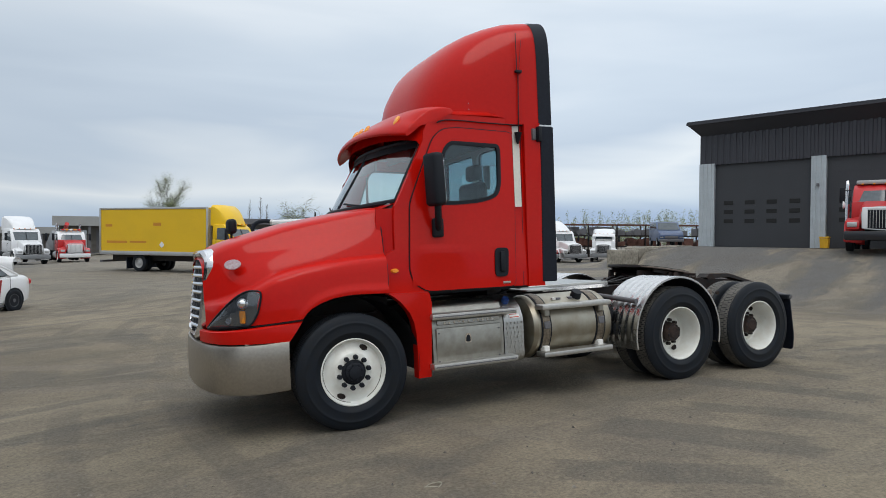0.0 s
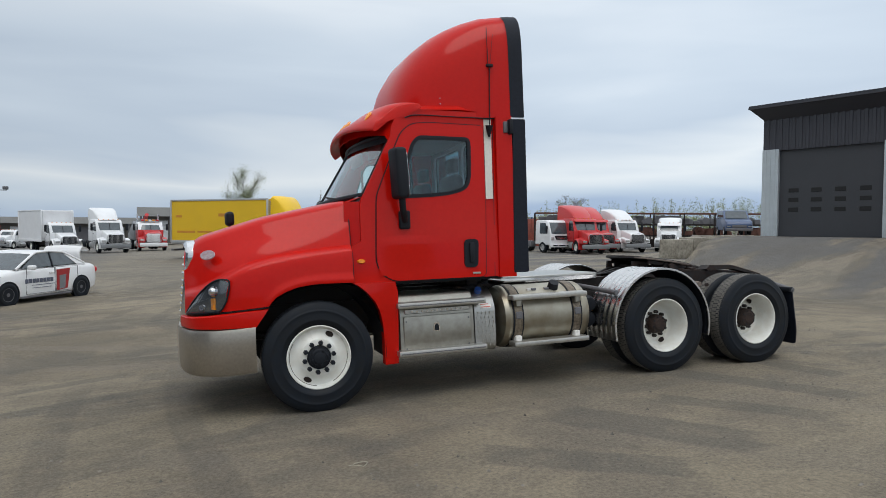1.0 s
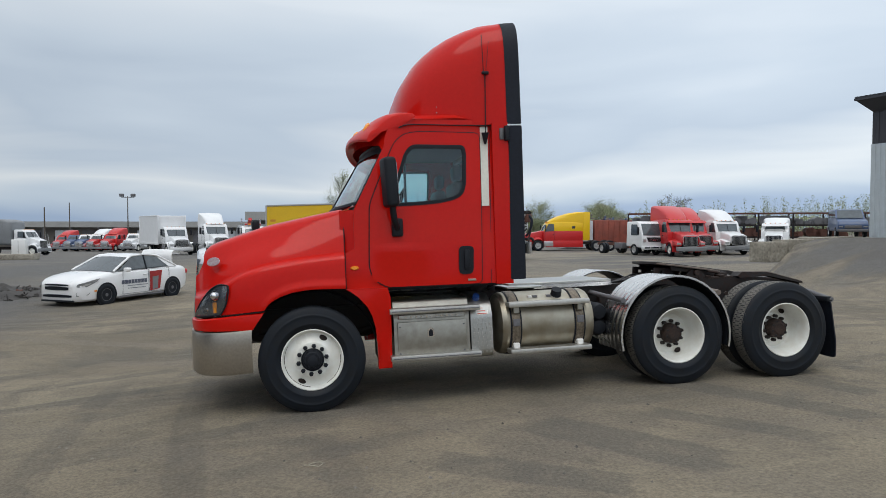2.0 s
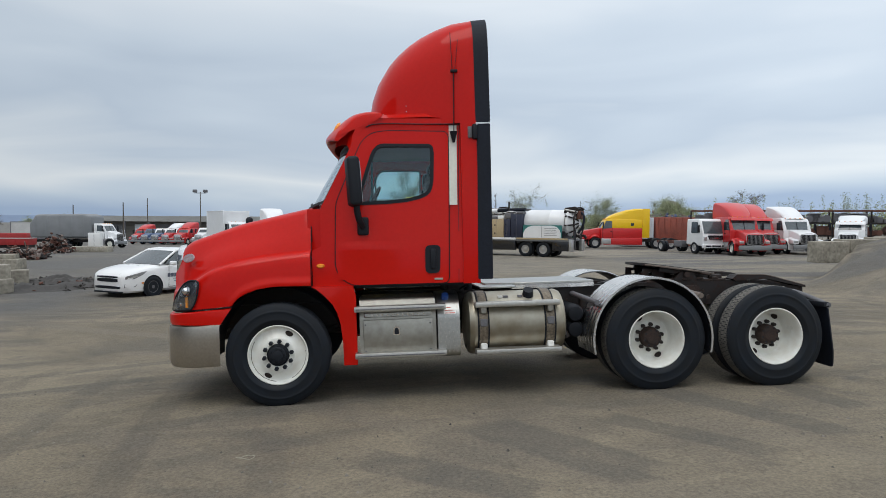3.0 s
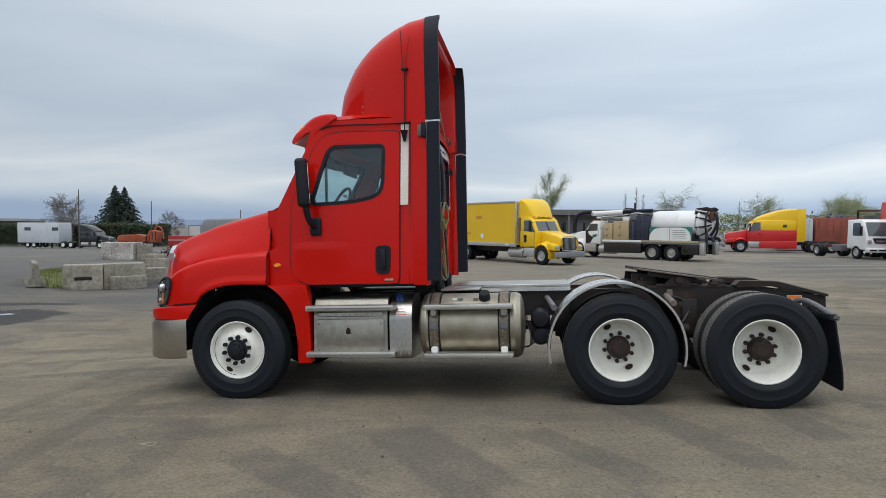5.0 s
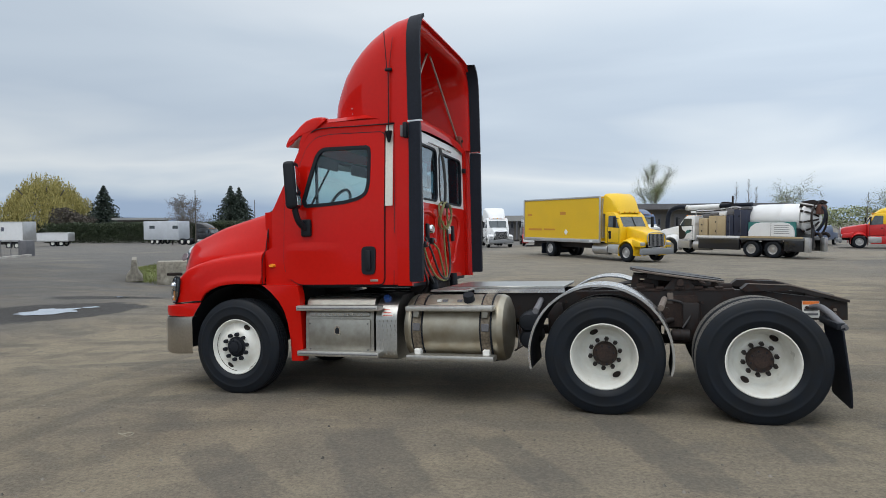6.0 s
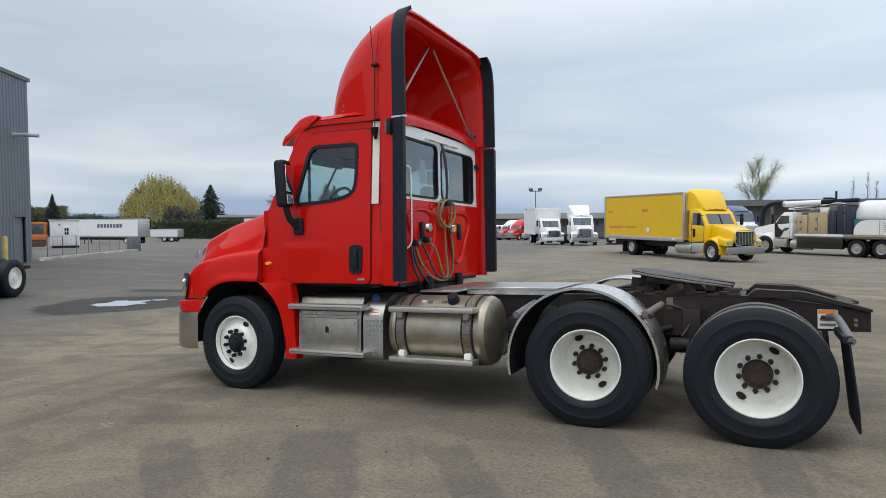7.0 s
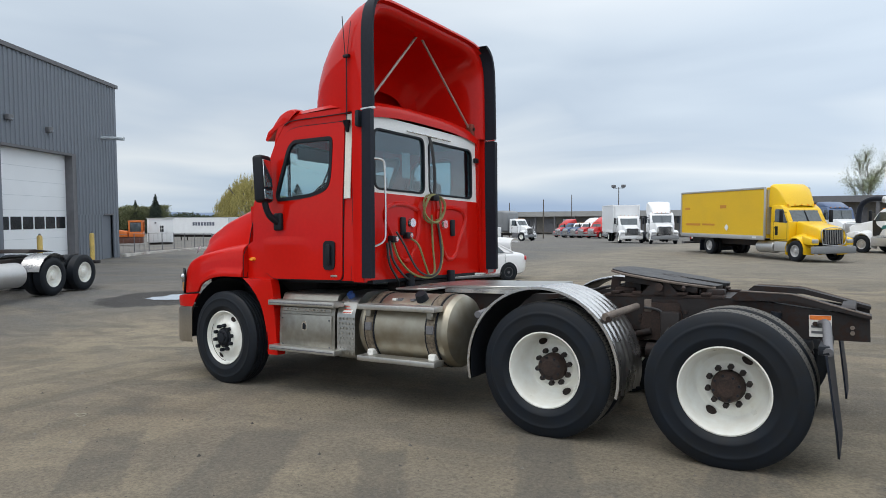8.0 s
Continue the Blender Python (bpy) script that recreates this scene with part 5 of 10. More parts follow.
# tool box, fluid tank cover and fuel tank on each side
STRAPB = mat("worn_brown_strap", (0.20, 0.165, 0.12), 0.5, 0.4, 0.35, 9, 40, 0.0, tint=(0.09, 0.07, 0.055))
for s in (-1, 1):
    def sb(x0, x1, ya, yb, z0, z1, bev=0.006, seg=1, bm=None):
        return box(x0, x1, min(s * ya, s * yb), max(s * ya, s * yb), z0, z1, bev, seg, bm)
    tb = part("tool_box", plate(rounded([(-1.13, 0.45), (-1.15, 0.50), (-1.135, 0.86), (-1.10, 0.97), (-1.06, 1.055), (-0.55, 1.06), (-0.55, 0.42), (-1.1, 0.42)], 0.03, 3), [], lambda u, v, d, s=s: (0.85 + d, -s * u, v), 0.815), BOXALU, truck, "dull aluminium battery and tool box")
    part("box_door", sb(0.885, 1.63, 1.135, 1.155, 0.475, 0.83, 0.012, 2), BOXALU, tb)
    part("latch_plate", plate(rounded([(1.20, 0.66), (1.28, 0.66), (1.275, 0.74), (1.24, 0.765), (1.205, 0.74)], 0.02, 3), [], lambda u, v, d, s=s: (u, s * (1.160 - d), v), 0.006), CHROME, tb, "small arched latch")
    part("latch_recess", plate(rounded([(1.215, 0.67), (1.265, 0.67), (1.262, 0.725), (1.24, 0.745), (1.218, 0.725)], 0.015, 3), [], lambda u, v, d, s=s: (u, s * (1.162 - d), v), 0.004), BLACKP, tb)
    part("tread_strip", sb(0.90, 1.62, 1.09, 1.142, 0.855, 0.905, 0.006), DIAMOND, tb)
    for k in range(11):
        part("tread_stud", rod((0.98 + 0.055 * k, s * 1.14, 0.88), (0.98 + 0.055 * k, s * 1.149, 0.88), 0.010, 6), CHROME, tb)
    for x in (0.91, 1.60):
        for z in (0.50, 0.78):
            part("box_bolt", rod((x, s * 1.15, z), (x, s * 1.163, z), 0.009, 6), GREYP, tb)
    for z, x1 in ((0.955, 1.765), (0.465, 1.765)):
        st = part("step", sb(0.80, x1, 1.10, 1.265, z - 0.028, z + 0.028, 0.008, 2), STEPALU, tb, "aluminium cab step")
        part("step_groove", sb(0.82, x1 - 0.02, 1.262, 1.268, z - 0.006, z + 0.004, 0.0), GREYP, st)
    dc = part("fluid_tank_cover", plate(rounded([(-1.10, 0.40), (-1.135, 0.46), (-1.125, 0.86), (-1.06, 0.98), (-0.93, 1.07), (-0.55, 1.08), (-0.55, 0.38)], 0.04, 3), [], lambda u, v, d, s=s: (1.685 + d, -s * u, v), 0.24), DIAMOND, truck, "tread-plate cover of the fluid tank")
    bm = None
    for i in range(5):
        for j in range(8):
            x, z = 1.715 + 0.045 * i + 0.012 * (j % 2), 0.46 + 0.05 * j
            bm = box(x - 0.006, x + 0.006, s * 1.136 - 0.004, s * 1.136 + 0.004, z - 0.012, z + 0.012, 0, 1, bm)
    tagged(part("tread_pattern", bm, STEPALU, dc), kind="stuff")
    part("filler_cap", rod((1.78, s * 1.0, 1.03), (1.778, s * 1.03, 1.062), 0.042, 18, 0.036), BLUE, dc, "dark blue filler cap")
    lb = part("warning_label", plate([(1.755, 0.86), (1.885, 0.86), (1.885, 0.955), (1.755, 0.955)], [], lambda u, v, d, s=s: (u, s * (1.128 - 0.62 * max(0, v - 0.86) - d), v), 0.003), LABELW, dc, "white warning label with red bars")
    for k in range(3):
        part("label_bar", plate([(1.765, 0.868 + 0.028 * k), (1.875 - 0.02 * k, 0.868 + 0.028 * k), (1.875 - 0.02 * k, 0.875 + 0.028 * k), (1.765, 0.875 + 0.028 * k)], [], lambda u, v, d, s=s: (u, s * (1.131 - 0.62 * max(0, v - 0.86) - d), v), 0.003), REDINK, lb)
    # fuel tank: a fat cylinder with domed ends
    TY, TZ, RT = 0.855, 0.725, 0.345
    prof = [(0.0, 0.0), (0.16, 0.008), (0.27, 0.022), (0.325, 0.045), (RT, 0.085), (RT + 0.004, 0.10), (RT, 0.115), (RT, 1.02), (RT + 0.004, 1.035), (RT, 1.05), (0.325, 1.09), (0.27, 1.113), (0.16, 1.127), (0.0, 1.135)]
    ft = part("fuel_tank", lathe(prof, 48), TANK, truck, "stained brushed-aluminium fuel tank")
    ft.matrix_basis = Matrix.Translation((1.985, s * TY, TZ)) @ Matrix.Rotation(-math.pi / 2, 4, "Z")
    for x in (2.175, 2.905):
        ring = []
        for r in (RT + 0.002, RT + 0.012):
            ring.append([(x - 0.045, r), (x + 0.045, r)])
        rows = []
        for k in range(33):
            a = 2 * math.pi * k / 32
            rows.append([(xx, s * TY + r * math.cos(a), TZ + r * math.sin(a)) for xx, r in ((x - 0.045, RT + 0.001), (x - 0.045, RT + 0.011), (x + 0.045, RT + 0.011), (x + 0.045, RT + 0.001))])
        sp = part("tank_strap", loft(rows), STRAPB, ft, "metal strap round the tank")
        sp.matrix_parent_inverse = ft.matrix_basis.inverted()
        for d in (-0.055, 0.055):
            rows = [[(x + d - 0.008, s * TY + r * math.cos(2 * math.pi * k / 32), TZ + r * math.sin(2 * math.pi * k / 32)) for r in (RT, RT + 0.007)] + [(x + d + 0.008, s * TY + r * math.cos(2 * math.pi * k / 32), TZ + r * math.sin(2 * math.pi * k / 32)) for r in (RT + 0.007, RT)] for k in range(33)]
            rb = part("strap_liner", loft(rows), BLACKP, ft)
            rb.matrix_parent_inverse = ft.matrix_basis.inverted()
        for z, yy in ((0.90, 1.19), (0.49, 1.17)):
            bx = part("step_bracket", sb(x - 0.035, x + 0.035, yy - 0.06, yy + 0.03, z - 0.045, z + 0.045, 0.01), LABELW if z < 0.6 else BOXALU, ft)
            bx.matrix_parent_inverse = ft.matrix_basis.inverted()
        bk = part("strap_buckle", sb(x - 0.04, x + 0.04, 1.195, 1.222, 0.72, 0.80, 0.008), GREYP, ft)
        bk.matrix_parent_inverse = ft.matrix_basis.inverted()
    for z, y1 in ((0.955, 1.275), (0.455, 1.285)):
        st = part("tank_step", sb(2.08, 3.0, 1.12, y1, z - 0.026, z + 0.026, 0.008, 2), STEPALU, ft, "aluminium step along the tank")
        st.matrix_parent_inverse = ft.matrix_basis.inverted()
    cap = part("fuel_cap", rod((2.70, s * 1.02, 1.02), (2.70, s * 1.06, 1.085), 0.062, 18, 0.055), BLACKP, ft, "black fuel cap")
    cap.matrix_parent_inverse = ft.matrix_basis.inverted()
    for x, w in ((2.36, 0.045), (2.42, 0.05), (2.58, 0.05)):
        tg = part("tank_label", sb(x, x + w, 1.02, 1.06, 1.008, 1.03, 0.0), LABELW if w < 0.05 else GREYP, ft)
        tg.matrix_parent_inverse = ft.matrix_basis.inverted()

    # fluted quarter fenders over the first drive axle
    def fender_pt(a, t, out=0.0):
        r = 0.665 + out
        return (4.02 + r * math.cos(a), s * (1.275 - 0.62 * t), 0.515 + r * math.sin(a))
    rows = []
    for k in range(29):
        a = math.radians(192 - 207 * k / 28)
        rows.append([fender_pt(a, j / 30, 0.012 * (0.5 - 0.5 * math.cos(2 * math.pi * j / 5))) for j in range(31)] + [fender_pt(a, j / 6, -0.008) for j in range(6, -1, -1)])
    qf = part("drive_fender", loft(rows, close_v=True), ALU, truck, "fluted bright aluminium wheel fender")
    rows = [[fender_pt(math.radians(192 - 207 * k / 28), t, o) for t, o in ((-0.008, 0.010), (-0.008, -0.012), (0.008, -0.012), (0.008, 0.010))] for k in range(29)]
    part("fender_lip", loft(rows, close_v=True, cap=True), ALU, qf, "bright rolled fender lip")
    part("fender_liner", loft([[fender_pt(math.radians(191 - 205 * k / 20), t, -0.016) for t in (0.015, 0.5, 0.985)] for k in range(21)]), BLACKP, qf, "dark underside of the fender")
    part("fender_pole", rod((4.58, s * 1.25, 0.965), (4.63, s * 0.60, 0.995), 0.030, 12), POLE, qf, "grey-brown fender mounting pipe")
    part("pole_bore", rod((4.629, s * 1.321, 0.955), (4.632, s * 1.30, 0.957), 0.022, 12), HOLE, qf)
    part("pole_plate", box(4.66, 4.72, s * 0.47 - 0.012, s * 0.47 + 0.012, 0.94, 1.05, 0.006), POLE, qf)
    part("fender_pole", rod((3.42, s * 1.22, 0.93), (3.36, s * 0.46, 0.98), 0.030, 12), GREYP, qf, "grey fender mounting pipe")
    # mud flap on a bent hanger
    fl = part("mud_flap", plate(rounded([(0.62, 0.12), (1.22, 0.10), (1.25, 0.30), (1.25, 0.80), (0.62, 0.86)], 0.04, 3), [], lambda u, v, d, s=s: (6.04 + 0.06 * step01(0.85, 0.1, v) + d, s * u, v), 0.014), BLACKR, truck, "black rubber mud flap")
    part("flap_hanger", tube([(5.98, s * 0.46, 0.90), (6.02, s * 0.62, 0.92), (6.04, s * 0.9, 0.88), (6.06, s * 1.25, 0.80)], 0.030, 10), GREYP, fl, "grey flap hanger tube")
    part("flap_clamp", box(6.0, 6.07, s * 0.95 - 0.30, s * 0.95 + 0.30, 0.78, 0.84, 0.01), BLACKP, fl)
    sk = part("maker_plate", plate([(5.90, 0.80), (6.05, 0.80), (6.05, 0.965), (5.90, 0.965)], [], lambda u, v, d, s=s: (u, s * (0.462 - d), v), 0.004), LABELW, truck, "white and orange sticker with plain bars")
    part("label_bar", plate([(5.905, 0.93), (6.045, 0.93), (6.045, 0.962), (5.905, 0.962)], [], lambda u, v, d, s=s: (u, s * (0.465 - d), v), 0.003), ORANGE, sk)
    for k in range(2):
        part("label_bar", plate([(5.915, 0.825 + 0.045 * k), (6.035, 0.825 + 0.045 * k), (6.035, 0.845 + 0.045 * k), (5.915, 0.845 + 0.045 * k)], [], lambda u, v, d, s=s: (u, s * (0.465 - d), v), 0.003), GREYP, sk)

# fifth wheel: slotted greasy plate, tilted back
fw = thing("fifth_wheel", "", "")
fw.parent = truck
tilt = pose(4.78, 0, 1.235, 0, 9, 0)
outline = [(0.47, 0.10), (0.45, 0.34), (0.18, 0.48), (-0.25, 0.48), (-0.46, 0.34), (-0.50, 0.0), (-0.46, -0.34), (-0.25, -0.48), (0.18, -0.48), (0.45, -0.34), (0.47, -0.10), (0.12, -0.05), (0.05, 0.0), (0.12, 0.05)]
tp = part("fifth_wheel_plate", plate(rounded(outline, 0.06, 3), [], lambda u, v, d: (u, v, -d), 0.030), GREASE, fw, "greasy black coupling plate with slot")
tp.matrix_basis = tilt
for s in (-1, 1):
    part("plate_rib", box(-0.30, 0.32, s * 0.41 - 0.02, s * 0.41 + 0.02, -0.085, -0.03, 0.01), FRAME, fw).matrix_basis = tilt
    part("pivot_bracket", plate([(4.60, 1.06), (4.98, 1.06), (4.86, 1.19), (4.72, 1.19)], [], lambda u, v, d, s=s: (u, s * (0.46 - d), v), 0.10), FRAME, fw)
part("slide_rail", box(4.30, 5.30, -0.46, -0.36, 1.062, 1.09, 0.006), RUST, fw)
part("slide_rail", box(4.30, 5.30, 0.36, 0.46, 1.062, 1.09, 0.006), RUST, fw)
for k, (x, y, w, h) in enumerate(((4.45, -0.30, 0.09, 0.05), (4.55, 0.12, 0.12, 0.06), (4.62, -0.15, 0.10, 0.08), (4.95, -0.22, 0.12, 0.045), (5.10, 0.2, 0.10, 0.06), (5.22, -0.34, 0.07, 0.05))):
    part("locking_lever", box(x - w, x + w, y - 0.05, y + 0.05, 1.07, 1.09 + h, 0.015), FRAME if k % 2 else RUST, fw)
part("mounting_plate", box(4.22, 5.34, -0.45, 0.45, 1.05, 1.068, 0.004), FRAME, fw, "greasy sub-plate under the coupling")
part("plate_edge", tube([(0.44, -0.33, -0.02), (0.17, -0.475, -0.02), (-0.25, -0.475, -0.02), (-0.45, -0.33, -0.02)], 0.012, 6), POLE, fw).matrix_basis = tilt
part("release_handle", rod((4.95, -0.30, 1.17), (5.02, -0.62, 1.15), 0.014, 8), RUST, fw)
for s in (-1, 1):
    for k in range(5):
        part("slide_tooth", box(4.36 + 0.19 * k, 4.44 + 0.19 * k, s * 0.41 - 0.06, s * 0.41 + 0.06, 1.088, 1.112, 0.006), RUST, fw)
    part("bracket_pin", rod((4.79, s * 0.44, 1.155), (4.79, s * 0.50, 1.155), 0.035, 12), RUST, fw)
    part("throat_wing", plate([(4.30, 1.10), (4.58, 1.09), (4.58, 1.20), (4.44, 1.225), (4.32, 1.235)], [[(4.39, 1.15), (4.44, 1.15), (4.44, 1.19), (4.39, 1.19)]], lambda u, v, d, s=s: (u, s * (0.30 - d), v), 0.03), FRAME, fw)
part("jaw", lathe([(0.07, 0.0), (0.11, 0.0), (0.11, 0.05), (0.07, 0.05)], 20), RUST, fw).matrix_basis = tilt @ pose(0.02, 0, -0.05, 90)
part("air_cylinder", rod((4.50, -0.10, 1.13), (4.50, 0.22, 1.13), 0.045, 14), GREASE, fw)
for k in range(3):
    part("grease_line", tube([(4.42, 0.25 - 0.2 * k, 1.08), (4.30, 0.2 - 0.2 * k, 1.14), (4.05, 0.1 - 0.1 * k, 1.09), (3.85, 0.05, 1.05)], 0.011, 6), HOSEK, fw)

# air and electric lines on the back of the cab
coil = []
for k in range(40):
    a = 2 * math.pi * k / 13
    coil.append((2.13 + 0.03 * math.sin(k * 0.7), 0.03 + (0.20 + 0.02 * math.sin(k)) * math.sin(a), 1.97 + 0.16 * math.cos(a)))
hs = part("coiled_hose", tube(coil, 0.012, 6), GREEN, truck, "coiled green and brown air lines")
part("hose_loop", tube([(2.10, -0.71, 1.62), (2.14, -0.66, 1.42), (2.16, -0.45, 1.25), (2.16, -0.14, 1.19), (2.15, 0.10, 1.26), (2.13, 0.20, 1.52), (2.12, 0.10, 1.85)], 0.013, 6), GREEN, hs)
part("hose_loop", tube([(2.10, -0.42, 1.64), (2.14, -0.30, 1.56), (2.16, -0.20, 1.34), (2.16, -0.12, 1.22), (2.15, 0.0, 1.26), (2.13, 0.0, 1.55), (2.12, 0.0, 1.9)], 0.012, 6), GREEN, hs)
part("hose_loop", tube([(2.10, -0.64, 1.70), (2.14, -0.55, 1.55), (2.17, -0.35, 1.28), (2.17, -0.05, 1.21), (2.15, 0.14, 1.38), (2.13, 0.12, 1.8)], 0.012, 6), HOSEK, hs)
part("hose_loop", tube([(2.10, -0.76, 1.60), (2.13, -0.74, 1.40), (2.15, -0.6, 1.24), (2.10, -0.4, 1.16), (1.98, -0.3, 1.10)], 0.014, 6), HOSEK, hs)
part("hose_loop", tube([(2.10, -0.80, 1.58), (2.13, -0.80, 1.36), (2.12, -0.65, 1.18), (2.0, -0.5, 1.08)], 0.014, 6), HOSEK, hs)
part("hose_hanger", tube([(2.09, 0.02, 2.80), (2.13, 0.03, 2.6), (2.14, 0.05, 2.3), (2.13, 0.04, 2.12)], 0.018, 8), HOSEK, truck, "black hanging hose spring")
part("hanger_bar", rod((2.10, -0.42, 2.80), (2.10, 0.45, 2.80), 0.010, 8), ALU, truck)
part("tie", box(2.11, 2.17, -0.02, 0.10, 2.06, 2.13, 0.012), BLACKP, hs)
for y, z in ((-0.70, 1.62), (-0.44, 1.66)):
    gh = part("air_coupling", box(2.06, 2.14, y - 0.05, y + 0.05, z - 0.035, z + 0.035, 0.012), BLACKP, truck, "black air line coupling")
    part("coupling_cap", rod((2.14, y, z), (2.16, y, z), 0.025, 12), CHROME, gh)
part("grab_rail", tube([(2.08, -1.0, 2.44), (2.16, -0.93, 2.42), (2.17, -0.91, 2.3), (2.17, -0.91, 1.75), (2.16, -0.93, 1.60), (2.08, -1.0, 1.54)], 0.011, 8), ALU, truck, "polished vertical grab rail")
part("yellow_edge", plate([(-1.10, 2.12), (-1.03, 2.12), (-1.03, 2.86), (-1.10, 2.86)], [], lambda u, v, d: (BX + 0.004 - d, u, v), 0.006), mat("yellow_paint_patch", (0.70, 0.42, 0.04), 0.4, 0, 0.15, 6, 50, 0.0), truck, "old yellow paint showing at the cab edge")
part("hinge", box(2.08, 2.12, 1.02, 1.10, 2.60, 2.66, 0.008), BLACKP, truck)
part("sheet", plate([(-0.40, 2.30), (-0.25, 2.30), (-0.25, 2.58), (-0.40, 2.58)], [], lambda u, v, d: (BX - 0.06 - d, u, v), 0.003), LABELW, truck)


# ---- buildings and yard fittings ----
CONC = mat("concrete", (0.34, 0.315, 0.262), 0.9, 0, 0.2, 1.3, 9, 0.05, tint=(0.19, 0.17, 0.135), spread=0.12)
CONCW = mat("whitewashed_concrete", (0.52, 0.51, 0.48), 0.85, 0, 0.3, 1.4, 9, 0.1, tint=(0.24, 0.19, 0.16), spread=0.10)
CLAD = mat("charcoal_cladding", (0.047, 0.049, 0.060), 0.5, 0.2, 0.10, 0.8, 20, 0.0)
CLADG = mat("grey_cladding", (0.160, 0.180, 0.212), 0.5, 0.2, 0.06, 0.8, 20, 0.0)
DOORD = mat("dark_garage_door", (0.040, 0.043, 0.050), 0.5, 0, 0.12, 1.0, 30, 0.0)
DOORW = mat("white_garage_door", (0.76, 0.79, 0.82), 0.5, 0, 0.04, 1.0, 30, 0.0)
GALV = mat("galvanised_sheet", (0.50, 0.55, 0.58), 0.5, 0.35, 0.12, 2.0, 25, 0.0)
PANE = mat("dark_pane", (0.015, 0.017, 0.02), 0.12, 0, 0.2, 2, 40, 0.0)
PANEM = mat("dull_pane", (0.005, 0.0055, 0.006), 0.6, 0, 0.2, 2, 40, 0.0)
BOLLY = mat("faded_yellow_bollard", (0.66, 0.47, 0.12), 0.6, 0, 0.2, 3, 30, 0.0, tint=(0.42, 0.30, 0.12))
YELLOWB = mat("yellow_plastic", (0.75, 0.42, 0.02), 0.5, 0, 0.12, 3, 40, 0.0)
BRICKG = mat("grey_facade", (0.15, 0.14, 0.125), 0.85, 0, 0.15, 0.5, 8, 0.0)
ROOFW = mat("pale_roof_band", (0.33, 0.33, 0.32), 0.8, 0, 0.1, 0.5, 8, 0.0)
WOODP = mat("weathered_pole", (0.10, 0.085, 0.07), 0.9, 0, 0.2, 3, 30, 0.05)


def frame_at(x, y, z, heading):
    return pose(x, y, z, 0, 0, heading)


def ribbed(u0, u1, z0, z1, pitch, depth, y=0.0):
    """Corrugated sheet in the local x-z plane, ribs upright."""
    n = int((u1 - u0) / pitch)
    lo, hi = [], []
    for k in range(n + 1):
        for f, d in ((0.0, 0.0), (0.42, 0.0), (0.5, depth), (0.92, depth)):
            u = min(u1, u0 + (k + f) * pitch)
            lo.append((u, y - d, z0))
            hi.append((u, y - d, z1))
    return loft([lo, hi])


def door_with_panes(parent, u0, u1, z0, z1, y, cols, rows, mat_door, pane_w, pane_h, zr, label):
    d = part("garage_door", box(u0, u1, y, y + 0.06, z0, z1), mat_door, parent, label)
    n = 6
    for k in range(1, n):
        z = z0 + (z1 - z0) * k / n
        part("panel_seam", box(u0, u1, y - 0.004, y + 0.01, z - 0.008, z + 0.008), mat_door, d)
    for i in range(cols):
        for z in zr[:rows]:
            c = u0 + (u1 - u0) * (i + 0.7) / (cols + 0.4)
            part("pane", box(c - pane_w / 2, c + pane_w / 2, y - 0.012, y + 0.02, z - pane_h / 2, z + pane_h / 2, 0.01, 1), PANEM, d)
    return d


# garage up the ramp: its front runs from the near corner along local x, wall faces local -y
gar = thing("garage_building", "charcoal metal-clad truck garage with roller doors", "building", frame_at(24.7, 16.5, 1.50, math.degrees(math.atan2(-0.952, 0.305))))
W0, H1 = 20.0, 6.12
part("back_block", box(0.05, W0, 0.35, 16, 0, H1 - 0.12), CLAD, gar)
part("front_cladding", ribbed(-0.08, W0, 4.10, H1, 0.30, 0.035, 0.10), CLAD, gar, "upright ribbed charcoal cladding")
for u0, u1 in ((-0.10, 0.68), (5.05, 5.68), (10.1, 10.7), (15.1, 15.7)):
    p = part("galvanised_pillar", ribbed(u0, u1, 0, 4.17, 0.21, 0.03, 0.06), GALV, gar, "pale galvanised steel pillar")
    part("pillar_body", box(u0 + 0.01, u1 - 0.01, 0.065, 0.36, 0, 4.15), GALV, p)
for u0 in (0.62, 5.68, 10.7):
    door_with_panes(gar, u0, u0 + 4.43, 0.0, 4.11, 0.22, 4, 3, DOORD, 0.46, 0.20, (1.27, 1.73, 2.18), "dark sectional roller door with small panes")
rf = part("roof", box(-0.55, W0 + 0.5, -0.55, 16.3, H1, H1 + 0.10), CLAD, gar, "flat metal roof with overhang")
part("roof_edge", ribbed(-0.55, W0 + 0.5, H1 + 0.08, H1 + 0.17, 0.18, 0.05, -0.50), CLAD, rf)
part("soffit_slope", loft([[(-0.5, -0.5, H1), (W0, -0.5, H1)], [(-0.02, 0.1, H1 - 0.55), (W0, 0.1, H1 - 0.55)]]), CLAD, rf)
part("wall_lamp", box(5.31, 5.40, -0.10, 0.02, 2.78, 2.92, 0.02), GREYP, gar)
bin_ob = thing("storage_bin", "yellow plastic bin beside the garage pillar", "bin", gar.matrix_basis @ pose(5.78, -0.45, 0.0) @ Matrix.Diagonal((0.66, 0.66, 0.95, 1)))
part("bin_body", loft([[(-0.22, -0.2, 0), (0.22, -0.2, 0), (0.22, 0.2, 0), (-0.22, 0.2, 0)], [(-0.26, -0.24, 0.46), (0.26, -0.24, 0.46), (0.26, 0.24, 0.46), (-0.26, 0.24, 0.46)]], close_v=True, cap=True), YELLOWB, bin_ob)
part("bin_lid", box(-0.29, 0.29, -0.27, 0.27, 0.465, 0.54, 0.03), YELLOWB, bin_ob)

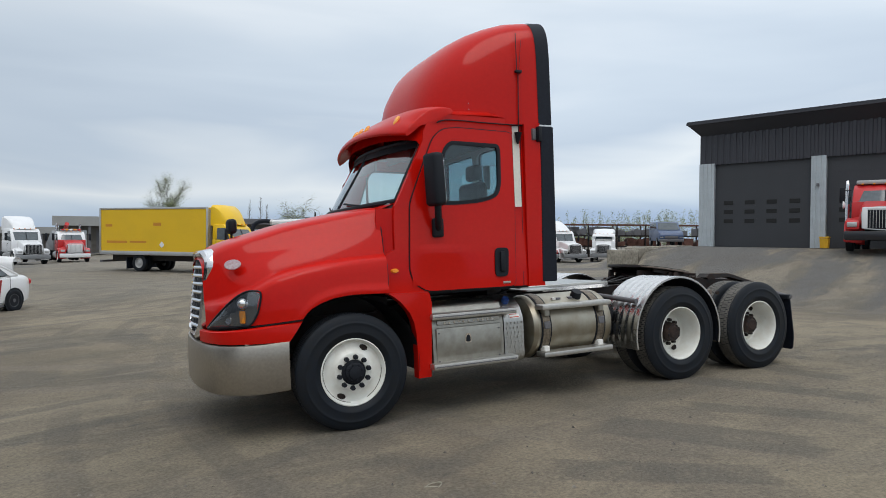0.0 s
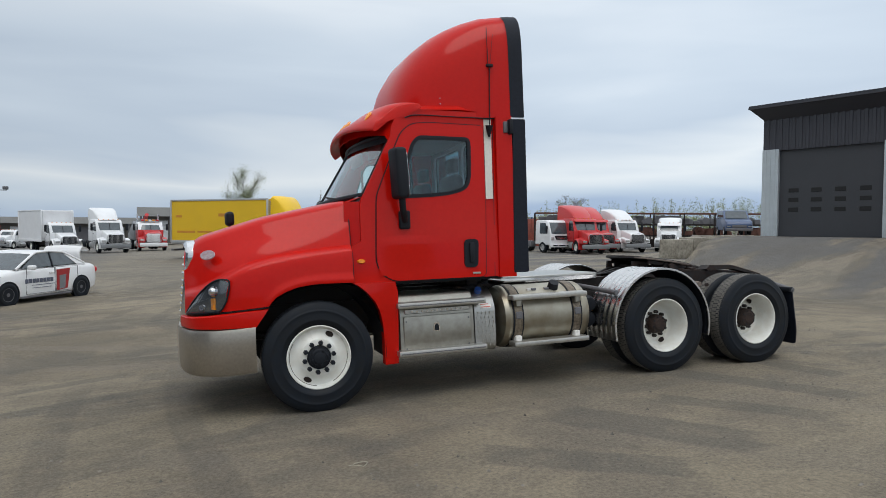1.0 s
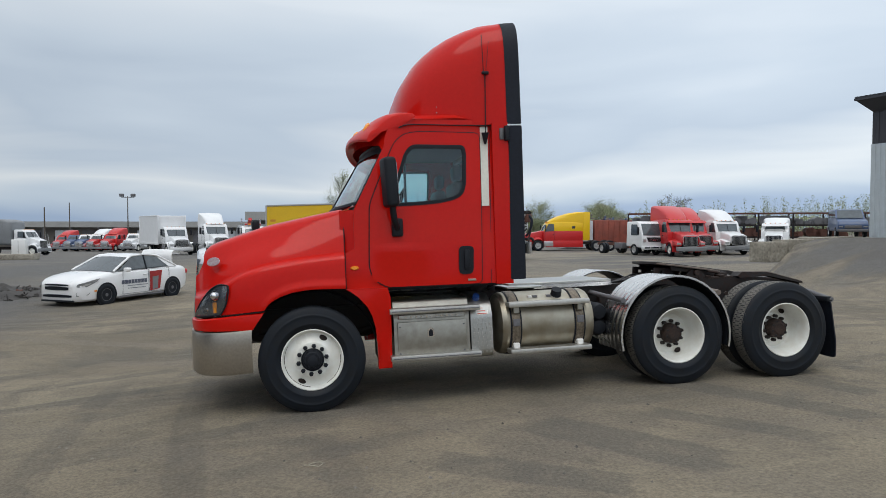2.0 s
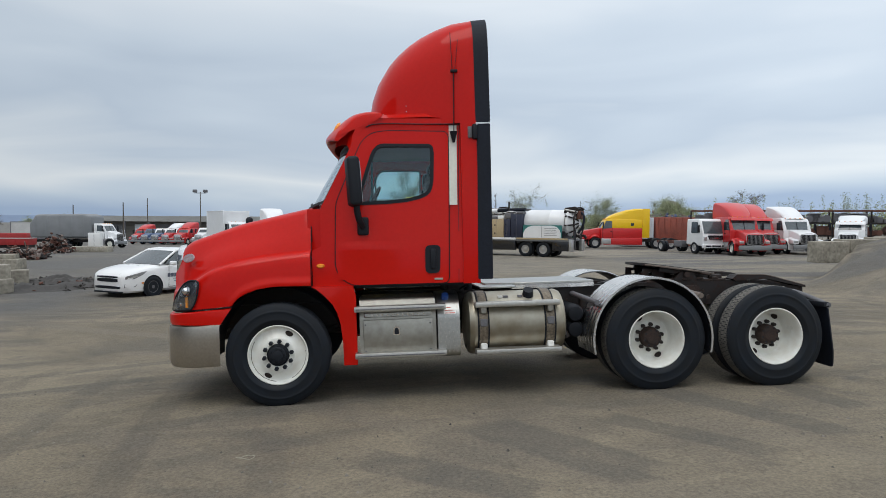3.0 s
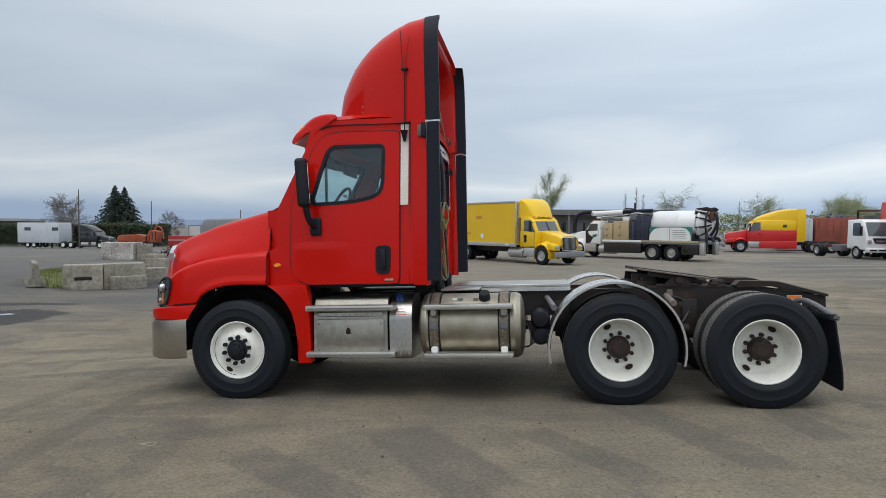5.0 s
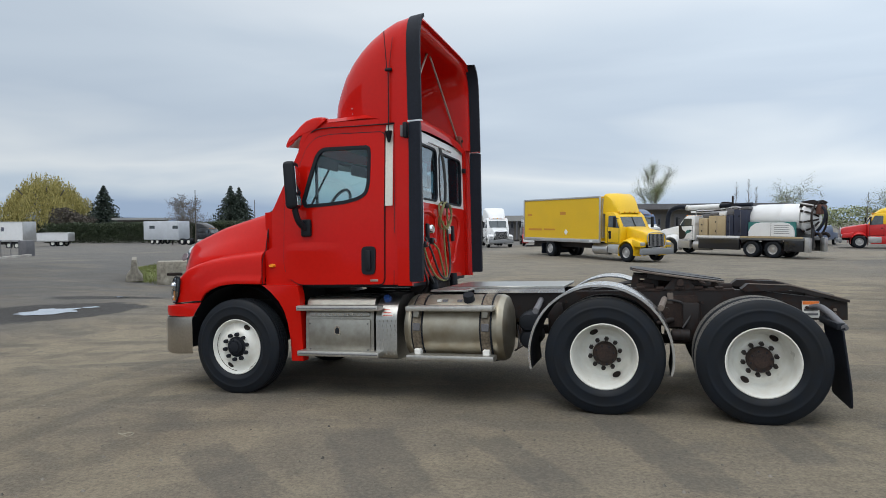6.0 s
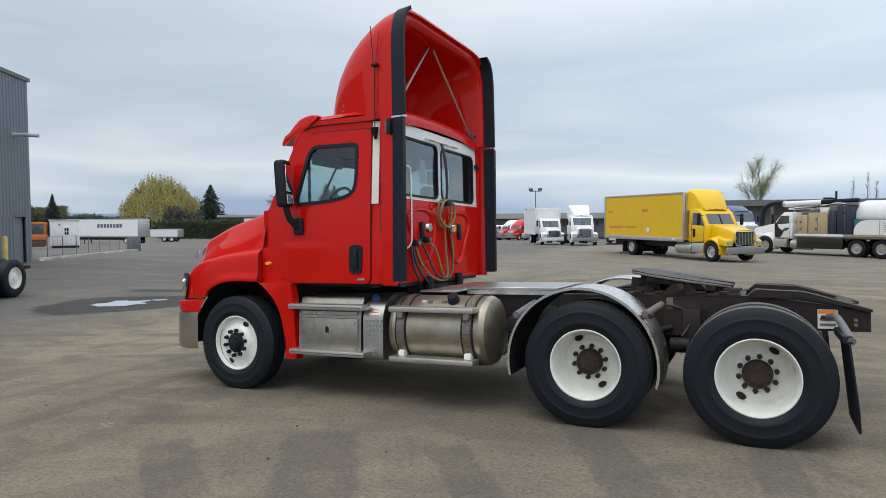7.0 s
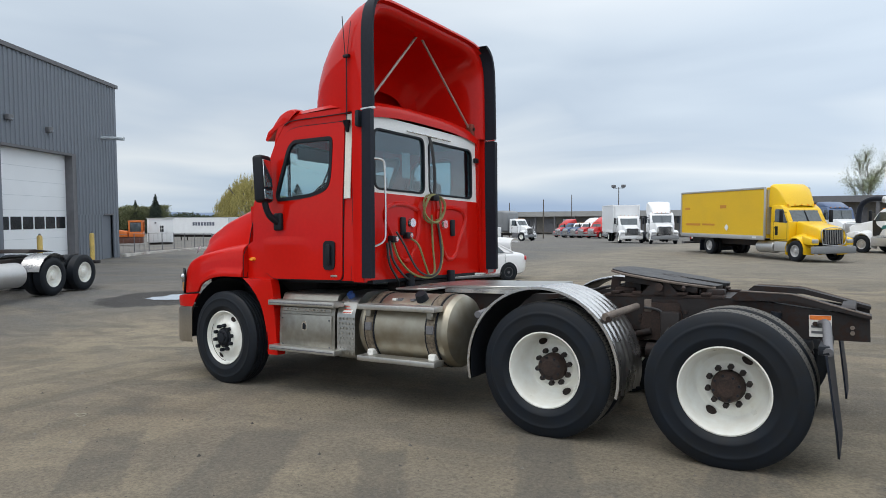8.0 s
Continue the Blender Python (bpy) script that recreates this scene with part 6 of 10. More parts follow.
# grey garage opposite, white door
hd = math.degrees(math.atan2(-0.85, 0.525))
g2 = thing("workshop_building", "tall grey metal-clad workshop with white roller door", "building", frame_at(-27.0, 14.0, -0.14, hd))
# local x runs along the front, local +y is into the yard


def ribbed_in(u0, u1, z0, z1):
    bm = ribbed(u0, u1, z0, z1, 0.28, 0.035, 0.0)
    for v in bm.verts:
        v.co.y = -v.co.y
    return bm


part("front_cladding", ribbed_in(0.0, 24.0, 5.15, 9.0), CLADG, g2, "ribbed grey cladding")
part("front_cladding", ribbed_in(0.0, 3.85, 2.30, 5.15), CLADG, g2)
part("front_cladding", ribbed_in(0.0, 0.62, 0.0, 2.30), CLADG, g2)
part("front_cladding", ribbed_in(1.50, 3.85, 0.0, 2.30), CLADG, g2)
part("front_cladding", ribbed_in(9.0, 24.0, 0.0, 5.15), CLADG, g2)
part("man_door", box(0.66, 1.46, -0.16, -0.09, 0.02, 2.26), CLADG, g2, "grey steel side door")
part("door_frame", box(0.60, 1.52, -0.30, 0.06, 2.28, 2.36), GREYP, g2)
part("side_wall", box(-0.02, 0.0, -14, 0.0, 0, 9.0), CLADG, g2)
part("inner_block", box(0.0, 24.0, -14, -0.42, 0, 8.9), CLADG, g2)
part("reveal", box(3.85, 4.15, -0.42, 0.02, 0, 5.15), GREYP, g2)
part("reveal", box(4.15, 9.0, -0.42, 0.02, 5.05, 5.15), GREYP, g2)
dd = part("garage_door", box(4.15, 9.0, -0.40, -0.34, 0.0, 5.05), DOORW, g2, "white sectional roller door with a row of panes")
for k in range(1, 8):
    part("panel_seam", box(4.15, 9.0, -0.345, -0.336, 0.62 * k - 0.006, 0.62 * k + 0.006), GALV, dd)
for k in range(6):
    part("pane", box(4.28 + 0.78 * k, 4.96 + 0.78 * k, -0.35, -0.326, 1.66, 2.20, 0.02, 1), PANE, dd)
part("roof_edge", box(-0.12, 24.1, -14, 0.10, 8.98, 9.16), GREYP, g2)
for u, z in ((6.0, 5.9), (8.6, 6.05)):
    wl2 = part("wall_lamp", box(u - 0.16, u + 0.16, 0.03, 0.22, z, z + 0.24, 0.04), GREYP, g2, "small wall flood lamp")
    part("lamp_glass", box(u - 0.12, u + 0.12, 0.20, 0.235, z + 0.02, z + 0.10, 0.01), LENS, wl2)
part("pipe_stub", rod((1.55, 0.0, 6.20), (1.55, 1.2, 6.15), 0.09, 12), GALV, g2, "short horizontal vent pipe")


def bollard(u):
    p = g2.matrix_basis @ Vector((u, 1.3, 0))
    b = thing("bollard", "yellow painted steel bollard with worn top", "bollard", pose(p.x, p.y, ground_z(p.x, p.y)), "bollards at the workshop")
    part("bollard_post", lathe([(0.0, 0.0), (0.10, 0.0), (0.10, 1.32), (0.085, 1.37), (0.05, 1.40), (0.0, 1.41)], 18), BOLLY, b).matrix_basis = pose(0, 0, 0, 90)
    part("bollard_cap", rod((0, 0, 1.40), (0, 0, 1.47), 0.06, 12, 0.03), GREYP, b)


bollard(5.0)
bollard(8.8)

# low kerb and rail fence beyond the workshop
fn = thing("rail_fence", "galvanised mesh fence on a pale kerb", "fence", pose(0, 0, 0))
ends = [Vector((-27.8, 14.4, 0)), Vector((-38.0, 28.6, 0))]
kerb = None
for a, b in ((Vector((-26.9, 14.2, 0)), Vector((-37.9, 29.3, 0))),):
    d = (b - a).normalized()
    n = Vector((-d.y, d.x, 0)) * 0.12
    za, zb = ground_z(a.x, a.y), ground_z(b.x, b.y)
    kerb = loft([[(p.x + s.x, p.y + s.y, z + h) for s, h in ((n, -0.1), (n, 0.16), (-n, 0.16), (-n, -0.1))] for p, z in ((a, za), (b, zb))], kerb, close_v=True, cap=True)
tagged(part("kerb", kerb, CONCW), "pale concrete kerb along the yard", "kerb", kind="structure")
for i in range(9):
    p = ends[0].lerp(ends[1], i / 8)
    z = ground_z(p.x, p.y)
    part("fence_post", rod((p.x, p.y, z), (p.x, p.y, z + 1.2), 0.026, 8), GREYP, fn)
    if i < 8:
        q = ends[0].lerp(ends[1], (i + 1) / 8)
        for h in (0.12, 1.18):
            part("fence_rail", rod((p.x, p.y, z + h), (q.x, q.y, ground_z(q.x, q.y) + h), 0.012, 6), GREYP, fn)
        for j in range(1, 3):
            r = p.lerp(q, j / 3)
            part("fence_wire", rod((r.x, r.y, ground_z(r.x, r.y) + 0.1), (r.x, r.y, ground_z(r.x, r.y) + 1.18), 0.004, 4), GREYP, fn)
ps = thing("concrete_post", "dark weathered concrete post at the kerb end", "post", pose(-39.0, 30.0, ground_z(-39.0, 30.0)))
part("post_body", box(-0.38, 0.38, -0.38, 0.38, -0.2, 1.15, 0.05), GREYP, ps)


def surface(x, y):
    k = 1.0 if abs(x) < 40 and abs(y) < 60 else 0.0
    e = 0.05 * noise.noise((x * 0.18, y * 0.18, 3.1)) + 0.012 * noise.noise((x * 0.9, y * 0.9, 7.7))
    near = step01(0.6, 2.5, math.hypot(max(-1 - x, 0, x - 7), max(-1.6 - y, 0, y - 1.8)))
    return ground_z(x, y) + k * e * near


def block(name, label, x, y, heading, lx, ly, h, z=None, material=None, group="concrete blocks", lug=False):
    b = thing(name, label, "concrete block", frame_at(x, y, ground_z(x, y) - 0.02 if z is None else z, heading), group)
    bm = box(-lx / 2, lx / 2, -ly / 2, ly / 2, 0, h, 0.025, 2)
    bmesh.ops.subdivide_edges(bm, edges=[e for e in bm.edges if e.calc_length() > 0.3], cuts=3, use_grid_fill=True)
    for v in bm.verts:
        v.co += 0.009 * noise.noise_vector(v.co * 2.3 + Vector((x, y, 0)))
    part("block_body", bm, material or CONC, b, smooth=50)
    if lug:
        part("lifting_slot", box(-0.28, 0.28, -ly / 2 - 0.012, -ly / 2 + 0.02, h * 0.40, h * 0.53, 0.03), HOLE, b)
    return b


# stacked blocks by the road
block("concrete_block", "weathered concrete block with a lifting slot", -12.52, 13.44, 32, 1.26, 0.75, 0.90, lug=True)
block("concrete_block", "stained concrete block in the stack", -11.49, 14.18, 42, 1.36, 0.75, 0.92)
block("concrete_block", "low concrete block leaning at the front of another", -11.07, 13.84, 42, 1.20, 0.26, 0.48)
block("concrete_block", "small broken concrete block", -11.75, 16.7, 25, 0.70, 0.5, 0.60)
block("concrete_block", "lone weathered block beyond the stack", -15.0, 22.3, -6, 1.15, 0.7, 0.48)
block("concrete_block", "broken piece lying on another block", -15.1, 22.3, 6, 0.85, 0.55, 0.22, ground_z(-15.0, 22.3) + 0.45)
block("concrete_block", "whitewashed concrete block, flaking", -21.6, 29.3, -6, 2.3, 0.9, 1.08, None, CONCW)
block("concrete_block", "brown weathered concrete block behind others", -20.0, 29.2, 4, 0.6, 0.8, 1.0)
# retaining blocks at the ramp's foot
for (x, y), h, l, top in (((18.85, 15.75), 0.84, 1.3, 1.34), ((20.35, 16.1), 0.83, 1.6, 1.42), ((22.0, 16.5), 0.83, 1.6, 1.50), ((23.6, 16.95), 0.82, 1.5, 1.53)):
    block("concrete_block", "pale concrete retaining block at the ramp", x, y, 12, l, 0.8, h, top - h)
jb = thing("road_barrier", "leaning concrete road barrier, stained", "barrier", frame_at(-14.6, 13.6, ground_z(-14.6, 13.6), 131.5))
prof = [(-0.30, 0), (0.30, 0), (0.30, 0.10), (0.13, 0.34), (0.08, 0.82), (-0.08, 0.82), (-0.13, 0.34), (-0.30, 0.10)]
part("barrier_body", loft([[(x, y, z) for y, z in prof] for x in (-1.2, -0.4, 0.4, 1.2)], close_v=True, cap=True), CONC, jb)
wb = thing("white_box_unit", "white cabinet on a concrete slab", "cabinet", frame_at(-21.2, 46.5, ground_z(-21.2, 46.5), 5))
part("cabinet_body", box(-0.45, 0.45, -0.4, 0.4, 0.45, 1.55, 0.03), WHITE, wb)
part("cabinet_seam", box(-0.01, 0.01, -0.405, -0.39, 0.5, 1.45), GREYP, wb)
part("slab", box(-1.9, 1.1, -0.8, 0.8, 0, 0.45, 0.04), CONC, wb)


# heaps of scrap axles and pipes
def scrap_heap(name, label, x, y, sx, sy, h, n, seed, mats, fine=0.75):
    rnd = random.Random(seed)
    t = thing(name, label, "scrap heap", pose(x, y, ground_z(x, y)))
    for i in range(n):
        u, v = rnd.uniform(-1, 1), rnd.uniform(-1, 1)
        top = max(0.05, h * (1 - 0.8 * max(abs(u), abs(v)) ** 1.5))
        p = Vector((u * sx, v * sy, rnd.uniform(0.05, top)))
        d = Vector((rnd.uniform(-1, 1), rnd.uniform(-1, 1), rnd.uniform(-0.4, 0.5))).normalized()
        k = rnd.random()
        if k < 0.55:
            bm = rod(p - d * rnd.uniform(0.12, 0.42) * fine, p + d * rnd.uniform(0.12, 0.42) * fine, rnd.uniform(0.03, 0.065) * fine, 6)
        elif k < 0.85:
            bm = rod(p, p + d * 0.12, rnd.uniform(0.10, 0.20) * fine, 10)
        else:
            q = rnd.uniform(0.07, 0.18) * fine
            bm = box(p.x - q, p.x + q, p.y - q, p.y + q, p.z - q * 0.5, p.z + q * 0.5)
        part("scrap_piece", bm, mats[i % len(mats)], t)
    return t


SCRAPR = mat("rusty_scrap", (0.13, 0.060, 0.045), 0.85, 0.2, 0.4, 5, 40, 0.05)
SCRAPP = mat("pale_scrap", (0.22, 0.175, 0.155), 0.8, 0.1, 0.3, 5, 40, 0.05)
scrap_heap("scrap_heap", "heap of rusty truck axles and brake drums", -18.9, 31.0, 1.2, 0.7, 0.85, 200, 3, (SCRAPR, FRAME, SCRAPP))
scrap_heap("scrap_heap", "taller heap of rusty red scrap parts", -22.7, 43.2, 1.1, 0.9, 1.6, 220, 5, (SCRAPR, SCRAPR, FRAME, SCRAPP))
MOUND = mat("dark_rubble_soil", (0.048, 0.044, 0.041), 0.95, 0, 0.4, 3, 14, 0.15)
rows = []
for i in range(17):
    row = []
    for j in range(25):
        f, a = i / 16, 2 * math.pi * j / 24
        x, y = -10.6 + 2.4 * f * math.cos(a) * (1 + 0.2 * noise.noise((3 * math.cos(a), 3 * math.sin(a), 5.0))), 16.9 + 3.2 * f * math.sin(a)
        row.append((x, y, surface(x, y) - 0.03 + max(0, 1 - f * f) * (0.22 + 0.30 * noise.noise((x * 1.3, y * 1.3, 1.0)) + 0.12 * noise.noise((x * 4, y * 4, 2.0)))))
    rows.append(row)
tagged(part("soil_mound", loft(rows), MOUND, smooth=25), "low dark mound of dug-up soil", "mound", kind="structure")
scrap_heap("rubble_heap", "low mound of dark broken rubble", -10.6, 16.9, 1.9, 2.4, 0.26, 220, 9, (MOUND, MOUND, MOUND, SCRAPR), 0.36)

# rack yard behind the ramp
rk = thing("scrap_rack", "long steel racks loaded with dark truck parts", "rack", frame_at(42.5, 44.5, 0.0, -27))
for i in range(10):
    x = -13 + 26 * i / 9
    for y in (-0.8, 0.8):
        part("rack_post", box(x - 0.06, x + 0.06, y - 0.06, y + 0.06, 0, 3.3), FRAME, rk)
for z in (1.1, 2.2, 3.3):
    for y in (-0.8, 0.8):
        part("rack_beam", box(-13, 13, y - 0.05, y + 0.05, z - 0.07, z + 0.07), SCRAPR if z > 3 else FRAME, rk)
rnd = random.Random(11)
for lvl in (0.0, 1.17, 2.27):
    bm = None
    for k in range(70):
        x, r = rnd.uniform(-12.6, 12.6), rnd.uniform(0.15, 0.45)
        if rnd.random() < 0.5:
            bm = rod((x, -0.7, lvl + r), (x, 0.6, lvl + r), r, 10, None, bm)
        else:
            bm = box(x - r, x + r, -0.6, 0.6, lvl, lvl + r * 1.8, 0.03, 1, bm)
    tagged(part("rack_load", bm, (FRAME, SCRAPR, GREYP)[int(lvl)], rk), kind="stuff")


# long low depot behind the parked trucks
def low_building(name, label, x, y, heading, length, depth, h, z=-0.3, band=0.8, bays=0, roof=None):
    b = thing(name, label, "building", frame_at(x, y, z, heading))
    part("wall", box(-length / 2, length / 2, 0, depth, 0, h), BRICKG, b)
    part("roof_band", box(-length / 2 - 0.5, length / 2 + 0.5, -1.6, depth, h - band, h), roof or ROOFW, b)
    for k in range(bays):
        x0 = -length / 2 + length * (k + 0.5) / bays
        part("dock_door", box(x0 - 1.4, x0 + 1.4, -0.06, 0.05, 0.3, h - band - 0.6), GREYP if k % 3 else DOORW, b)
        part("dock_column", box(x0 - length / bays / 2 - 0.15, x0 - length / bays / 2 + 0.15, -1.5, -1.2, 0, h - band), GREYP, b)
    return b


low_building("loading_depot", "long low concrete depot with a flat canopy", -33, 126, -16, 66, 14, 4.9, -1.8, 1.1, 12)
low_building("office_block", "low grey office block with flat roof", -2.5, 96, -8, 12, 10, 5.0, -0.6, 1.3, 3)
low_building("dark_shed", "dark brown low shed with flat roof", 11.0, 80, 4, 22, 12, 4.4, -0.3, 0.7, 5, GREYP)
low_building("flat_building", "flat building with a pale roof band behind the hedge", -96.6, 106.1, 22, 8, 8, 5.0, -2.0, 0.5, 0)


def light_pole(x, y, h, label, heads=2, r=0.12):
    z = ground_z(x, y)
    p = thing("light_pole", label, "lamp post", pose(x, y, z))
    part("pole", rod((0, 0, 0), (0, 0, h), r, 10, r * 0.6), WOODP, p)
    if heads:
        part("cross_arm", box(-1.1, 1.1, -0.05, 0.05, h - 0.25, h - 0.13), GREYP, p)
        for s in (-1, 1):
            part("flood_lamp", box(s * 0.95 - 0.38, s * 0.95 + 0.38, -0.45, 0.15, h - 0.1, h + 0.45, 0.1, 2), GREYP, p)


light_pole(-31.4, 117.8, 9.6, "wooden pole with twin flood lamps")
light_pole(-32.3, 50.0, 4.9, "thin dark utility pole", 0, 0.055)
light_pole(-48.5, 105.0, 6.6, "plain wooden utility pole", 0)
light_pole(-34.8, 89.3, 6.2, "plain wooden utility pole behind the yard", 0)
light_pole(-41.3, 118.8, 8.4, "plain wooden pole before the depot", 0)
light_pole(-61.0, 78.5, 8.6, "pale pole beside the hedge", 0, 0.09)


# puddles lie in shallow dips
WATER = mat("puddle_water", (0.80, 0.81, 0.82), 0.02, 0.92, 0.03, 2, 20, 0.0)


def puddle(name, x, y, rx, ry, turn, material, lift, label, wob=0.35, seed=0):
    """A flat blot laid on the ground sheet."""
    ring = []
    for k in range(72):
        a = 2 * math.pi * k / 72
        r = 1 + wob * noise.noise((1.7 * math.cos(a) + seed, 1.7 * math.sin(a), 0.3)) + 0.45 * wob * noise.noise((4.6 * math.cos(a) + seed, 4.6 * math.sin(a), 7.3))
        ring.append((r * rx * math.cos(a), r * ry * math.sin(a)))
    c, s = math.cos(radians(turn)), math.sin(radians(turn))
    rows = []
    for f in (0.0, 0.35, 0.7, 1.0):
        row = []
        for u, v in ring:
            X, Y = x + f * (c * u - s * v), y + f * (s * u + c * v)
            row.append((X, Y, surface(X, Y) + lift))
        rows.append(row)
    ob = part(name, loft(rows, close_v=True), material)
    tagged(ob, label, name, kind="structure")
    return ob


puddle("puddle", -9.08, 4.66, 0.58, 0.40, 58, WATER, 0.012, "shallow rain puddle mirroring the sky", 0.6, 4)
puddle("puddle", -8.70, 5.56, 0.25, 0.13, 40, WATER, 0.012, "narrow end of the rain puddle", 0.7, 6)
puddle("puddle", -9.78, 7.86, 0.26, 0.13, 42, WATER, 0.018, "thin strip of standing water", 0.7, 12)
GRASS = mat("spring_grass", (0.13, 0.17, 0.04), 0.9, 0, 0.3, 3, 40, 0.05, tint=(0.14, 0.12, 0.05))
puddle("grass_ground", -15.6, 16.6, 4.5, 1.25, 127, GRASS, 0.006, "thin green turf on the dirt", 0.6, 3)
bm = bmesh.new()
rnd = random.Random(4)
for _ in range(5000):
    a, r = rnd.uniform(0, 6.28), math.sqrt(rnd.random())
    u, v = 4.6 * r * math.cos(a), 1.25 * r * math.sin(a)
    x, y = -15.6 - 0.60 * u + 0.8 * v, 16.6 + 0.8 * u + 0.6 * v
    z, t = surface(x, y), rnd.uniform(0, 6.28)
    h, w = rnd.uniform(0.04, 0.11), 0.012
    bm.faces.new([bm.verts.new((x - w * math.cos(t), y - w * math.sin(t), z - 0.01)), bm.verts.new((x + w * math.cos(t), y + w * math.sin(t), z - 0.01)), bm.verts.new((x + rnd.uniform(-0.05, 0.05), y + rnd.uniform(-0.05, 0.05), z + h))])
tagged(part("grass_patch", bm, GRASS), "sparse green grass behind the blocks", "grass", kind="stuff")
RINGM = mat("weathered_strap", (0.36, 0.33, 0.26), 0.7, 0, 0.2, 9, 60, 0.0)
# a bent wire ring left on the ground
wr = [(-0.03 + 0.065 * math.cos(a) + 0.012 * math.sin(3 * a), -2.80 + 0.032 * math.sin(a), surface(-0.03, -2.80) + 0.010 + 0.008 * math.sin(2 * a)) for a in [2 * math.pi * k / 14 for k in range(15)]]
tagged(part("wire_ring", tube(wr, 0.0035, 5), RINGM), "thin pale strap ring lying on the gravel", "scrap")

# loose pebbles pressed into the gravel
rnd = random.Random(14)
bm = bmesh.new()
for _ in range(2600):
    x, y = rnd.uniform(-6, 12), rnd.uniform(-6.2, 0.2)
    if noise.noise((x * 0.7, y * 0.7, 9.0)) < -0.05 and rnd.random() < 0.75:
        continue
    if abs(x - 3) < 5 and y > -1.5:
        continue
    r = 0.005 + 0.016 * rnd.random() ** 4
    z = surface(x, y) + r * 0.25
    a = rnd.uniform(0, 6.28)
    top = bm.verts.new((x + rnd.uniform(-0.3, 0.3) * r, y, z + r * 0.7))
    ring = [bm.verts.new((x + r * rnd.uniform(0.7, 1.3) * math.cos(a + 1.257 * k), y + r * rnd.uniform(0.7, 1.3) * math.sin(a + 1.257 * k), z - r * 0.4)) for k in range(5)]
    for k in range(5):
        bm.faces.new([ring[k], ring[(k + 1) % 5], top])
PEB = mat("loose_pebbles", (0.24, 0.215, 0.18), 0.9, 0, 0.4, 3.0, 20, 0.0, tint=(0.055, 0.05, 0.046))
bt2 = bmesh.new()
for row, (yy, x0, x1, sl) in enumerate(((-2.20, -2.4, 2.6, -0.02), (-3.05, 0.5, 6.5, 0.06), (-2.86, 5.2, 10.5, -0.10))):
    for i in range(int((x1 - x0) / 0.062)):
        for j in range(4):
            if rnd.random() < 0.35 or noise.noise((x0 + 0.062 * i, yy, 4.0)) < 0.05:
                continue
            x = x0 + 0.062 * i + 0.012 * (j % 2) + rnd.uniform(-0.006, 0.006)
            y = yy + sl * (x - x0) + (j - 1.5) * 0.068 + 0.02 * noise.noise((x, yy, 1.0))
            z, hx, hy, k = surface(x, y), 0.017, 0.026, 0.012 if j in (1, 2) else -0.012
            lo = [bt2.verts.new((x + a * hx + b * k, y + b * hy, z - 0.004)) for a, b in ((-1, -1), (1, -1), (1, 1), (-1, 1))]
            hi = [bt2.verts.new((x + a * hx * 0.5 + b * k * 0.8, y + b * hy * 0.75, z + 0.0022)) for a, b in ((-1, -1), (1, -1), (1, 1), (-1, 1))]
            bt2.faces.new(hi)
            for q in range(4):
                bt2.faces.new((lo[q], lo[(q + 1) % 4], hi[(q + 1) % 4], hi[q]))
tagged(part("tyre_prints", bt2, GROUND, smooth=60), "faint tyre tread prints pressed into the soil", "tyre prints", kind="stuff")
tagged(part("pebbles", bm, PEB, smooth=60), "small loose pebbles on the packed gravel", "pebbles", kind="stuff")


# ---- parked vehicles: x forward from the front axle, y to the left, z up ----
PWHITE = mat("fleet_white", (0.76, 0.77, 0.78), 0.4, 0, 0.06, 1.5, 30, 0.0, 0.2)
PYEL = mat("fleet_yellow", (0.80, 0.50, 0.005), 0.4, 0, 0.06, 1.0, 20, 0.0, 0.15)
PYELB = mat("faded_yellow_panel", (0.72, 0.45, 0.008), 0.5, 0, 0.07, 0.7, 12, 0.0)
PRED = mat("fleet_red", (0.52, 0.018, 0.02), 0.35, 0, 0.06, 1.2, 30, 0.0, 0.2)
PBLUE = mat("fleet_blue", (0.06, 0.10, 0.20), 0.4, 0, 0.1, 1.2, 30, 0.0, 0.2)
PBLACK = mat("fleet_black", (0.015, 0.016, 0.02), 0.3, 0, 0.2, 1.2, 30, 0.0, 0.3)
PGREY = mat("fleet_grey", (0.20, 0.21, 0.22), 0.5, 0, 0.15, 1.2, 30, 0.0)
PORANGE = mat("machine_orange", (0.58, 0.14, 0.02), 0.5, 0, 0.1, 1.2, 30, 0.0)
PTAN = mat("tan_cabinet", (0.42, 0.33, 0.20), 0.6, 0, 0.12, 1.2, 30, 0.0)
PGREEN = mat("teal_stripe", (0.03, 0.16, 0.15), 0.5, 0, 0.1, 1.2, 30, 0.0)
SILVER = mat("silver_trim", (0.50, 0.50, 0.50), 0.4, 0.7, 0.1, 2, 30, 0.0)
BAR_R = mat("faint_red_bars", (0.55, 0.22, 0.02), 0.5, 0, 0.1, 2, 30, 0.0)
BAR_G = mat("slate_bars", (0.10, 0.11, 0.15), 0.5, 0, 0.1, 2, 30, 0.0)
VGLASS = mat("vehicle_glass", (0.055, 0.070, 0.080), 0.06, 0, 0.25, 1.5, 6, 0.0)
VGLASS.node_tree.nodes["Principled BSDF"].inputs["Specular IOR Level"].default_value = 0.9


def vehicle(name, label, category, x, y, heading, group="", dz=0.0):
    return thing(name, label, category, frame_at(x, y, ground_z(x, y) + dz, heading), group)


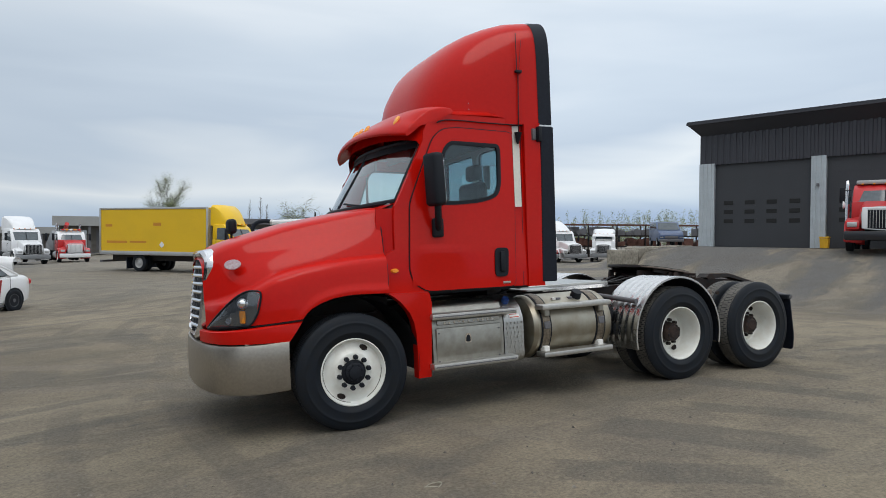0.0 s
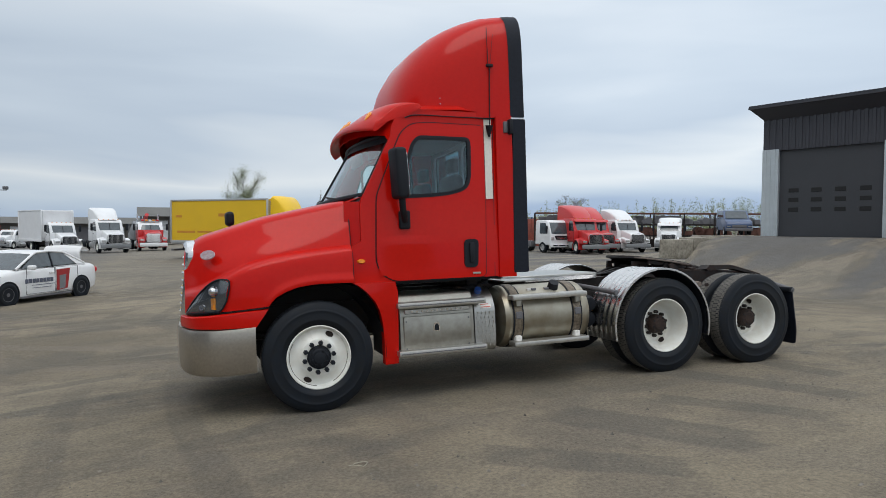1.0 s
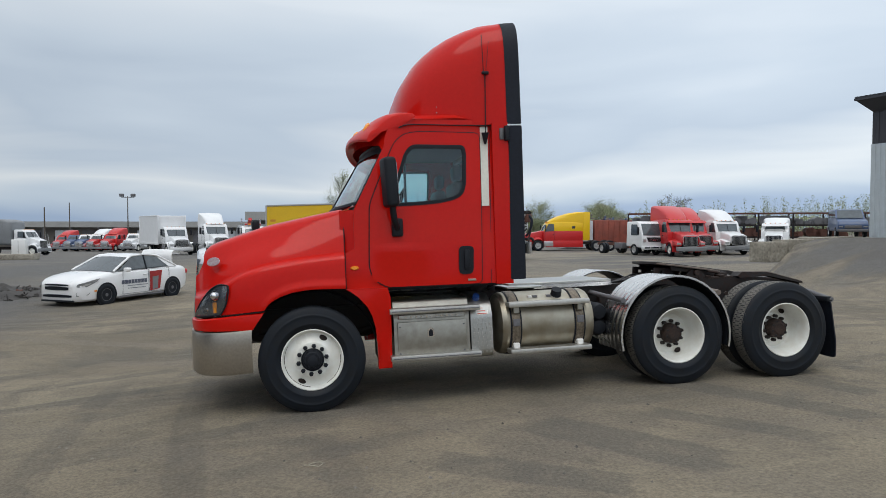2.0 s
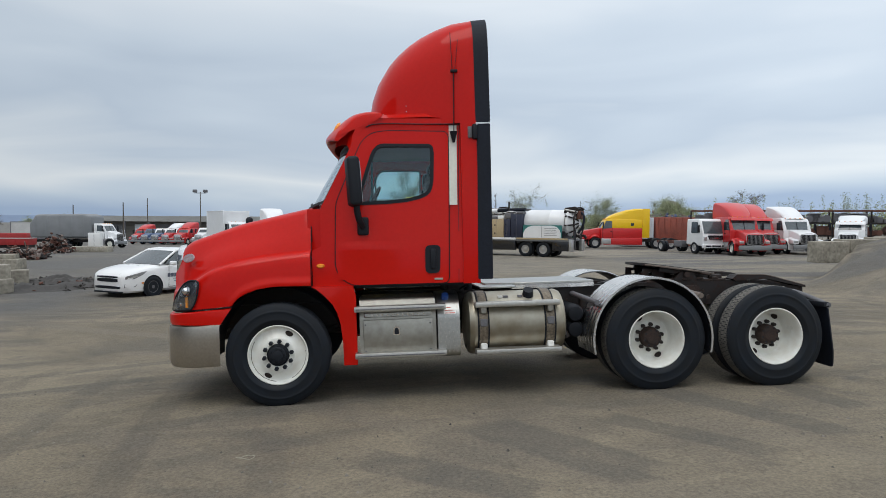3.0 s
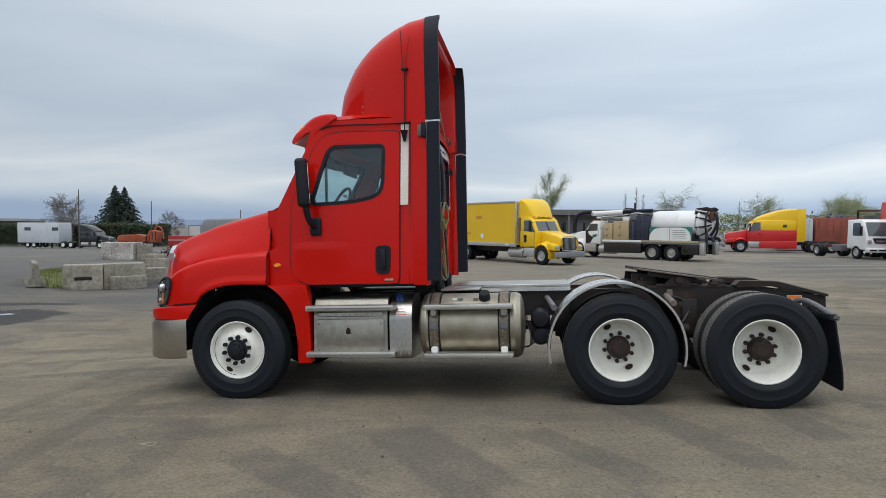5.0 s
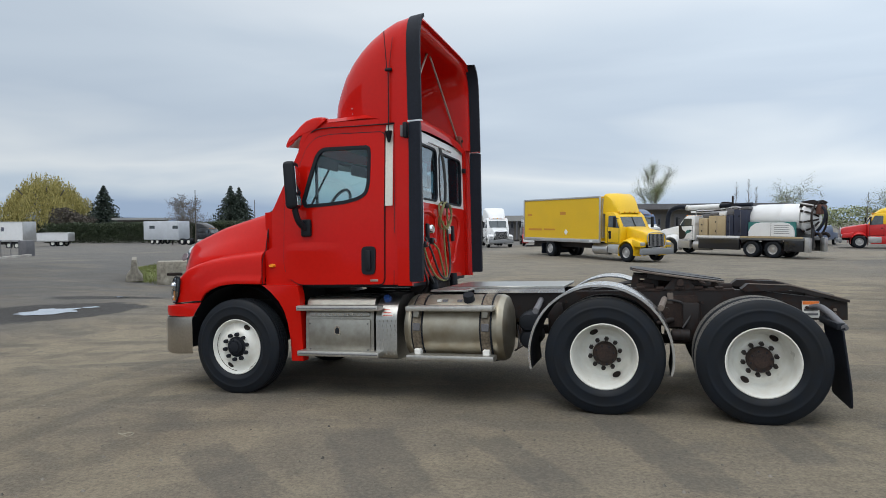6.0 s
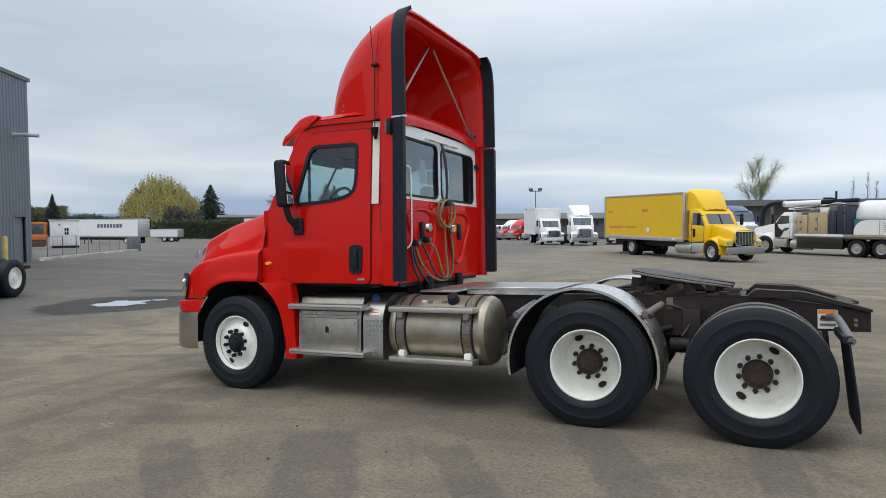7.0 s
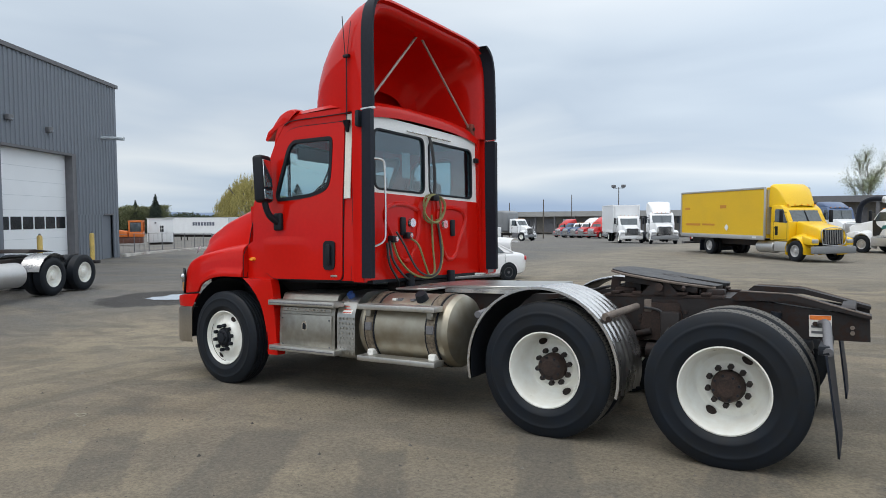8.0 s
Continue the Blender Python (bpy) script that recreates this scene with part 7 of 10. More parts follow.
def prism(prof, y0, y1, bevel=0.04, seg=2, taper=0.0, bm=None):
    """An outline in x-z, drawn out across y, edges rounded, narrowing upwards by taper."""
    own = bmesh.new()
    a, b = [own.verts.new((x, y0, z)) for x, z in prof], [own.verts.new((x, y1, z)) for x, z in prof]
    n = len(prof)
    own.faces.new(a)
    own.faces.new(b[::-1])
    for i in range(n):
        own.faces.new([a[i], b[i], b[(i + 1) % n], a[(i + 1) % n]])
    if bevel:
        bmesh.ops.bevel(own, geom=own.edges[:], offset=bevel, segments=seg, profile=0.5, affect="EDGES")
    if taper:
        z0 = min(z for _, z in prof)
        for v in own.verts:
            v.co.y *= 1 - taper * max(0, v.co.z - z0)
    return join(bm, own)


BG_TYRE = {}


def bg_wheel(parent, x, y, r, w, rim=None, hub=True):
    """A small wheel: tyre with its rim; the outer face looks away from the middle."""
    sy = 1 if y < 0 else -1
    key = (round(r, 3), round(w, 3), sy)
    if key not in BG_TYRE:
        h = w / 2
        t = part("wheel", lathe([(r * 0.58, -h * 0.85), (r * 0.75, -h), (r * 0.93, -h * 0.92), (r, -h * 0.7), (r, h * 0.7), (r * 0.93, h * 0.92), (r * 0.75, h), (r * 0.58, h * 0.85)], 26, (0, 0, 0), None, sy), TYRE)
        m = part("rim", lathe([(r * 0.60, -h * 0.8), (r * 0.55, -h * 0.85), (r * 0.50, -h * 0.3), (r * 0.34, -h * 0.25), (r * 0.30, -h * 0.55), (r * 0.18, -h * 0.6), (r * 0.16, -h * 0.85), (0.0, -h * 0.9)], 22, (0, 0, 0), None, sy), RIM)
        BG_TYRE[key] = (t.data, m.data)
        bpy.data.objects.remove(t)
        bpy.data.objects.remove(m)
    t = new("wheel", BG_TYRE[key][0])
    t.parent = parent
    t.matrix_basis = pose(x, y, r)
    m = BG_TYRE[key][1]
    if rim is not None:
        if (key, rim.name) not in BG_TYRE:
            c = m.copy()
            c.materials[0] = rim
            BG_TYRE[(key, rim.name)] = c
        m = BG_TYRE[(key, rim.name)]
    k = new("rim", m)
    k.parent = t
    return t


def slats(parent, name, x, y0, y1, z0, z1, n, material, lean=0.0, upright=False):
    for i in range(n):
        f = (i + 0.5) / n
        if upright:
            y = y0 + (y1 - y0) * f
            part(name, box(x - 0.03, x + 0.012, y - 0.009, y + 0.009, z0, z1), material, parent)
        else:
            z = z0 + (z1 - z0) * f
            part(name, box(x - 0.03 - lean * (z - z0), x + 0.02 - lean * (z - z0), y0, y1, z - 0.02, z + 0.02), material, parent)


def conventional(name, label, x, y, heading, paint, upper=None, back=-2.0, roof=2.85, fairing=0.0, fair_paint=None, rear_axles=(-4.6, -5.9), frame_end=-6.6, grille=None, bonnet=1.0, group="", rim=None, visor=None, dz=0.0, tanks=True, stacks=False, bump=None, fair_back=None, waist=1.86):
    """A bonneted tractor or truck cab on its frame; upper: second colour above the waist."""
    v = vehicle(name, label, "truck", x, y, heading, group, dz)
    up = upper or paint
    grille = grille or GREYP
    nose = bonnet
    cabf = -0.55
    part("hood", prism([(cabf, 0.95), (nose - 0.15, 0.95), (nose, 1.10), (nose - 0.04, waist - 0.34), (nose - 0.30, waist - 0.22), (cabf, waist + 0.06)], -0.72, 0.72, 0.09, 3, 0.08), paint, v, "sloping hood")
    for s in (-1, 1):
        rows = []
        for k in range(11):
            a = math.radians(200 - 215 * k / 10)
            rows.append([(0.60 * math.cos(a), s * yy, 0.53 + (0.62 + o) * math.sin(a)) for yy, o in ((1.18, -0.06), (1.20, 0.0), (1.12, 0.07), (0.85, 0.14), (0.62, 0.2))])
        part("fender", loft(rows), paint, v)
        part("fender_front", prism([(0.45, 0.85), (nose - 0.04, 0.80), (nose - 0.08, 1.12), (0.40, 1.25)], s * 0.68, s * 1.14, 0.06, 2), paint, v)
        part("headlight", box(nose - 0.16, nose - 0.02, s * 0.92 - 0.16, s * 0.92 + 0.16, 0.90, 1.08, 0.03), SILVER, v, "chrome headlight")
        part("cab_step", box(-1.45, -0.55, s * 1.02 - 0.14, s * 1.02 + 0.14, 0.42, 0.92, 0.04), SILVER if tanks else GREYP, v)
        mr = part("mirror", box(-0.72, -0.62, s * 1.38 - 0.09, s * 1.38 + 0.09, 1.85, 2.45, 0.03), BLACKP, v, "side mirror")
        part("mirror_arm", rod((-0.7, s * 1.08, 2.35), (-0.67, s * 1.34, 2.35), 0.02, 6), BLACKP, mr)
        bg_wheel(v, 0, s * 1.04, 0.5, 0.28, rim)
    part("bumper", box(nose - 0.06, nose + 0.12, -1.16, 1.16, 0.42, 0.76, 0.06, 2), bump or PGREY, v, "front bumper")
    gb = part("grille", box(nose - 0.06, nose + 0.01, -0.54, 0.54, 0.84, waist - 0.33, 0.04), BLACKP if grille in (GREYP, PGREY) else grille, v, "radiator grille")
    part("grille_surround", tube([(nose + 0.01, -0.55, 0.84), (nose + 0.01, 0.55, 0.84), (nose - 0.02, 0.55, waist - 0.33), (nose - 0.02, -0.55, waist - 0.33), (nose + 0.01, -0.55, 0.84)], 0.025, 6), SILVER, gb)
    slats(gb, "grille_bar", nose + 0.02, -0.51, 0.51, 0.87, waist - 0.36, 11, SILVER, 0, True)
    lowp = [(back, 0.95), (cabf, 0.95), (cabf + 0.02, waist + 0.04), (back, waist + 0.04)]
    part("cab_lower", prism(lowp, -1.06, 1.06, 0.05, 2), paint, v, "lower cab")
    cab = part("cab_upper", prism([(back, waist), (cabf, waist), (cabf - 0.38, roof - 0.18), (cabf - 0.62, roof), (back, roof)], -1.06, 1.06, 0.07, 2, 0.03), up, v, "upper cab")
    part("windscreen", loft([[(cabf + 0.035 - 0.06 * (yy / 0.95) ** 2, yy, waist + 0.02) for yy in (-0.98, -0.5, 0, 0.5, 0.98)], [(cabf - 0.285 - 0.06 * (yy / 0.95) ** 2, yy * 0.96, roof - 0.26) for yy in (-0.98, -0.5, 0, 0.5, 0.98)]]), VGLASS, cab, "dark windscreen")
    part("windscreen_post", rod((cabf + 0.05, 0, waist + 0.05), (cabf - 0.27, 0, roof - 0.26), 0.02, 6), BLACKP, cab)
    for s in (-1, 1):
        part("side_window", plate(rounded([(cabf - 0.10, waist - 0.04), (cabf - 0.98, waist + 0.02), (cabf - 0.98, roof - 0.20), (cabf - 0.42, roof - 0.20)], 0.06, 3), [], lambda p, q, d, s=s: (p, s * (1.066 * (1 - 0.03 * (q - 1.86)) - d), q), 0.012), VGLASS, cab, "side window")
        part("door_line", plate([(cabf - 0.10, 1.0), (cabf - 1.05, 1.0), (cabf - 1.05, waist + 0.04), (cabf - 0.10, waist + 0.04)], [[(cabf - 0.12, 1.02), (cabf - 1.03, 1.02), (cabf - 1.03, waist + 0.02), (cabf - 0.12, waist + 0.02)]], lambda p, q, d, s=s: (p, s * (1.065 - d), q), 0.012), BLACKP, cab)
        part("door_handle", box(cabf - 0.98, cabf - 0.84, s * 1.07 - 0.02, s * 1.07 + 0.02, 1.55, 1.62), BLACKP, cab)
        if back < -2.6:
            part("sleeper_window", plate(rounded([(back + 0.75, 2.12), (back + 1.05, 2.12), (back + 1.05, 2.36), (back + 0.75, 2.36)], 0.05, 3), [], lambda p, q, d, s=s: (p, s * (1.064 * (1 - 0.03 * (q - 1.86)) - d), q), 0.012), VGLASS, cab)
    if visor:
        part("visor", prism([(cabf - 0.02, roof - 0.26), (cabf - 0.18, roof - 0.08), (cabf - 0.40, roof - 0.04), (cabf - 0.30, roof - 0.16)], -0.98, 0.98, 0.01, 1), visor, cab)
    if fairing:
        fb = fair_back if fair_back is not None else back
        top = roof + fairing
        fz = fb
        rows = []
        for t in (0.0, 0.15, 0.35, 0.6, 0.85, 1.0):
            xx = cabf - 0.45 + (fz - cabf + 0.45) * t
            zz = roof - 0.05 + (top - roof + 0.05) * math.sin(t * math.pi / 2) ** 0.75
            ww = 0.72 + 0.34 * t ** 0.7
            rows.append([(xx, -ww, roof - 0.08), (xx, -ww, (roof + zz) / 2), (xx, -ww * 0.95, zz - 0.10), (xx, -ww * 0.80, zz), (xx, 0, zz + 0.03), (xx, ww * 0.80, zz), (xx, ww * 0.95, zz - 0.10), (xx, ww, (roof + zz) / 2), (xx, ww, roof - 0.08)])
        rows.append([(p[0], p[1], roof - 0.08) for p in rows[-1]])
        part("roof_fairing", loft(rows), fair_paint or up, v, "tall roof fairing")
    for k in range(5):
        part("roof_lamp", box(cabf - 0.50, cabf - 0.40, -0.75 + 0.375 * k - 0.035, -0.75 + 0.375 * k + 0.035, roof - 0.02, roof + 0.03, 0.012), AMBER, cab)
    for s in (-1, 1):
        part("frame_rail", box(frame_end, nose - 0.2, s * 0.40 - 0.04, s * 0.40 + 0.04, 0.62, 0.88), FRAME, v)
        if tanks:
            part("fuel_tank", lathe([(0, 0), (0.27, 0.02), (0.31, 0.06), (0.31, 1.24), (0.27, 1.28), (0, 1.3)], 20), SILVER, v).matrix_basis = Matrix.Translation((back + 0.35 if back < -2.6 else -2.9, s * 0.82, 0.62)) @ Matrix.Rotation(-math.pi / 2, 4, "Z")
        if stacks:
            part("exhaust_stack", rod((back - 0.12, s * 0.9, 0.9), (back - 0.12, s * 0.9, roof + 0.75), 0.075, 10), CHROME, v, "chrome exhaust stack")
        for ax in rear_axles:
            bg_wheel(v, ax, s * 1.05, 0.5, 0.26, rim)
            bg_wheel(v, ax, s * 0.72, 0.5, 0.26, rim)
    for ax in rear_axles:
        part("axle", rod((ax, -0.8, 0.5), (ax, 0.8, 0.5), 0.08, 8), FRAME, v)
    return v


def cargo_box(v, x0, x1, z0, z1, side, rail, label, bars=True, hw=1.25):
    bx = part("cargo_box", box(x0, x1, -hw, hw, z0, z1, 0.02, 1), side, v, label)
    for s in (-1, 1):
        part("top_rail", box(x0 - 0.02, x1 + 0.02, s * hw - 0.03, s * hw + 0.03, z1 - 0.07, z1 + 0.03, 0.01), rail, bx)
        part("bottom_rail", box(x0 - 0.02, x1 + 0.02, s * hw - 0.035, s * hw + 0.035, z0 - 0.10, z0 + 0.12, 0.01), rail, bx)
        for xx in (x0, x1):
            part("corner_post", box(xx - 0.06, xx + 0.06, s * hw - 0.04, s * hw + 0.04, z0, z1, 0.01), rail, bx)
        part("under_guard", box(x0 + 0.3, x1 - 1.0, s * 0.6 - 0.05, s * 0.6 + 0.05, 0.62, z0 - 0.1), FRAME, bx)
    part("nose_cap", box(x1, x1 + 0.05, -hw + 0.1, hw - 0.1, z0 + 0.2, z1 - 0.1), rail, bx)
    part("rear_frame", box(x0 - 0.06, x0 + 0.01, -hw, hw, z0, z1, 0.01), rail, bx)
    return bx


# yellow box truck
yt = conventional("box_truck", "yellow box truck with wind deflector and plain yellow body", 4.88, 29.4, -47.1, PYEL, back=-1.85, roof=2.70, rear_axles=(-6.83,), frame_end=-9.4, bonnet=1.05, fairing=1.06, fair_back=-1.95, rim=SILVER, tanks=True, bump=PGREY, grille=PGREY)
for s in (-1, 1):
    part("door_peep_window", plate(rounded([(-1.30, 1.22), (-1.50, 1.22), (-1.50, 1.66), (-1.30, 1.66)], 0.03, 2), [], lambda p, q, d, s=s: (p, s * (1.068 - d), q), 0.012), BLACKP, yt, "small dark lower door window")
yb = cargo_box(yt, -9.6, -2.0, 1.05, 3.60, PYELB, SILVER, "long yellow cargo body with silver rails")
for k, (a, b, zz, hh) in enumerate(((-9.2, -8.7, 2.55, 0.14), (-5.7, -5.15, 2.6, 0.18), (-9.1, -7.6, 1.62, 0.13), (-7.4, -6.2, 1.64, 0.11))):
    for s in (-1, 1):
        part("faded_lettering", box(a, b, s * 1.252 - 0.006, s * 1.252 + 0.006, zz, zz + hh), BAR_R, yb, "faint bars where lettering was")
for s in (-1, 1):
    d = part("diamond_sign", box(-0.13, 0.13, -0.006, 0.006, -0.13, 0.13), PWHITE, yb, "white diamond sign")
    d.matrix_basis = pose(-5.1, s * 1.262, 1.55) @ pose(0, 0, 0, 0, 45, 0)
    part("reflector", box(-2.9, -2.6, s * 1.29 - 0.006, s * 1.29 + 0.006, 1.02, 1.12), PWHITE, yb)
part("mud_flap", box(-7.7, -7.66, -1.2, 1.2, 0.15, 0.8), BLACKR, yt)
part("tail_step", box(-9.8, -9.6, -1.1, 1.1, 0.5, 0.62), GREYP, yt)

# white box truck and white tractor, parked nose on
bt = conventional("box_truck", "white box truck parked nose out", -11.8, 57.0, -62, PWHITE, back=-1.8, roof=2.66, waist=1.74, rear_axles=(-5.2,), frame_end=-7.2, bonnet=0.95, tanks=False, group="trucks parked in a row", bump=PWHITE)
cargo_box(bt, -8.2, -2.0, 1.05, 3.75, PWHITE, PWHITE, "tall white cargo body", hw=1.28)
conventional("tractor_truck", "white tractor truck with tall roof fairing", -7.7, 52.7, -68, PWHITE, back=-3.0, roof=2.78, waist=1.84, fairing=1.0, group="trucks parked in a row", grille=PGREY, bonnet=1.05)
tw = conventional("recovery_truck", "red and white recovery truck with roof light bar", -4.9, 56.5, -78, PRED, PWHITE, back=-2.2, roof=2.6, rear_axles=(-4.6, -5.9), group="trucks parked in a row", grille=PWHITE, stacks=True, bump=PWHITE)
lb = part("light_bar", box(-1.3, -1.0, -0.8, 0.8, 2.68, 2.80, 0.04), PGREY, tw, "grey light bar with amber and red lenses")
for k, m in enumerate((PRED, AMBER, PWHITE, AMBER, PRED)):
    part("bar_lens", box(-1.28, -0.98, -0.74 + 0.31 * k, -0.50 + 0.31 * k, 2.70, 2.84, 0.03), m, lb)
part("recovery_body", prism([(-6.6, 0.95), (-2.4, 0.95), (-2.4, 2.2), (-3.4, 2.7), (-5.8, 1.7), (-6.6, 1.5)], -1.15, 1.15, 0.05), PGREY, tw)
part("boom", rod((-5.8, 0, 1.7), (-2.9, 0, 3.3), 0.18, 8), PRED, tw)
conventional("tractor_truck", "white and blue tractor behind the yellow truck", 6.0, 58.0, -64, PWHITE, PBLUE, back=-3.0, roof=2.9, fairing=0.5, group="trucks parked in a row", grille=SILVER)

# far row along the depot
for i, (x, y, c, u, f) in enumerate(((-25.0, 93.5, PWHITE, None, 0.0), (-28.6, 95.5, PRED, None, 0.9), (-31.4, 98.5, PRED, PWHITE, 0.8), (-33.9, 101.5, PBLUE, PWHITE, 0.0), (-36.5, 104.5, PBLUE, None, 0.0), (-39.3, 108.0, PRED, None, 0.8))):
    conventional("tractor_truck", ("white day-cab tractor", "red tractor with roof fairing", "red and white tractor", "blue and white tractor", "blue day-cab tractor", "red sleeper tractor")[i] + " parked in the far row", x, y, -106, c, u, back=-3.4, roof=2.6, fairing=f, group="far row of tractors", grille=CHROME)

# white and black vacuum truck
vt = conventional("vacuum_truck", "white vacuum tanker truck with boom hose and tan cabinets", 7.54, 39.4, 142, PWHITE, back=-1.75, roof=2.55, rear_axles=(-5.6, -6.9), frame_end=-8.6, bonnet=1.15, tanks=True, grille=PGREY, bump=PWHITE, rim=SILVER)
PNAVY = mat("navy_cabinet", (0.022, 0.028, 0.055), 0.5, 0, 0.15, 1.2, 30, 0.0)
part("flat_bed", box(-8.7, -2.0, -1.20, 1.20, 1.06, 1.24, 0.02), PGREY, vt)
for s in (-1, 1):
    part("bed_edge", box(-4.9, -2.0, s * 1.215 - 0.02, s * 1.215 + 0.02, 1.13, 1.27, 0.01), PWHITE, vt, "pale edge of the flat bed")
    part("bed_edge", box(-8.65, -4.95, s * 1.215 - 0.02, s * 1.215 + 0.02, 1.16, 1.27, 0.01), PTAN, vt, "dusty edge of the flat bed")
    part("side_locker", box(-4.85, -2.1, s * 1.06 - 0.13, s * 1.06 + 0.13, 0.42, 1.08, 0.03), PBLACK, vt, "black under-bed locker")
    part("side_locker", box(-8.65, -7.55, s * 1.04 - 0.13, s * 1.04 + 0.13, 0.42, 1.08, 0.03), PBLACK, vt, "black tail locker")
    part("fender_panel", prism([(-7.55, 1.06), (-4.95, 1.06), (-5.05, 0.86), (-5.35, 1.02), (-7.2, 1.02), (-7.5, 0.86)], s * 1.20 - 0.02, s * 1.20 + 0.02, 0.005, 1), PBLACK, vt)
    part("tail_step", box(-8.95, -8.70, s * 0.95 - 0.22, s * 0.95 + 0.22, 0.40, 1.20, 0.03), SILVER, vt, "galvanised tail step")
    part("cab_splash", plate(rounded([(-0.62, 1.00), (-1.0, 1.05), (-1.2, 1.4), (-0.85, 1.62), (-0.75, 1.9), (-0.58, 1.95)], 0.06, 3), [], lambda p, q, d, s=s: (p, s * (1.072 - d), q), 0.01), PBLACK, vt, "black swoosh on the door")
    part("cab_splash", plate(rounded([(-1.05, 1.35), (-1.45, 1.45), (-1.5, 1.62), (-1.2, 1.60)], 0.05, 3), [], lambda p, q, d, s=s: (p, s * (1.072 - d), q), 0.01), PGREEN, vt)
for x0, x1, m, h, lab in ((-2.70, -2.08, PTAN, 2.36, "tan tool cabinet"), (-3.92, -2.78, PTAN, 2.52, "tan tool cabinet"), (-4.42, -3.96, PNAVY, 2.54, "navy tool cabinet"), (-5.32, -4.46, PNAVY, 2.88, "tall navy machinery cabinet")):
    c = part("cabinet", box(x0, x1, -1.12, 1.12, 1.24, h, 0.03), m, vt, lab)
    for s in (-1, 1):
        part("cabinet_seam", box((x0 + x1) / 2 - 0.01, (x0 + x1) / 2 + 0.01, s * 1.122 - 0.006, s * 1.122 + 0.006, 1.3, h - 0.06), GREYP, c)
        for zz in (1.5, h - 0.45):
            part("cabinet_latch", box((x0 + x1) / 2 + 0.05, (x0 + x1) / 2 + 0.13, s * 1.128 - 0.01, s * 1.128 + 0.01, zz, zz + 0.10, 0.01), BLACKP, c)
tk = part("vacuum_tank", lathe([(0, 0.02), (0.5, 0.06), (0.80, 0.2), (0.86, 0.4), (0.86, 1.2), (0.875, 1.22), (0.875, 1.28), (0.86, 1.3), (0.86, 2.9), (0.80, 3.08), (0, 3.12)], 36), PWHITE, vt, "white cylindrical tank")
tk.matrix_basis = Matrix.Translation((-8.40, 0, 2.32)) @ Matrix.Rotation(-math.pi / 2, 4, "Z")
part("tank_cradle", box(-8.2, -5.4, -0.85, 0.85, 1.24, 1.75, 0.05), PBLACK, vt)
for s in (-1, 1):
    arch = [(-5.42, 1.28), (-5.42, 1.55), (-5.55, 1.82), (-5.80, 2.02), (-6.15, 2.10), (-7.45, 2.10), (-7.80, 2.02), (-8.02, 1.82), (-8.12, 1.55), (-8.12, 1.28)]
    sk = part("hose_cover", plate(arch, [], lambda p, q, d, s=s: (p, s * (1.15 - d), q), 0.10), PWHITE, vt, "white arched side cover")
    part("cover_back", plate([(-5.36, 1.26), (-5.36, 2.13), (-8.18, 2.13), (-8.18, 1.26)], [], lambda p, q, d, s=s: (p, s * (1.05 - d), q), 0.04), PGREEN, vt, "dark teal panel behind the cover")
    part("cover_seam", box(-6.79, -6.77, s * 1.152 - 0.004, s * 1.152 + 0.004, 1.3, 2.08), GREYP, sk)
    for k in range(5):
        part("cover_lettering", box(-7.85 + 0.05 * (k % 2), -6.98, s * 1.153 - 0.004, s * 1.153 + 0.004, 1.44 + 0.115 * k, 1.468 + 0.115 * k), PGREY, sk)
hf = part("tank_door", lathe([(0, 0.0), (0.30, 0.03), (0.60, 0.22), (0.86, 0.50), (0.93, 0.56), (0.93, 0.66), (0.88, 0.68)], 30), PWHITE, vt, "white domed rear door")
hf.matrix_basis = Matrix.Translation((-9.00, 0, 2.32)) @ Matrix.Rotation(-math.pi / 2, 4, "Z")
part("door_rim", lathe([(0.90, 0), (0.97, 0.0), (0.97, 0.10), (0.90, 0.10)], 30), FRAME, hf, "dark clamp ring")
for k in range(5):
    a = math.radians(-50 + 38 * k)
    part("door_rib", tube([(-8.50, 0.90 * math.cos(a), 2.32 + 0.90 * math.sin(a)), (-8.82, 0.66 * math.cos(a), 2.32 + 0.66 * math.sin(a)), (-9.02, 0.25 * math.cos(a), 2.32 + 0.25 * math.sin(a))], 0.05, 6), FRAME, vt)
    part("clamp_lug", box(-8.46, -8.30, 0.96 * math.cos(a) - 0.05, 0.96 * math.cos(a) + 0.05, 2.32 + 0.96 * math.sin(a) - 0.05, 2.32 + 0.96 * math.sin(a) + 0.05, 0.015), FRAME, vt)
for s in (-1, 1):
    part("door_ram", rod((-8.15, s * 0.62, 3.20), (-9.05, s * 0.55, 3.02), 0.055, 8), SILVER, vt)
    part("hinge_bracket", prism([(-8.1, 2.95), (-8.9, 2.95), (-9.15, 3.25), (-8.9, 3.38), (-8.2, 3.30)], s * 0.55 - 0.04, s * 0.55 + 0.04, 0.01, 1), FRAME, vt, "dark door hinge bracket")
    part("discharge_pipe", tube([(-8.75, s * 0.4, 1.35), (-9.15, s * 0.45, 1.45), (-9.3, s * 0.5, 1.25)], 0.09, 8), FRAME, vt)
part("rear_bracket", box(-9.22, -8.95, -0.35, 0.45, 2.55, 3.10, 0.04), SCRAPR, vt, "rusty hose bracket")
part("rear_post", box(-9.0, -8.85, 0.60, 0.78, 0.55, 1.95, 0.02), PBLACK, vt)
part("hanging_hose", tube([(-9.2, 0.3, 3.0), (-9.45, 0.4, 2.7), (-9.4, 0.5, 2.1), (-9.1, 0.55, 1.6)], 0.08, 8), BLACKR, vt)
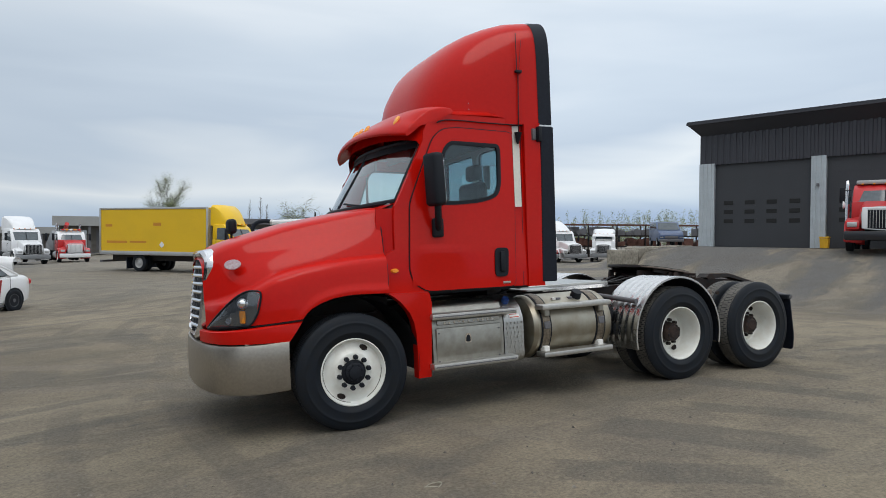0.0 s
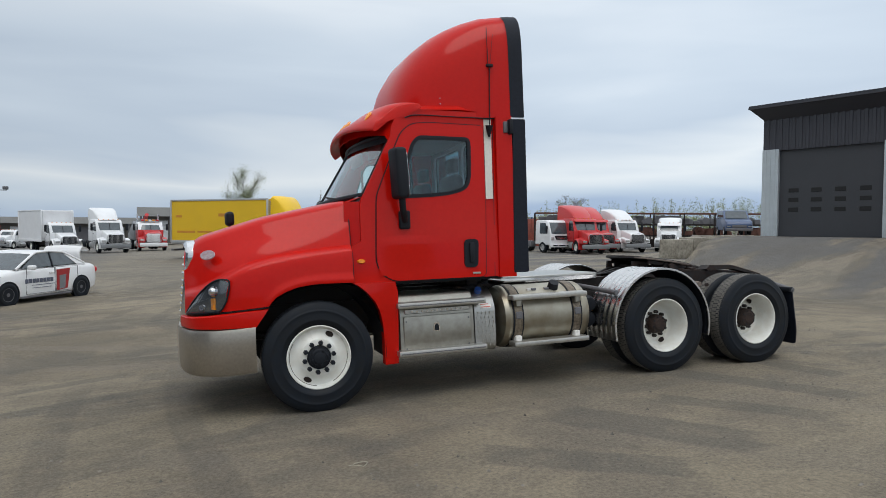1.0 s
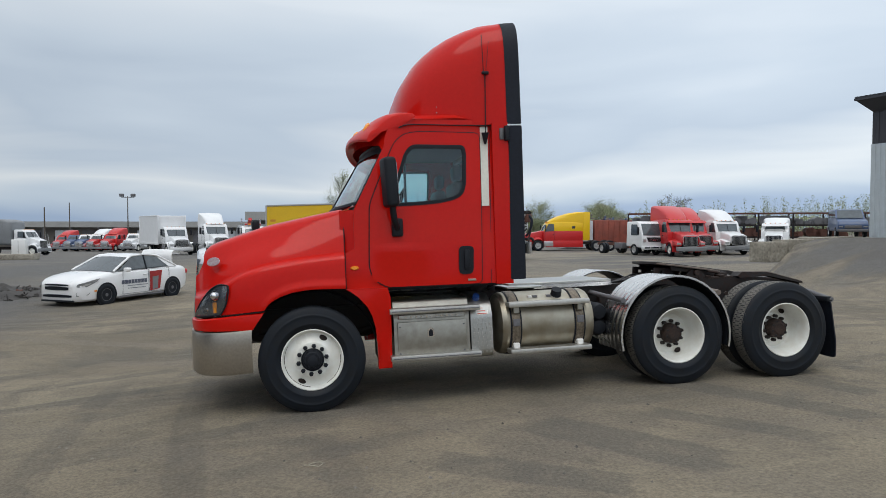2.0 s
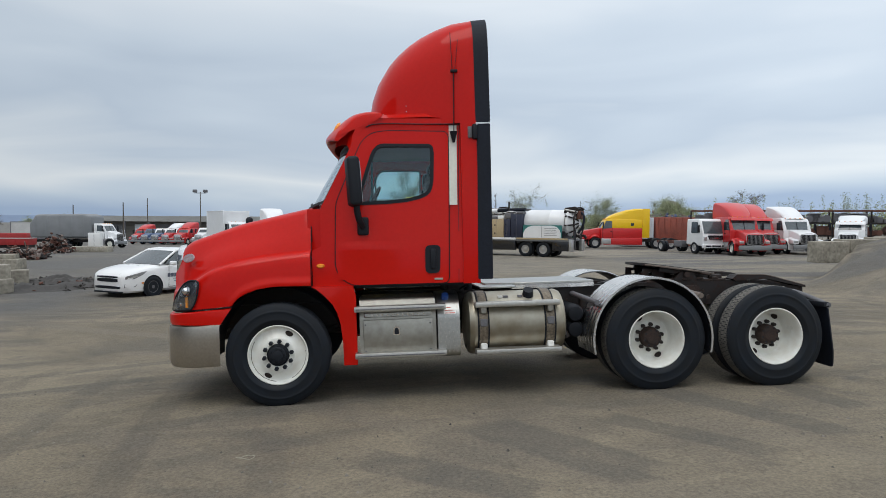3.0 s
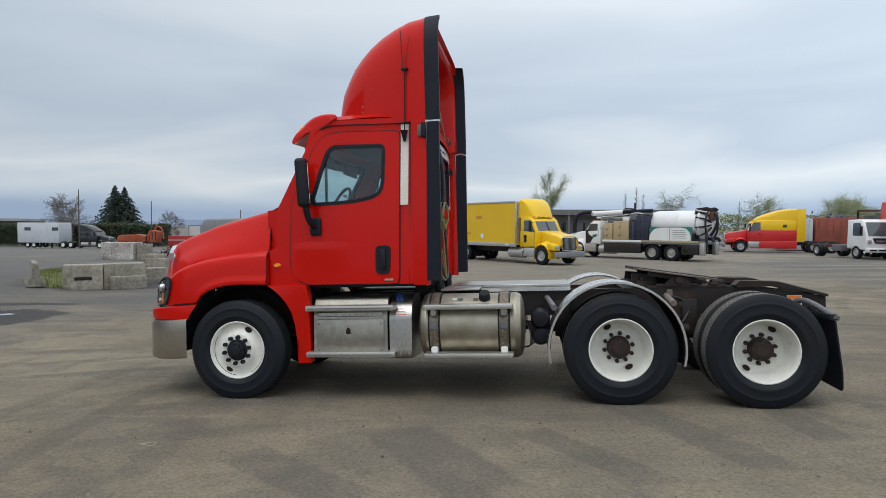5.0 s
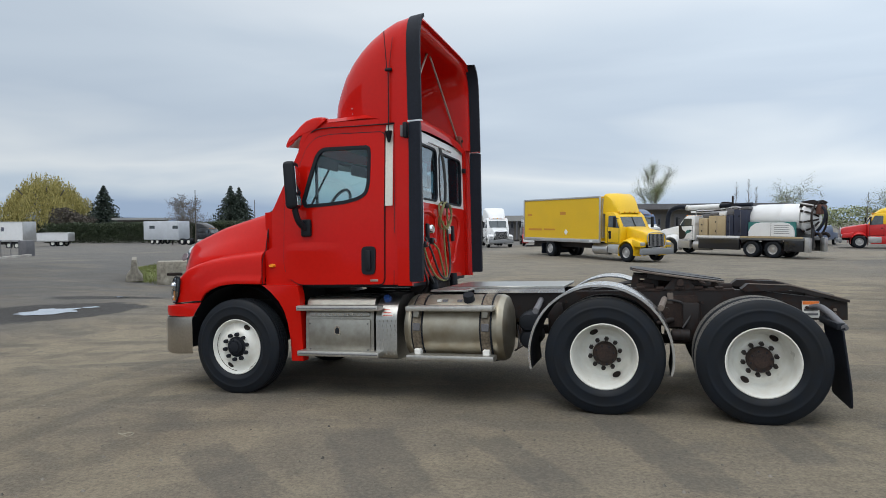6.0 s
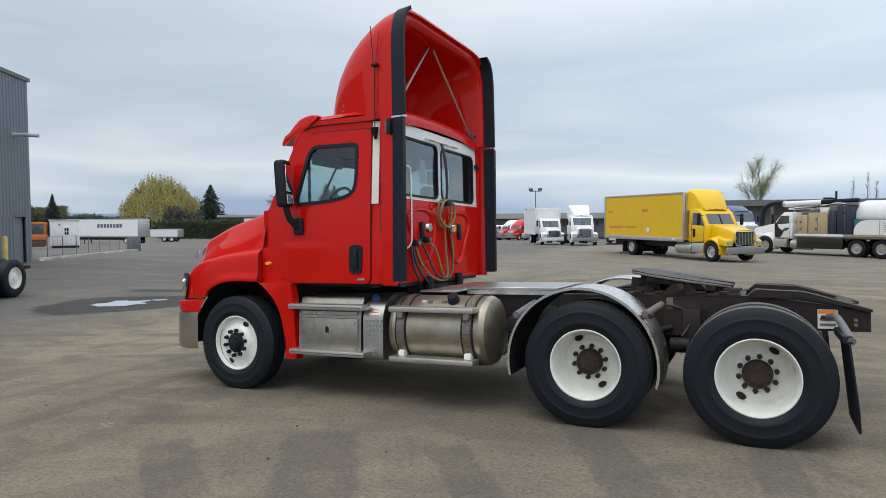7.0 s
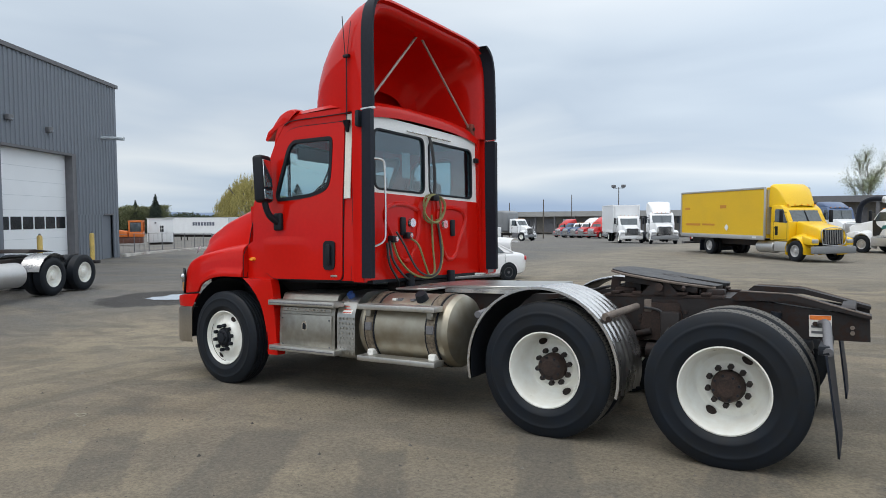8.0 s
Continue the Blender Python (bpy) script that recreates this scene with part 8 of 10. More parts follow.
for x, y, z, h, m in ((-5.15, 0.9, 2.90, 0.16, GREYP), (-4.6, 0.2, 2.92, 0.34, PWHITE), (-4.15, 0.75, 2.56, 0.40, GREYP), (-3.6, 0.75, 2.54, 0.22, PWHITE), (-3.0, 0.8, 2.54, 0.18, GREYP), (-2.4, 0.6, 2.38, 0.24, GREYP)):
    part("roof_unit", box(x - 0.24, x + 0.24, y - 0.3, y + 0.2, z, z + h, 0.04), m, vt, "small machinery box")
part("exhaust_pipe", rod((-4.05, 0.55, 2.5), (-4.05, 0.55, 3.75), 0.06, 10), FRAME, vt, "dark exhaust stack")
part("exhaust_elbow", tube([(-4.05, 0.55, 3.3), (-3.7, 0.55, 3.35), (-3.3, 0.55, 3.35)], 0.05, 6), FRAME, vt)
part("boom", rod((-3.1, 0.35, 3.12), (-0.75, 0.35, 3.06), 0.17, 14), PWHITE, vt, "white overhead boom")
part("boom_sleeve", rod((-5.2, 0.35, 3.20), (-3.05, 0.35, 3.14), 0.13, 12), BLACKR, vt, "black rubber boom sleeve")
part("boom_beam", box(-5.0, -0.85, -0.42, -0.22, 2.92, 3.10, 0.02), PWHITE, vt)
part("lower_beam", box(-4.4, -1.2, 0.55, 0.68, 2.72, 2.84, 0.02), PWHITE, vt, "white pipe rack beam")
part("lower_beam", box(-4.0, -1.6, 0.20, 0.28, 2.62, 2.70, 0.01), GREYP, vt)
for k in range(6):
    part("boom_brace", rod((-4.9 + 0.75 * k, 0.35, 3.05), (-4.75 + 0.75 * k, -0.33, 2.95), 0.03, 6), FRAME, vt)
    part("boom_support", rod((-4.7 + 0.62 * k, 0.6, 2.50), (-4.6 + 0.62 * k, 0.62, 2.84), 0.03, 6), (FRAME, SILVER)[k % 2], vt)
for k in range(3):
    part("feed_line", tube([(-4.9, 0.75 - 0.1 * k, 2.95), (-4.2, 0.85 - 0.1 * k, 3.0 + 0.05 * k), (-3.2, 0.75 - 0.1 * k, 2.85), (-1.6, 0.7 - 0.1 * k, 2.80 + 0.06 * k)], 0.03, 6), (FRAME, PWHITE, GREYP)[k], vt)
part("boom_hose", tube([(-0.8, 0.37, 3.08), (-0.35, 0.40, 3.14), (0.15, 0.45, 3.06), (0.50, 0.52, 2.80), (0.60, 0.58, 2.30), (0.62, 0.60, 1.72)], 0.15, 12), BLACKR, vt, "thick black suction hose")
part("boom_collar", rod((-0.85, 0.35, 3.06), (-0.70, 0.36, 3.09), 0.19, 12), SILVER, vt)

# yellow over red sleeper tractor
yr = conventional("tractor_truck", "yellow over red sleeper tractor seen from its side", 21.7, 51.3, 170, PRED, PYEL, back=-4.3, roof=2.75, fairing=0.95, fair_paint=PYEL, rear_axles=(-5.6, -6.9), frame_end=-7.7, bonnet=1.25, rim=SILVER, grille=PRED)
for s in (-1, 1):
    part("side_skirt", box(-4.3, -0.75, s * 1.10 - 0.04, s * 1.10 + 0.04, 0.35, 0.98, 0.03), PRED, yr, "red side skirt")
    part("cab_extender", box(-4.95, -4.3, s * 1.08 - 0.03, s * 1.08 + 0.03, 1.0, 3.7, 0.02), PYEL, yr)

# containers behind
CABG = mat("pale_grey_steel", (0.50, 0.53, 0.57), 0.6, 0, 0.12, 1.2, 14, 0.0)
CONTR = mat("brick_red_container", (0.30, 0.075, 0.05), 0.7, 0, 0.2, 0.8, 12, 0.0, tint=(0.20, 0.06, 0.045))
for (x, y, h, m, lab, l, hh) in ((31.6, 55.4, -6, CONTR, "rust-red scrap container heaped with parts", 4.4, 3.0), (27.6, 55.6, -4, CABG, "pale grey steel cabinet container", 3.0, 2.95)):
    c = vehicle("container", lab, "container", x, y, h)
    part("container_body", box(-l / 2, l / 2, -1.2, 1.2, 0.1, hh, 0.04), m, c)
    for k in range(int(l / 0.6)):
        part("container_rib", box(-l / 2 + 0.3 + 0.6 * k - 0.05, -l / 2 + 0.3 + 0.6 * k + 0.05, -1.26, -1.19, 0.2, hh - 0.1), m, c)
scrap_heap("scrap_heap", "pile of parts and blue tarp on the containers", 29.5, 55.5, 4.6, 1.0, 0.7, 100, 21, (GREYP, PBLUE, SCRAPP)).location.z = ground_z(29.5, 55.5) + 2.9

# white cab-over chassis
co = vehicle("cabover_truck", "white cab-over truck with bare rear chassis", "truck", 26.8, 40.0, -81)
co.matrix_basis = co.matrix_basis @ Matrix.Scale(1.12, 4)
cb = part("cab", prism([(-0.75, 0.62), (1.05, 0.55), (1.12, 1.05), (1.02, 1.45), (0.66, 2.30), (0.45, 2.42), (-0.75, 2.40)], -1.03, 1.03, 0.09, 3, 0.03), PWHITE, co, "white tilt cab")
part("windscreen", loft([[(1.045, -0.90, 1.42), (1.07, 0, 1.42), (1.045, 0.90, 1.42)], [(0.70, -0.84, 2.24), (0.725, 0, 2.24), (0.70, 0.84, 2.24)]]), VGLASS, cb, "wide dark windscreen")
part("grille", plate(rounded([(-0.66, 1.28), (0.66, 1.28), (0.52, 0.96), (-0.52, 0.96)], 0.06, 3), [], lambda u, v, d: (1.125 - 0.20 * max(0, v - 1.05) - d, u, v), 0.05), BLACKP, cb, "black trapezoid grille")
for k in range(3):
    part("grille_bar", box(1.10, 1.135, -0.50 + 0.02 * k, 0.50 - 0.02 * k, 1.005 + 0.075 * k, 1.022 + 0.075 * k), SILVER, cb)
for y0, y1 in ((-0.86, -0.42), (-0.34, 0.34), (0.42, 0.86)):
    part("bumper_slot", box(1.16, 1.19, y0, y1, 0.50, 0.60, 0.01), BLACKP, cb)
part("emblem_bar", box(1.12, 1.145, -0.18, 0.18, 1.05, 1.12, 0.01), CHROME, cb)
part("bumper", box(0.98, 1.18, -1.05, 1.05, 0.42, 0.68, 0.05, 2), PWHITE, co)
for s in (-1, 1):
    part("headlight", box(1.03, 1.12, s * 0.84 - 0.14, s * 0.84 + 0.14, 0.92, 1.18, 0.04), SILVER, cb)
    part("side_window", plate(rounded([(0.72, 1.42), (-0.20, 1.42), (-0.20, 2.20), (0.45, 2.20)], 0.08, 3), [], lambda p, q, d, s=s: (p, s * (1.045 * (1 - 0.03 * (q - 0.55)) - d), q), 0.02), VGLASS, cb)
    mr = part("mirror", box(0.85, 0.95, s * 1.25 - 0.08, s * 1.25 + 0.08, 1.5, 2.0, 0.03), BLACKP, co)
    part("frame_rail", box(-5.2, -0.2, s * 0.38 - 0.04, s * 0.38 + 0.04, 0.62, 0.82), SCRAPR, co, "bare rusty frame rail")
    bg_wheel(co, 0.15, s * 0.92, 0.41, 0.24, SILVER)
    bg_wheel(co, -3.75, s * 0.95, 0.41, 0.24, SILVER)
    bg_wheel(co, -3.75, s * 0.68, 0.41, 0.24, SILVER)
    part("chassis_box", box(-2.2, -1.3, s * 0.75 - 0.25, s * 0.75 + 0.25, 0.42, 0.85, 0.04), GREYP, co)
for k in range(5):
    part("crossmember", box(-4.9 + 0.9 * k, -4.75 + 0.9 * k, -0.4, 0.4, 0.6, 0.8), SCRAPR, co)

# red and white sleeper tractors
conventional("tractor_truck", "red sleeper tractor with tall roof and chrome grille", 28.4, 36.9, -98, PRED, back=-4.0, roof=2.85, fairing=1.15, rear_axles=(-5.3, -6.6), grille=PGREY, bonnet=1.25, group="sleeper tractors in a row", visor=PRED)
conventional("tractor_truck", "second red sleeper tractor close behind", 31.4, 39.6, -98, PRED, back=-4.0, roof=2.85, fairing=1.15, rear_axles=(-5.3, -6.6), grille=PGREY, bonnet=1.25, group="sleeper tractors in a row", visor=PRED)
conventional("tractor_truck", "white aerodynamic sleeper tractor", 34.2, 39.2, -100, PWHITE, back=-4.0, roof=2.8, fairing=1.0, rear_axles=(-5.3, -6.6), grille=GREYP, bonnet=1.3, group="sleeper tractors in a row")
conventional("tractor_truck", "white sleeper tractor behind the concrete blocks", 38.6, 39.6, -132, PWHITE, back=-3.6, roof=2.6, fairing=0.5, rear_axles=(-5.0, -6.3), grille=GREYP, bonnet=1.2, group="sleeper tractors in a row", visor=PWHITE)

# blue-grey van on the bank
bv = vehicle("van", "blue-grey van parked on the bank", "van", 37.0, 30.2, -125)
vb = part("van_body", prism([(-3.6, 0.45), (0.85, 0.40), (0.95, 0.85), (0.80, 1.12), (-0.25, 1.28), (-0.85, 1.95), (-3.4, 2.02), (-3.65, 1.5)], -0.92, 0.92, 0.08, 3, 0.05), PBLUE, bv)
part("windscreen", loft([[(-0.22, -0.78, 1.33), (-0.18, 0, 1.33), (-0.22, 0.78, 1.33)], [(-0.80, -0.72, 1.90), (-0.77, 0, 1.90), (-0.80, 0.72, 1.90)]]), VGLASS, vb)
part("grille", box(0.88, 0.97, -0.5, 0.5, 0.62, 0.82, 0.02), GREYP, vb)
part("bumper", box(0.85, 1.02, -0.92, 0.92, 0.38, 0.58, 0.05), GREYP, bv)
for s in (-1, 1):
    part("headlight", box(0.80, 0.93, s * 0.72 - 0.13, s * 0.72 + 0.13, 0.68, 0.85, 0.03), SILVER, vb)
    part("side_window", plate(rounded([(-0.45, 1.36), (-3.2, 1.36), (-3.2, 1.85), (-0.85, 1.85)], 0.08, 3), [], lambda p, q, d, s=s: (p, s * (0.935 * (1 - 0.05 * (q - 0.4)) - d), q), 0.02), VGLASS, vb)
    for x in (0.0, -2.9):
        bg_wheel(bv, x, s * 0.84, 0.36, 0.22, SILVER)

# old red tow truck on the ramp pad, half in view
ot = conventional("tow_truck", "old red tow truck with white grille and chrome stack", 23.15, 6.85, 206, PRED, PRED, back=-1.8, roof=2.58, rear_axles=(-3.0,), frame_end=-3.7, bonnet=1.0, grille=GREYP, bump=PBLACK, tanks=False)
for s in (-1, 1):
    part("stack", rod((-1.1, s * 1.24, 1.0), (-1.1, s * 1.24, 2.45), 0.075, 12), CHROME, ot, "chrome exhaust stack with a cut tip")
    part("stack_tip", tube([(-1.1, s * 1.24, 2.44), (-1.12, s * 1.24, 2.6), (-1.2, s * 1.25, 2.72)], 0.07, 10), CHROME, ot)
    part("spot_mirror", lathe([(0.0, 0.0), (0.14, 0.01), (0.15, 0.03), (0.10, 0.08), (0.0, 0.10)], 18, (-0.6, s * 1.36, 1.78)), PWHITE, ot)
    part("grille_frame", box(0.93, 1.05, s * 0.53 - 0.09, s * 0.53 + 0.09, 0.84, 1.56, 0.04), PWHITE, ot, "white grille frame")
part("grille_frame", box(0.90, 1.03, -0.62, 0.62, 1.50, 1.62, 0.04), PWHITE, ot, "white grille frame")
part("light_bar", box(-1.35, -1.05, -0.95, 0.95, 2.58, 2.74, 0.03), SILVER, ot)
part("beacon", box(-1.20, -0.98, 0.10, 0.55, 2.56, 2.72, 0.03), AMBER, ot)
part("wrecker_body", prism([(-3.75, 0.9), (-2.0, 0.9), (-2.0, 1.6), (-3.75, 1.5)], -1.15, 1.15, 0.05), PRED, ot)
part("boom", rod((-3.6, 0, 1.6), (-2.2, 0, 2.35), 0.12, 8), PWHITE, ot)

# small white pickup far off beside the yellow tractor
pk = vehicle("pickup", "small dark blue pickup far across the yard", "pickup", 19.6, 56.0, -120)
part("pickup_body", prism([(-3.9, 0.5), (0.9, 0.45), (0.95, 0.9), (-0.4, 1.08), (-0.9, 1.7), (-2.2, 1.75), (-2.4, 1.1), (-3.9, 1.08)], -0.95, 0.95, 0.06), PBLUE, pk)
part("pickup_glass", prism([(-0.52, 1.15), (-0.95, 1.62), (-2.1, 1.65), (-2.25, 1.15)], -0.93, 0.93, 0.02), VGLASS, pk)
for s in (-1, 1):
    for x in (0.0, -3.1):
        bg_wheel(pk, x, s * 0.86, 0.36, 0.22, SILVER)

# tractor parked along the workshop: only its tail is seen
rt = vehicle("tractor_truck", "parked tractor with fluted fender and silver tank", "truck", -11.6, -0.3, -63)
for s in (-1, 1):
    part("frame_rail", box(-5.2, 0.8, s * 0.42 - 0.04, s * 0.42 + 0.04, 0.75, 1.0), FRAME, rt)
    part("fuel_tank", lathe([(0, 0), (0.27, 0.02), (0.32, 0.06), (0.32, 1.24), (0.27, 1.28), (0, 1.3)], 26), SILVER, rt).matrix_basis = Matrix.Translation((-2.2, s * 0.85, 0.62)) @ Matrix.Rotation(-math.pi / 2, 4, "Z")
    for ax in (-3.1, -4.4):
        bg_wheel(rt, ax, s * 1.08, 0.51, 0.27)
        bg_wheel(rt, ax, s * 0.76, 0.51, 0.27)
    rows = []
    for k in range(13):
        a = math.radians(15 + 130 * k / 12)
        rows.append([(-3.1 + 0.62 * math.cos(a), s * yy, 0.51 + 0.62 * math.sin(a)) for yy in (1.22, 1.0, 0.65)])
    part("drive_fender", loft(rows), ALU, rt)
    bg_wheel(rt, 1.6, s * 1.04, 0.51, 0.28)
part("coupling_plate", prism([(-4.2, 1.12), (-3.4, 1.22), (-3.2, 1.22), (-3.1, 1.12)], -0.45, 0.45, 0.02), FRAME, rt)
part("tail_bar", box(-5.45, -5.2, -1.0, 1.0, 0.7, 0.8, 0.02), FRAME, rt)
part("cab", prism([(-0.2, 1.0), (1.0, 1.0), (2.6, 1.0), (2.65, 1.6), (1.05, 1.95), (0.6, 2.8), (-0.2, 2.9)], -1.05, 1.05, 0.08, 2), PBLACK, rt)

# black tractor with grey van trailer, across the road
bk = conventional("tractor_truck", "black sleeper tractor parked across the road", -58.0, 80.0, -5, PBLACK, back=-3.6, roof=2.6, fairing=0.9, rear_axles=(-4.9, -6.2), rim=RIM, bonnet=1.25)

# grey garbage tanker far left
gb = conventional("tank_truck", "grey refuse truck with rounded body and white cab", -27.2, 66.5, -12, PWHITE, back=-1.9, roof=2.7, rear_axles=(-5.2, -6.5), frame_end=-9.0, bonnet=0.5, grille=GREYP, tanks=False)
part("refuse_body", prism([(-9.3, 1.1), (-2.1, 1.1), (-2.1, 3.55), (-3.0, 3.75), (-8.6, 3.65), (-9.4, 2.6)], -1.2, 1.2, 0.25, 3), PGREY, gb, "dull grey refuse body")
for k in range(5):
    part("body_rib", box(-8.6 + 1.4 * k, -8.5 + 1.4 * k, -1.23, 1.23, 1.2, 3.5, 0.02), PGREY, gb)
CABW = mat("dull_white", (0.50, 0.50, 0.49), 0.6, 0, 0.15, 0.8, 10, 0.0)
rc = vehicle("container", "low red and white container", "container", -42.0, 74.3, 2)
PDULL = mat("faded_red", (0.34, 0.022, 0.022), 0.6, 0, 0.2, 0.8, 10, 0.0)
part("container_body", box(-2.1, 2.2, -1.2, 1.2, 0.35, 1.75, 0.04), PDULL, rc)
for k in range(5):
    part("container_rib", box(-1.9 + 0.92 * k, -1.84 + 0.92 * k, -1.23, -1.19, 0.4, 1.7), PDULL, rc)
part("container_skid", box(-2.0, 2.1, -1.0, 1.0, 0.0, 0.36), FRAME, rc)
part("white_band", box(-2.11, 2.21, -1.235, 1.21, 1.12, 1.22), CABW, rc)
wt2 = vehicle("van_trailer", "white trailer far behind the scrap", "trailer", -47.6, 92.0, 0)
cargo_box(wt2, -3.2, 3.2, 1.1, 3.5, CABW, GREYP, "white trailer body")
for s in (-1, 1):
    bg_wheel(wt2, -2.2, s * 1.05, 0.5, 0.26)
    part("landing_leg", box(2.2, 2.35, s * 0.7 - 0.06, s * 0.7 + 0.06, 0.0, 1.1), FRAME, wt2)
om = vehicle("machine", "orange construction machine by the hedge", "machine", -57.4, 88.0, 4)
PRUST = mat("dull_orange_paint", (0.42, 0.085, 0.03), 0.6, 0, 0.25, 0.9, 10, 0.0, tint=(0.22, 0.06, 0.03))
part("machine_body", prism([(-3.4, 0.8), (1.2, 0.8), (1.2, 1.9), (-0.4, 2.1), (-3.0, 2.0), (-3.4, 1.6)], -1.0, 1.0, 0.12, 2), PRUST, om)
part("machine_deck", box(-3.6, 3.2, -1.0, 1.0, 0.55, 0.85, 0.03), FRAME, om)
part("machine_hopper", prism([(1.3, 0.85), (2.9, 0.85), (3.1, 2.6), (1.9, 2.8), (1.4, 2.0)], -0.8, 0.8, 0.06), PRUST, om)
part("machine_mast", rod((1.6, 0, 1.2), (2.6, 0, 3.5), 0.14, 8), PRUST, om)
part("machine_arm", tube([(2.5, 0.2, 3.4), (3.3, 0.2, 3.0), (3.6, 0.2, 1.4)], 0.12, 8), PRUST, om)
for k in range(4):
    part("machine_strut", rod((1.2 + 0.5 * k, -0.82, 0.8), (1.5 + 0.45 * k, -0.82, 2.5), 0.05, 6), FRAME, om)
for s in (-1, 1):
    for x in (-1.8, 1.3):
        bg_wheel(om, x, s * 0.95, 0.5, 0.3)

# white trailers beyond the kerb
def plain_trailer(x, y, heading, length, label, h=4.0, z0=1.15, bars=False):
    t = vehicle("van_trailer", label, "trailer", x, y, heading)
    cargo_box(t, -length / 2, length / 2, z0, h, PWHITE, SILVER, "white trailer body")
    for s in (-1, 1):
        for ax in (-length / 2 + 1.2, -length / 2 + 2.5):
            bg_wheel(t, ax, s * 1.05, 0.5, 0.26)
        part("landing_leg", box(length / 2 - 3, length / 2 - 2.85, s * 0.7 - 0.06, s * 0.7 + 0.06, 0, z0), FRAME, t)
        if bars:
            for k in range(8):
                part("letter_bar", box(-3.9 + 0.62 * k, -3.45 + 0.62 * k, s * 1.255 - 0.008, s * 1.255 + 0.008, h - 1.40, h - 0.80), BAR_G, t)
    return t


plain_trailer(-88.8, 66.6, 189, 14.0, "long white trailer with dark plain lettering bars", 4.0, 1.15, True)
plain_trailer(-89.9, 79.6, 205, 5.0, "short low white trailer", 2.3, 0.9)
of = thing("site_office", "white site office cabin with small window", "cabin", frame_at(-61.3, 39.8, ground_z(-61.3, 39.8), 60) @ Matrix.Diagonal((0.86, 1.0, 1.08, 1)))
part("cabin_body", box(-1.5, 1.5, -1.2, 1.2, 0.25, 2.75, 0.03), PWHITE, of)
od = part("cabin_door", box(-0.35, 0.55, -1.235, -1.18, 0.30, 2.30, 0.02), PWHITE, of, "white cabin door with four small panes")
for k in range(4):
    part("door_pane", box(-0.12 + 0.24 * (k % 2), 0.08 + 0.24 * (k % 2), -1.245, -1.225, 1.35 + 0.36 * (k // 2), 1.66 + 0.36 * (k // 2), 0.01, 1), PANE, od)
part("cabin_roof", box(-1.62, 1.62, -1.32, 1.32, 2.74, 2.84, 0.02), CABW, of)
part("cabin_lamp", box(-0.75, -0.55, -1.30, -1.19, 2.25, 2.42, 0.02), GREYP, of)
part("cabin_skid", box(-1.4, 1.4, -1.0, 1.0, 0, 0.25), FRAME, of)
oc = vehicle("crane_truck", "orange truck with square cab, partly hidden", "truck", -60.2, 35.6, 52)
part("machine_body", prism([(-5.2, 0.95), (-0.3, 0.95), (-0.3, 1.55), (-3.2, 1.95), (-5.2, 1.9)], -1.1, 1.1, 0.06), PORANGE, oc)
part("under_carriage", box(-5.2, 1.1, -1.0, 1.0, 0.25, 0.92, 0.06), SCRAPR, oc, "rusty dark undercarriage")
cf = part("cab", prism([(-0.2, 0.95), (1.2, 0.95), (1.2, 1.5), (-0.2, 1.5)], -1.05, 1.05, 0.04), PORANGE, oc, "orange cab with large panes")
part("cab_glazing", box(-0.05, 1.05, -0.95, 0.95, 1.5, 2.55, 0.02), VGLASS, cf)
part("cab_roof", box(-0.25, 1.22, -1.06, 1.06, 2.52, 2.72, 0.05), PORANGE, cf)
for x in (-0.14, 1.12):
    for s in (-1, 1):
        part("cab_pillar", box(x - 0.08, x + 0.08, s * 0.98 - 0.07, s * 0.98 + 0.07, 1.48, 2.55, 0.02), PORANGE, cf)
# grey horse trailer behind the black tractor
ht = thing("grey_trailer", "pale blue-grey box trailer with dark side window", "trailer", bk.matrix_basis @ pose(-8.2, 0, 0))
tbx = part("trailer_box", box(-5.9, 1.4, -1.25, 1.25, 0.75, 3.75, 0.10, 2), CABG, ht)
for s in (-1, 1):
    for x in (-4.6, 0.2):
        part("side_window", box(x, x + 1.1, s * 1.255 - 0.01, s * 1.255 + 0.01, 2.55, 3.05, 0.005, 1), VGLASS, tbx)
    for x in (-4.2, -3.1):
        bg_wheel(ht, x, s * 1.05, 0.45, 0.26)
    part("landing_leg", box(-0.4, -0.25, s * 0.7 - 0.06, s * 0.7 + 0.06, 0.0, 0.8), FRAME, ht)


# ---- white sedan with its boot open ----
car = vehicle("sedan_car", "white four-door sedan with open boot lid and door graphics", "car", -4.83, 12.4, 0)
hx0, hx1 = Vector((-6.01, 13.20)), Vector((-4.60, 15.49))
dirv = (hx0 - hx1).normalized()
left = Vector((-dirv.y, dirv.x))
mid = hx0 - left * 0.78
car.matrix_basis = frame_at(mid.x, mid.y, ground_z(mid.x, mid.y) - 0.035, math.degrees(math.atan2(dirv.y, dirv.x)))
LAMPC = mat("car_lamp_glass", (0.30, 0.31, 0.32), 0.15, 0.3, 0.2, 6, 30, 0.0, 0.5)
CARW = mat("car_white", (0.80, 0.80, 0.80), 0.3, 0, 0.04, 1.5, 30, 0.0, 0.5)
TOPZ = [(-3.62, 0.84), (-3.55, 0.95), (-3.25, 1.03), (-2.6, 1.04), (-0.35, 0.99), (0.0, 0.955), (0.45, 0.885), (0.75, 0.80), (0.88, 0.72), (0.92, 0.66)]
BOTZ = [(-3.62, 0.42), (-3.5, 0.28), (-3.2, 0.20), (0.6, 0.17), (0.92, 0.18)]
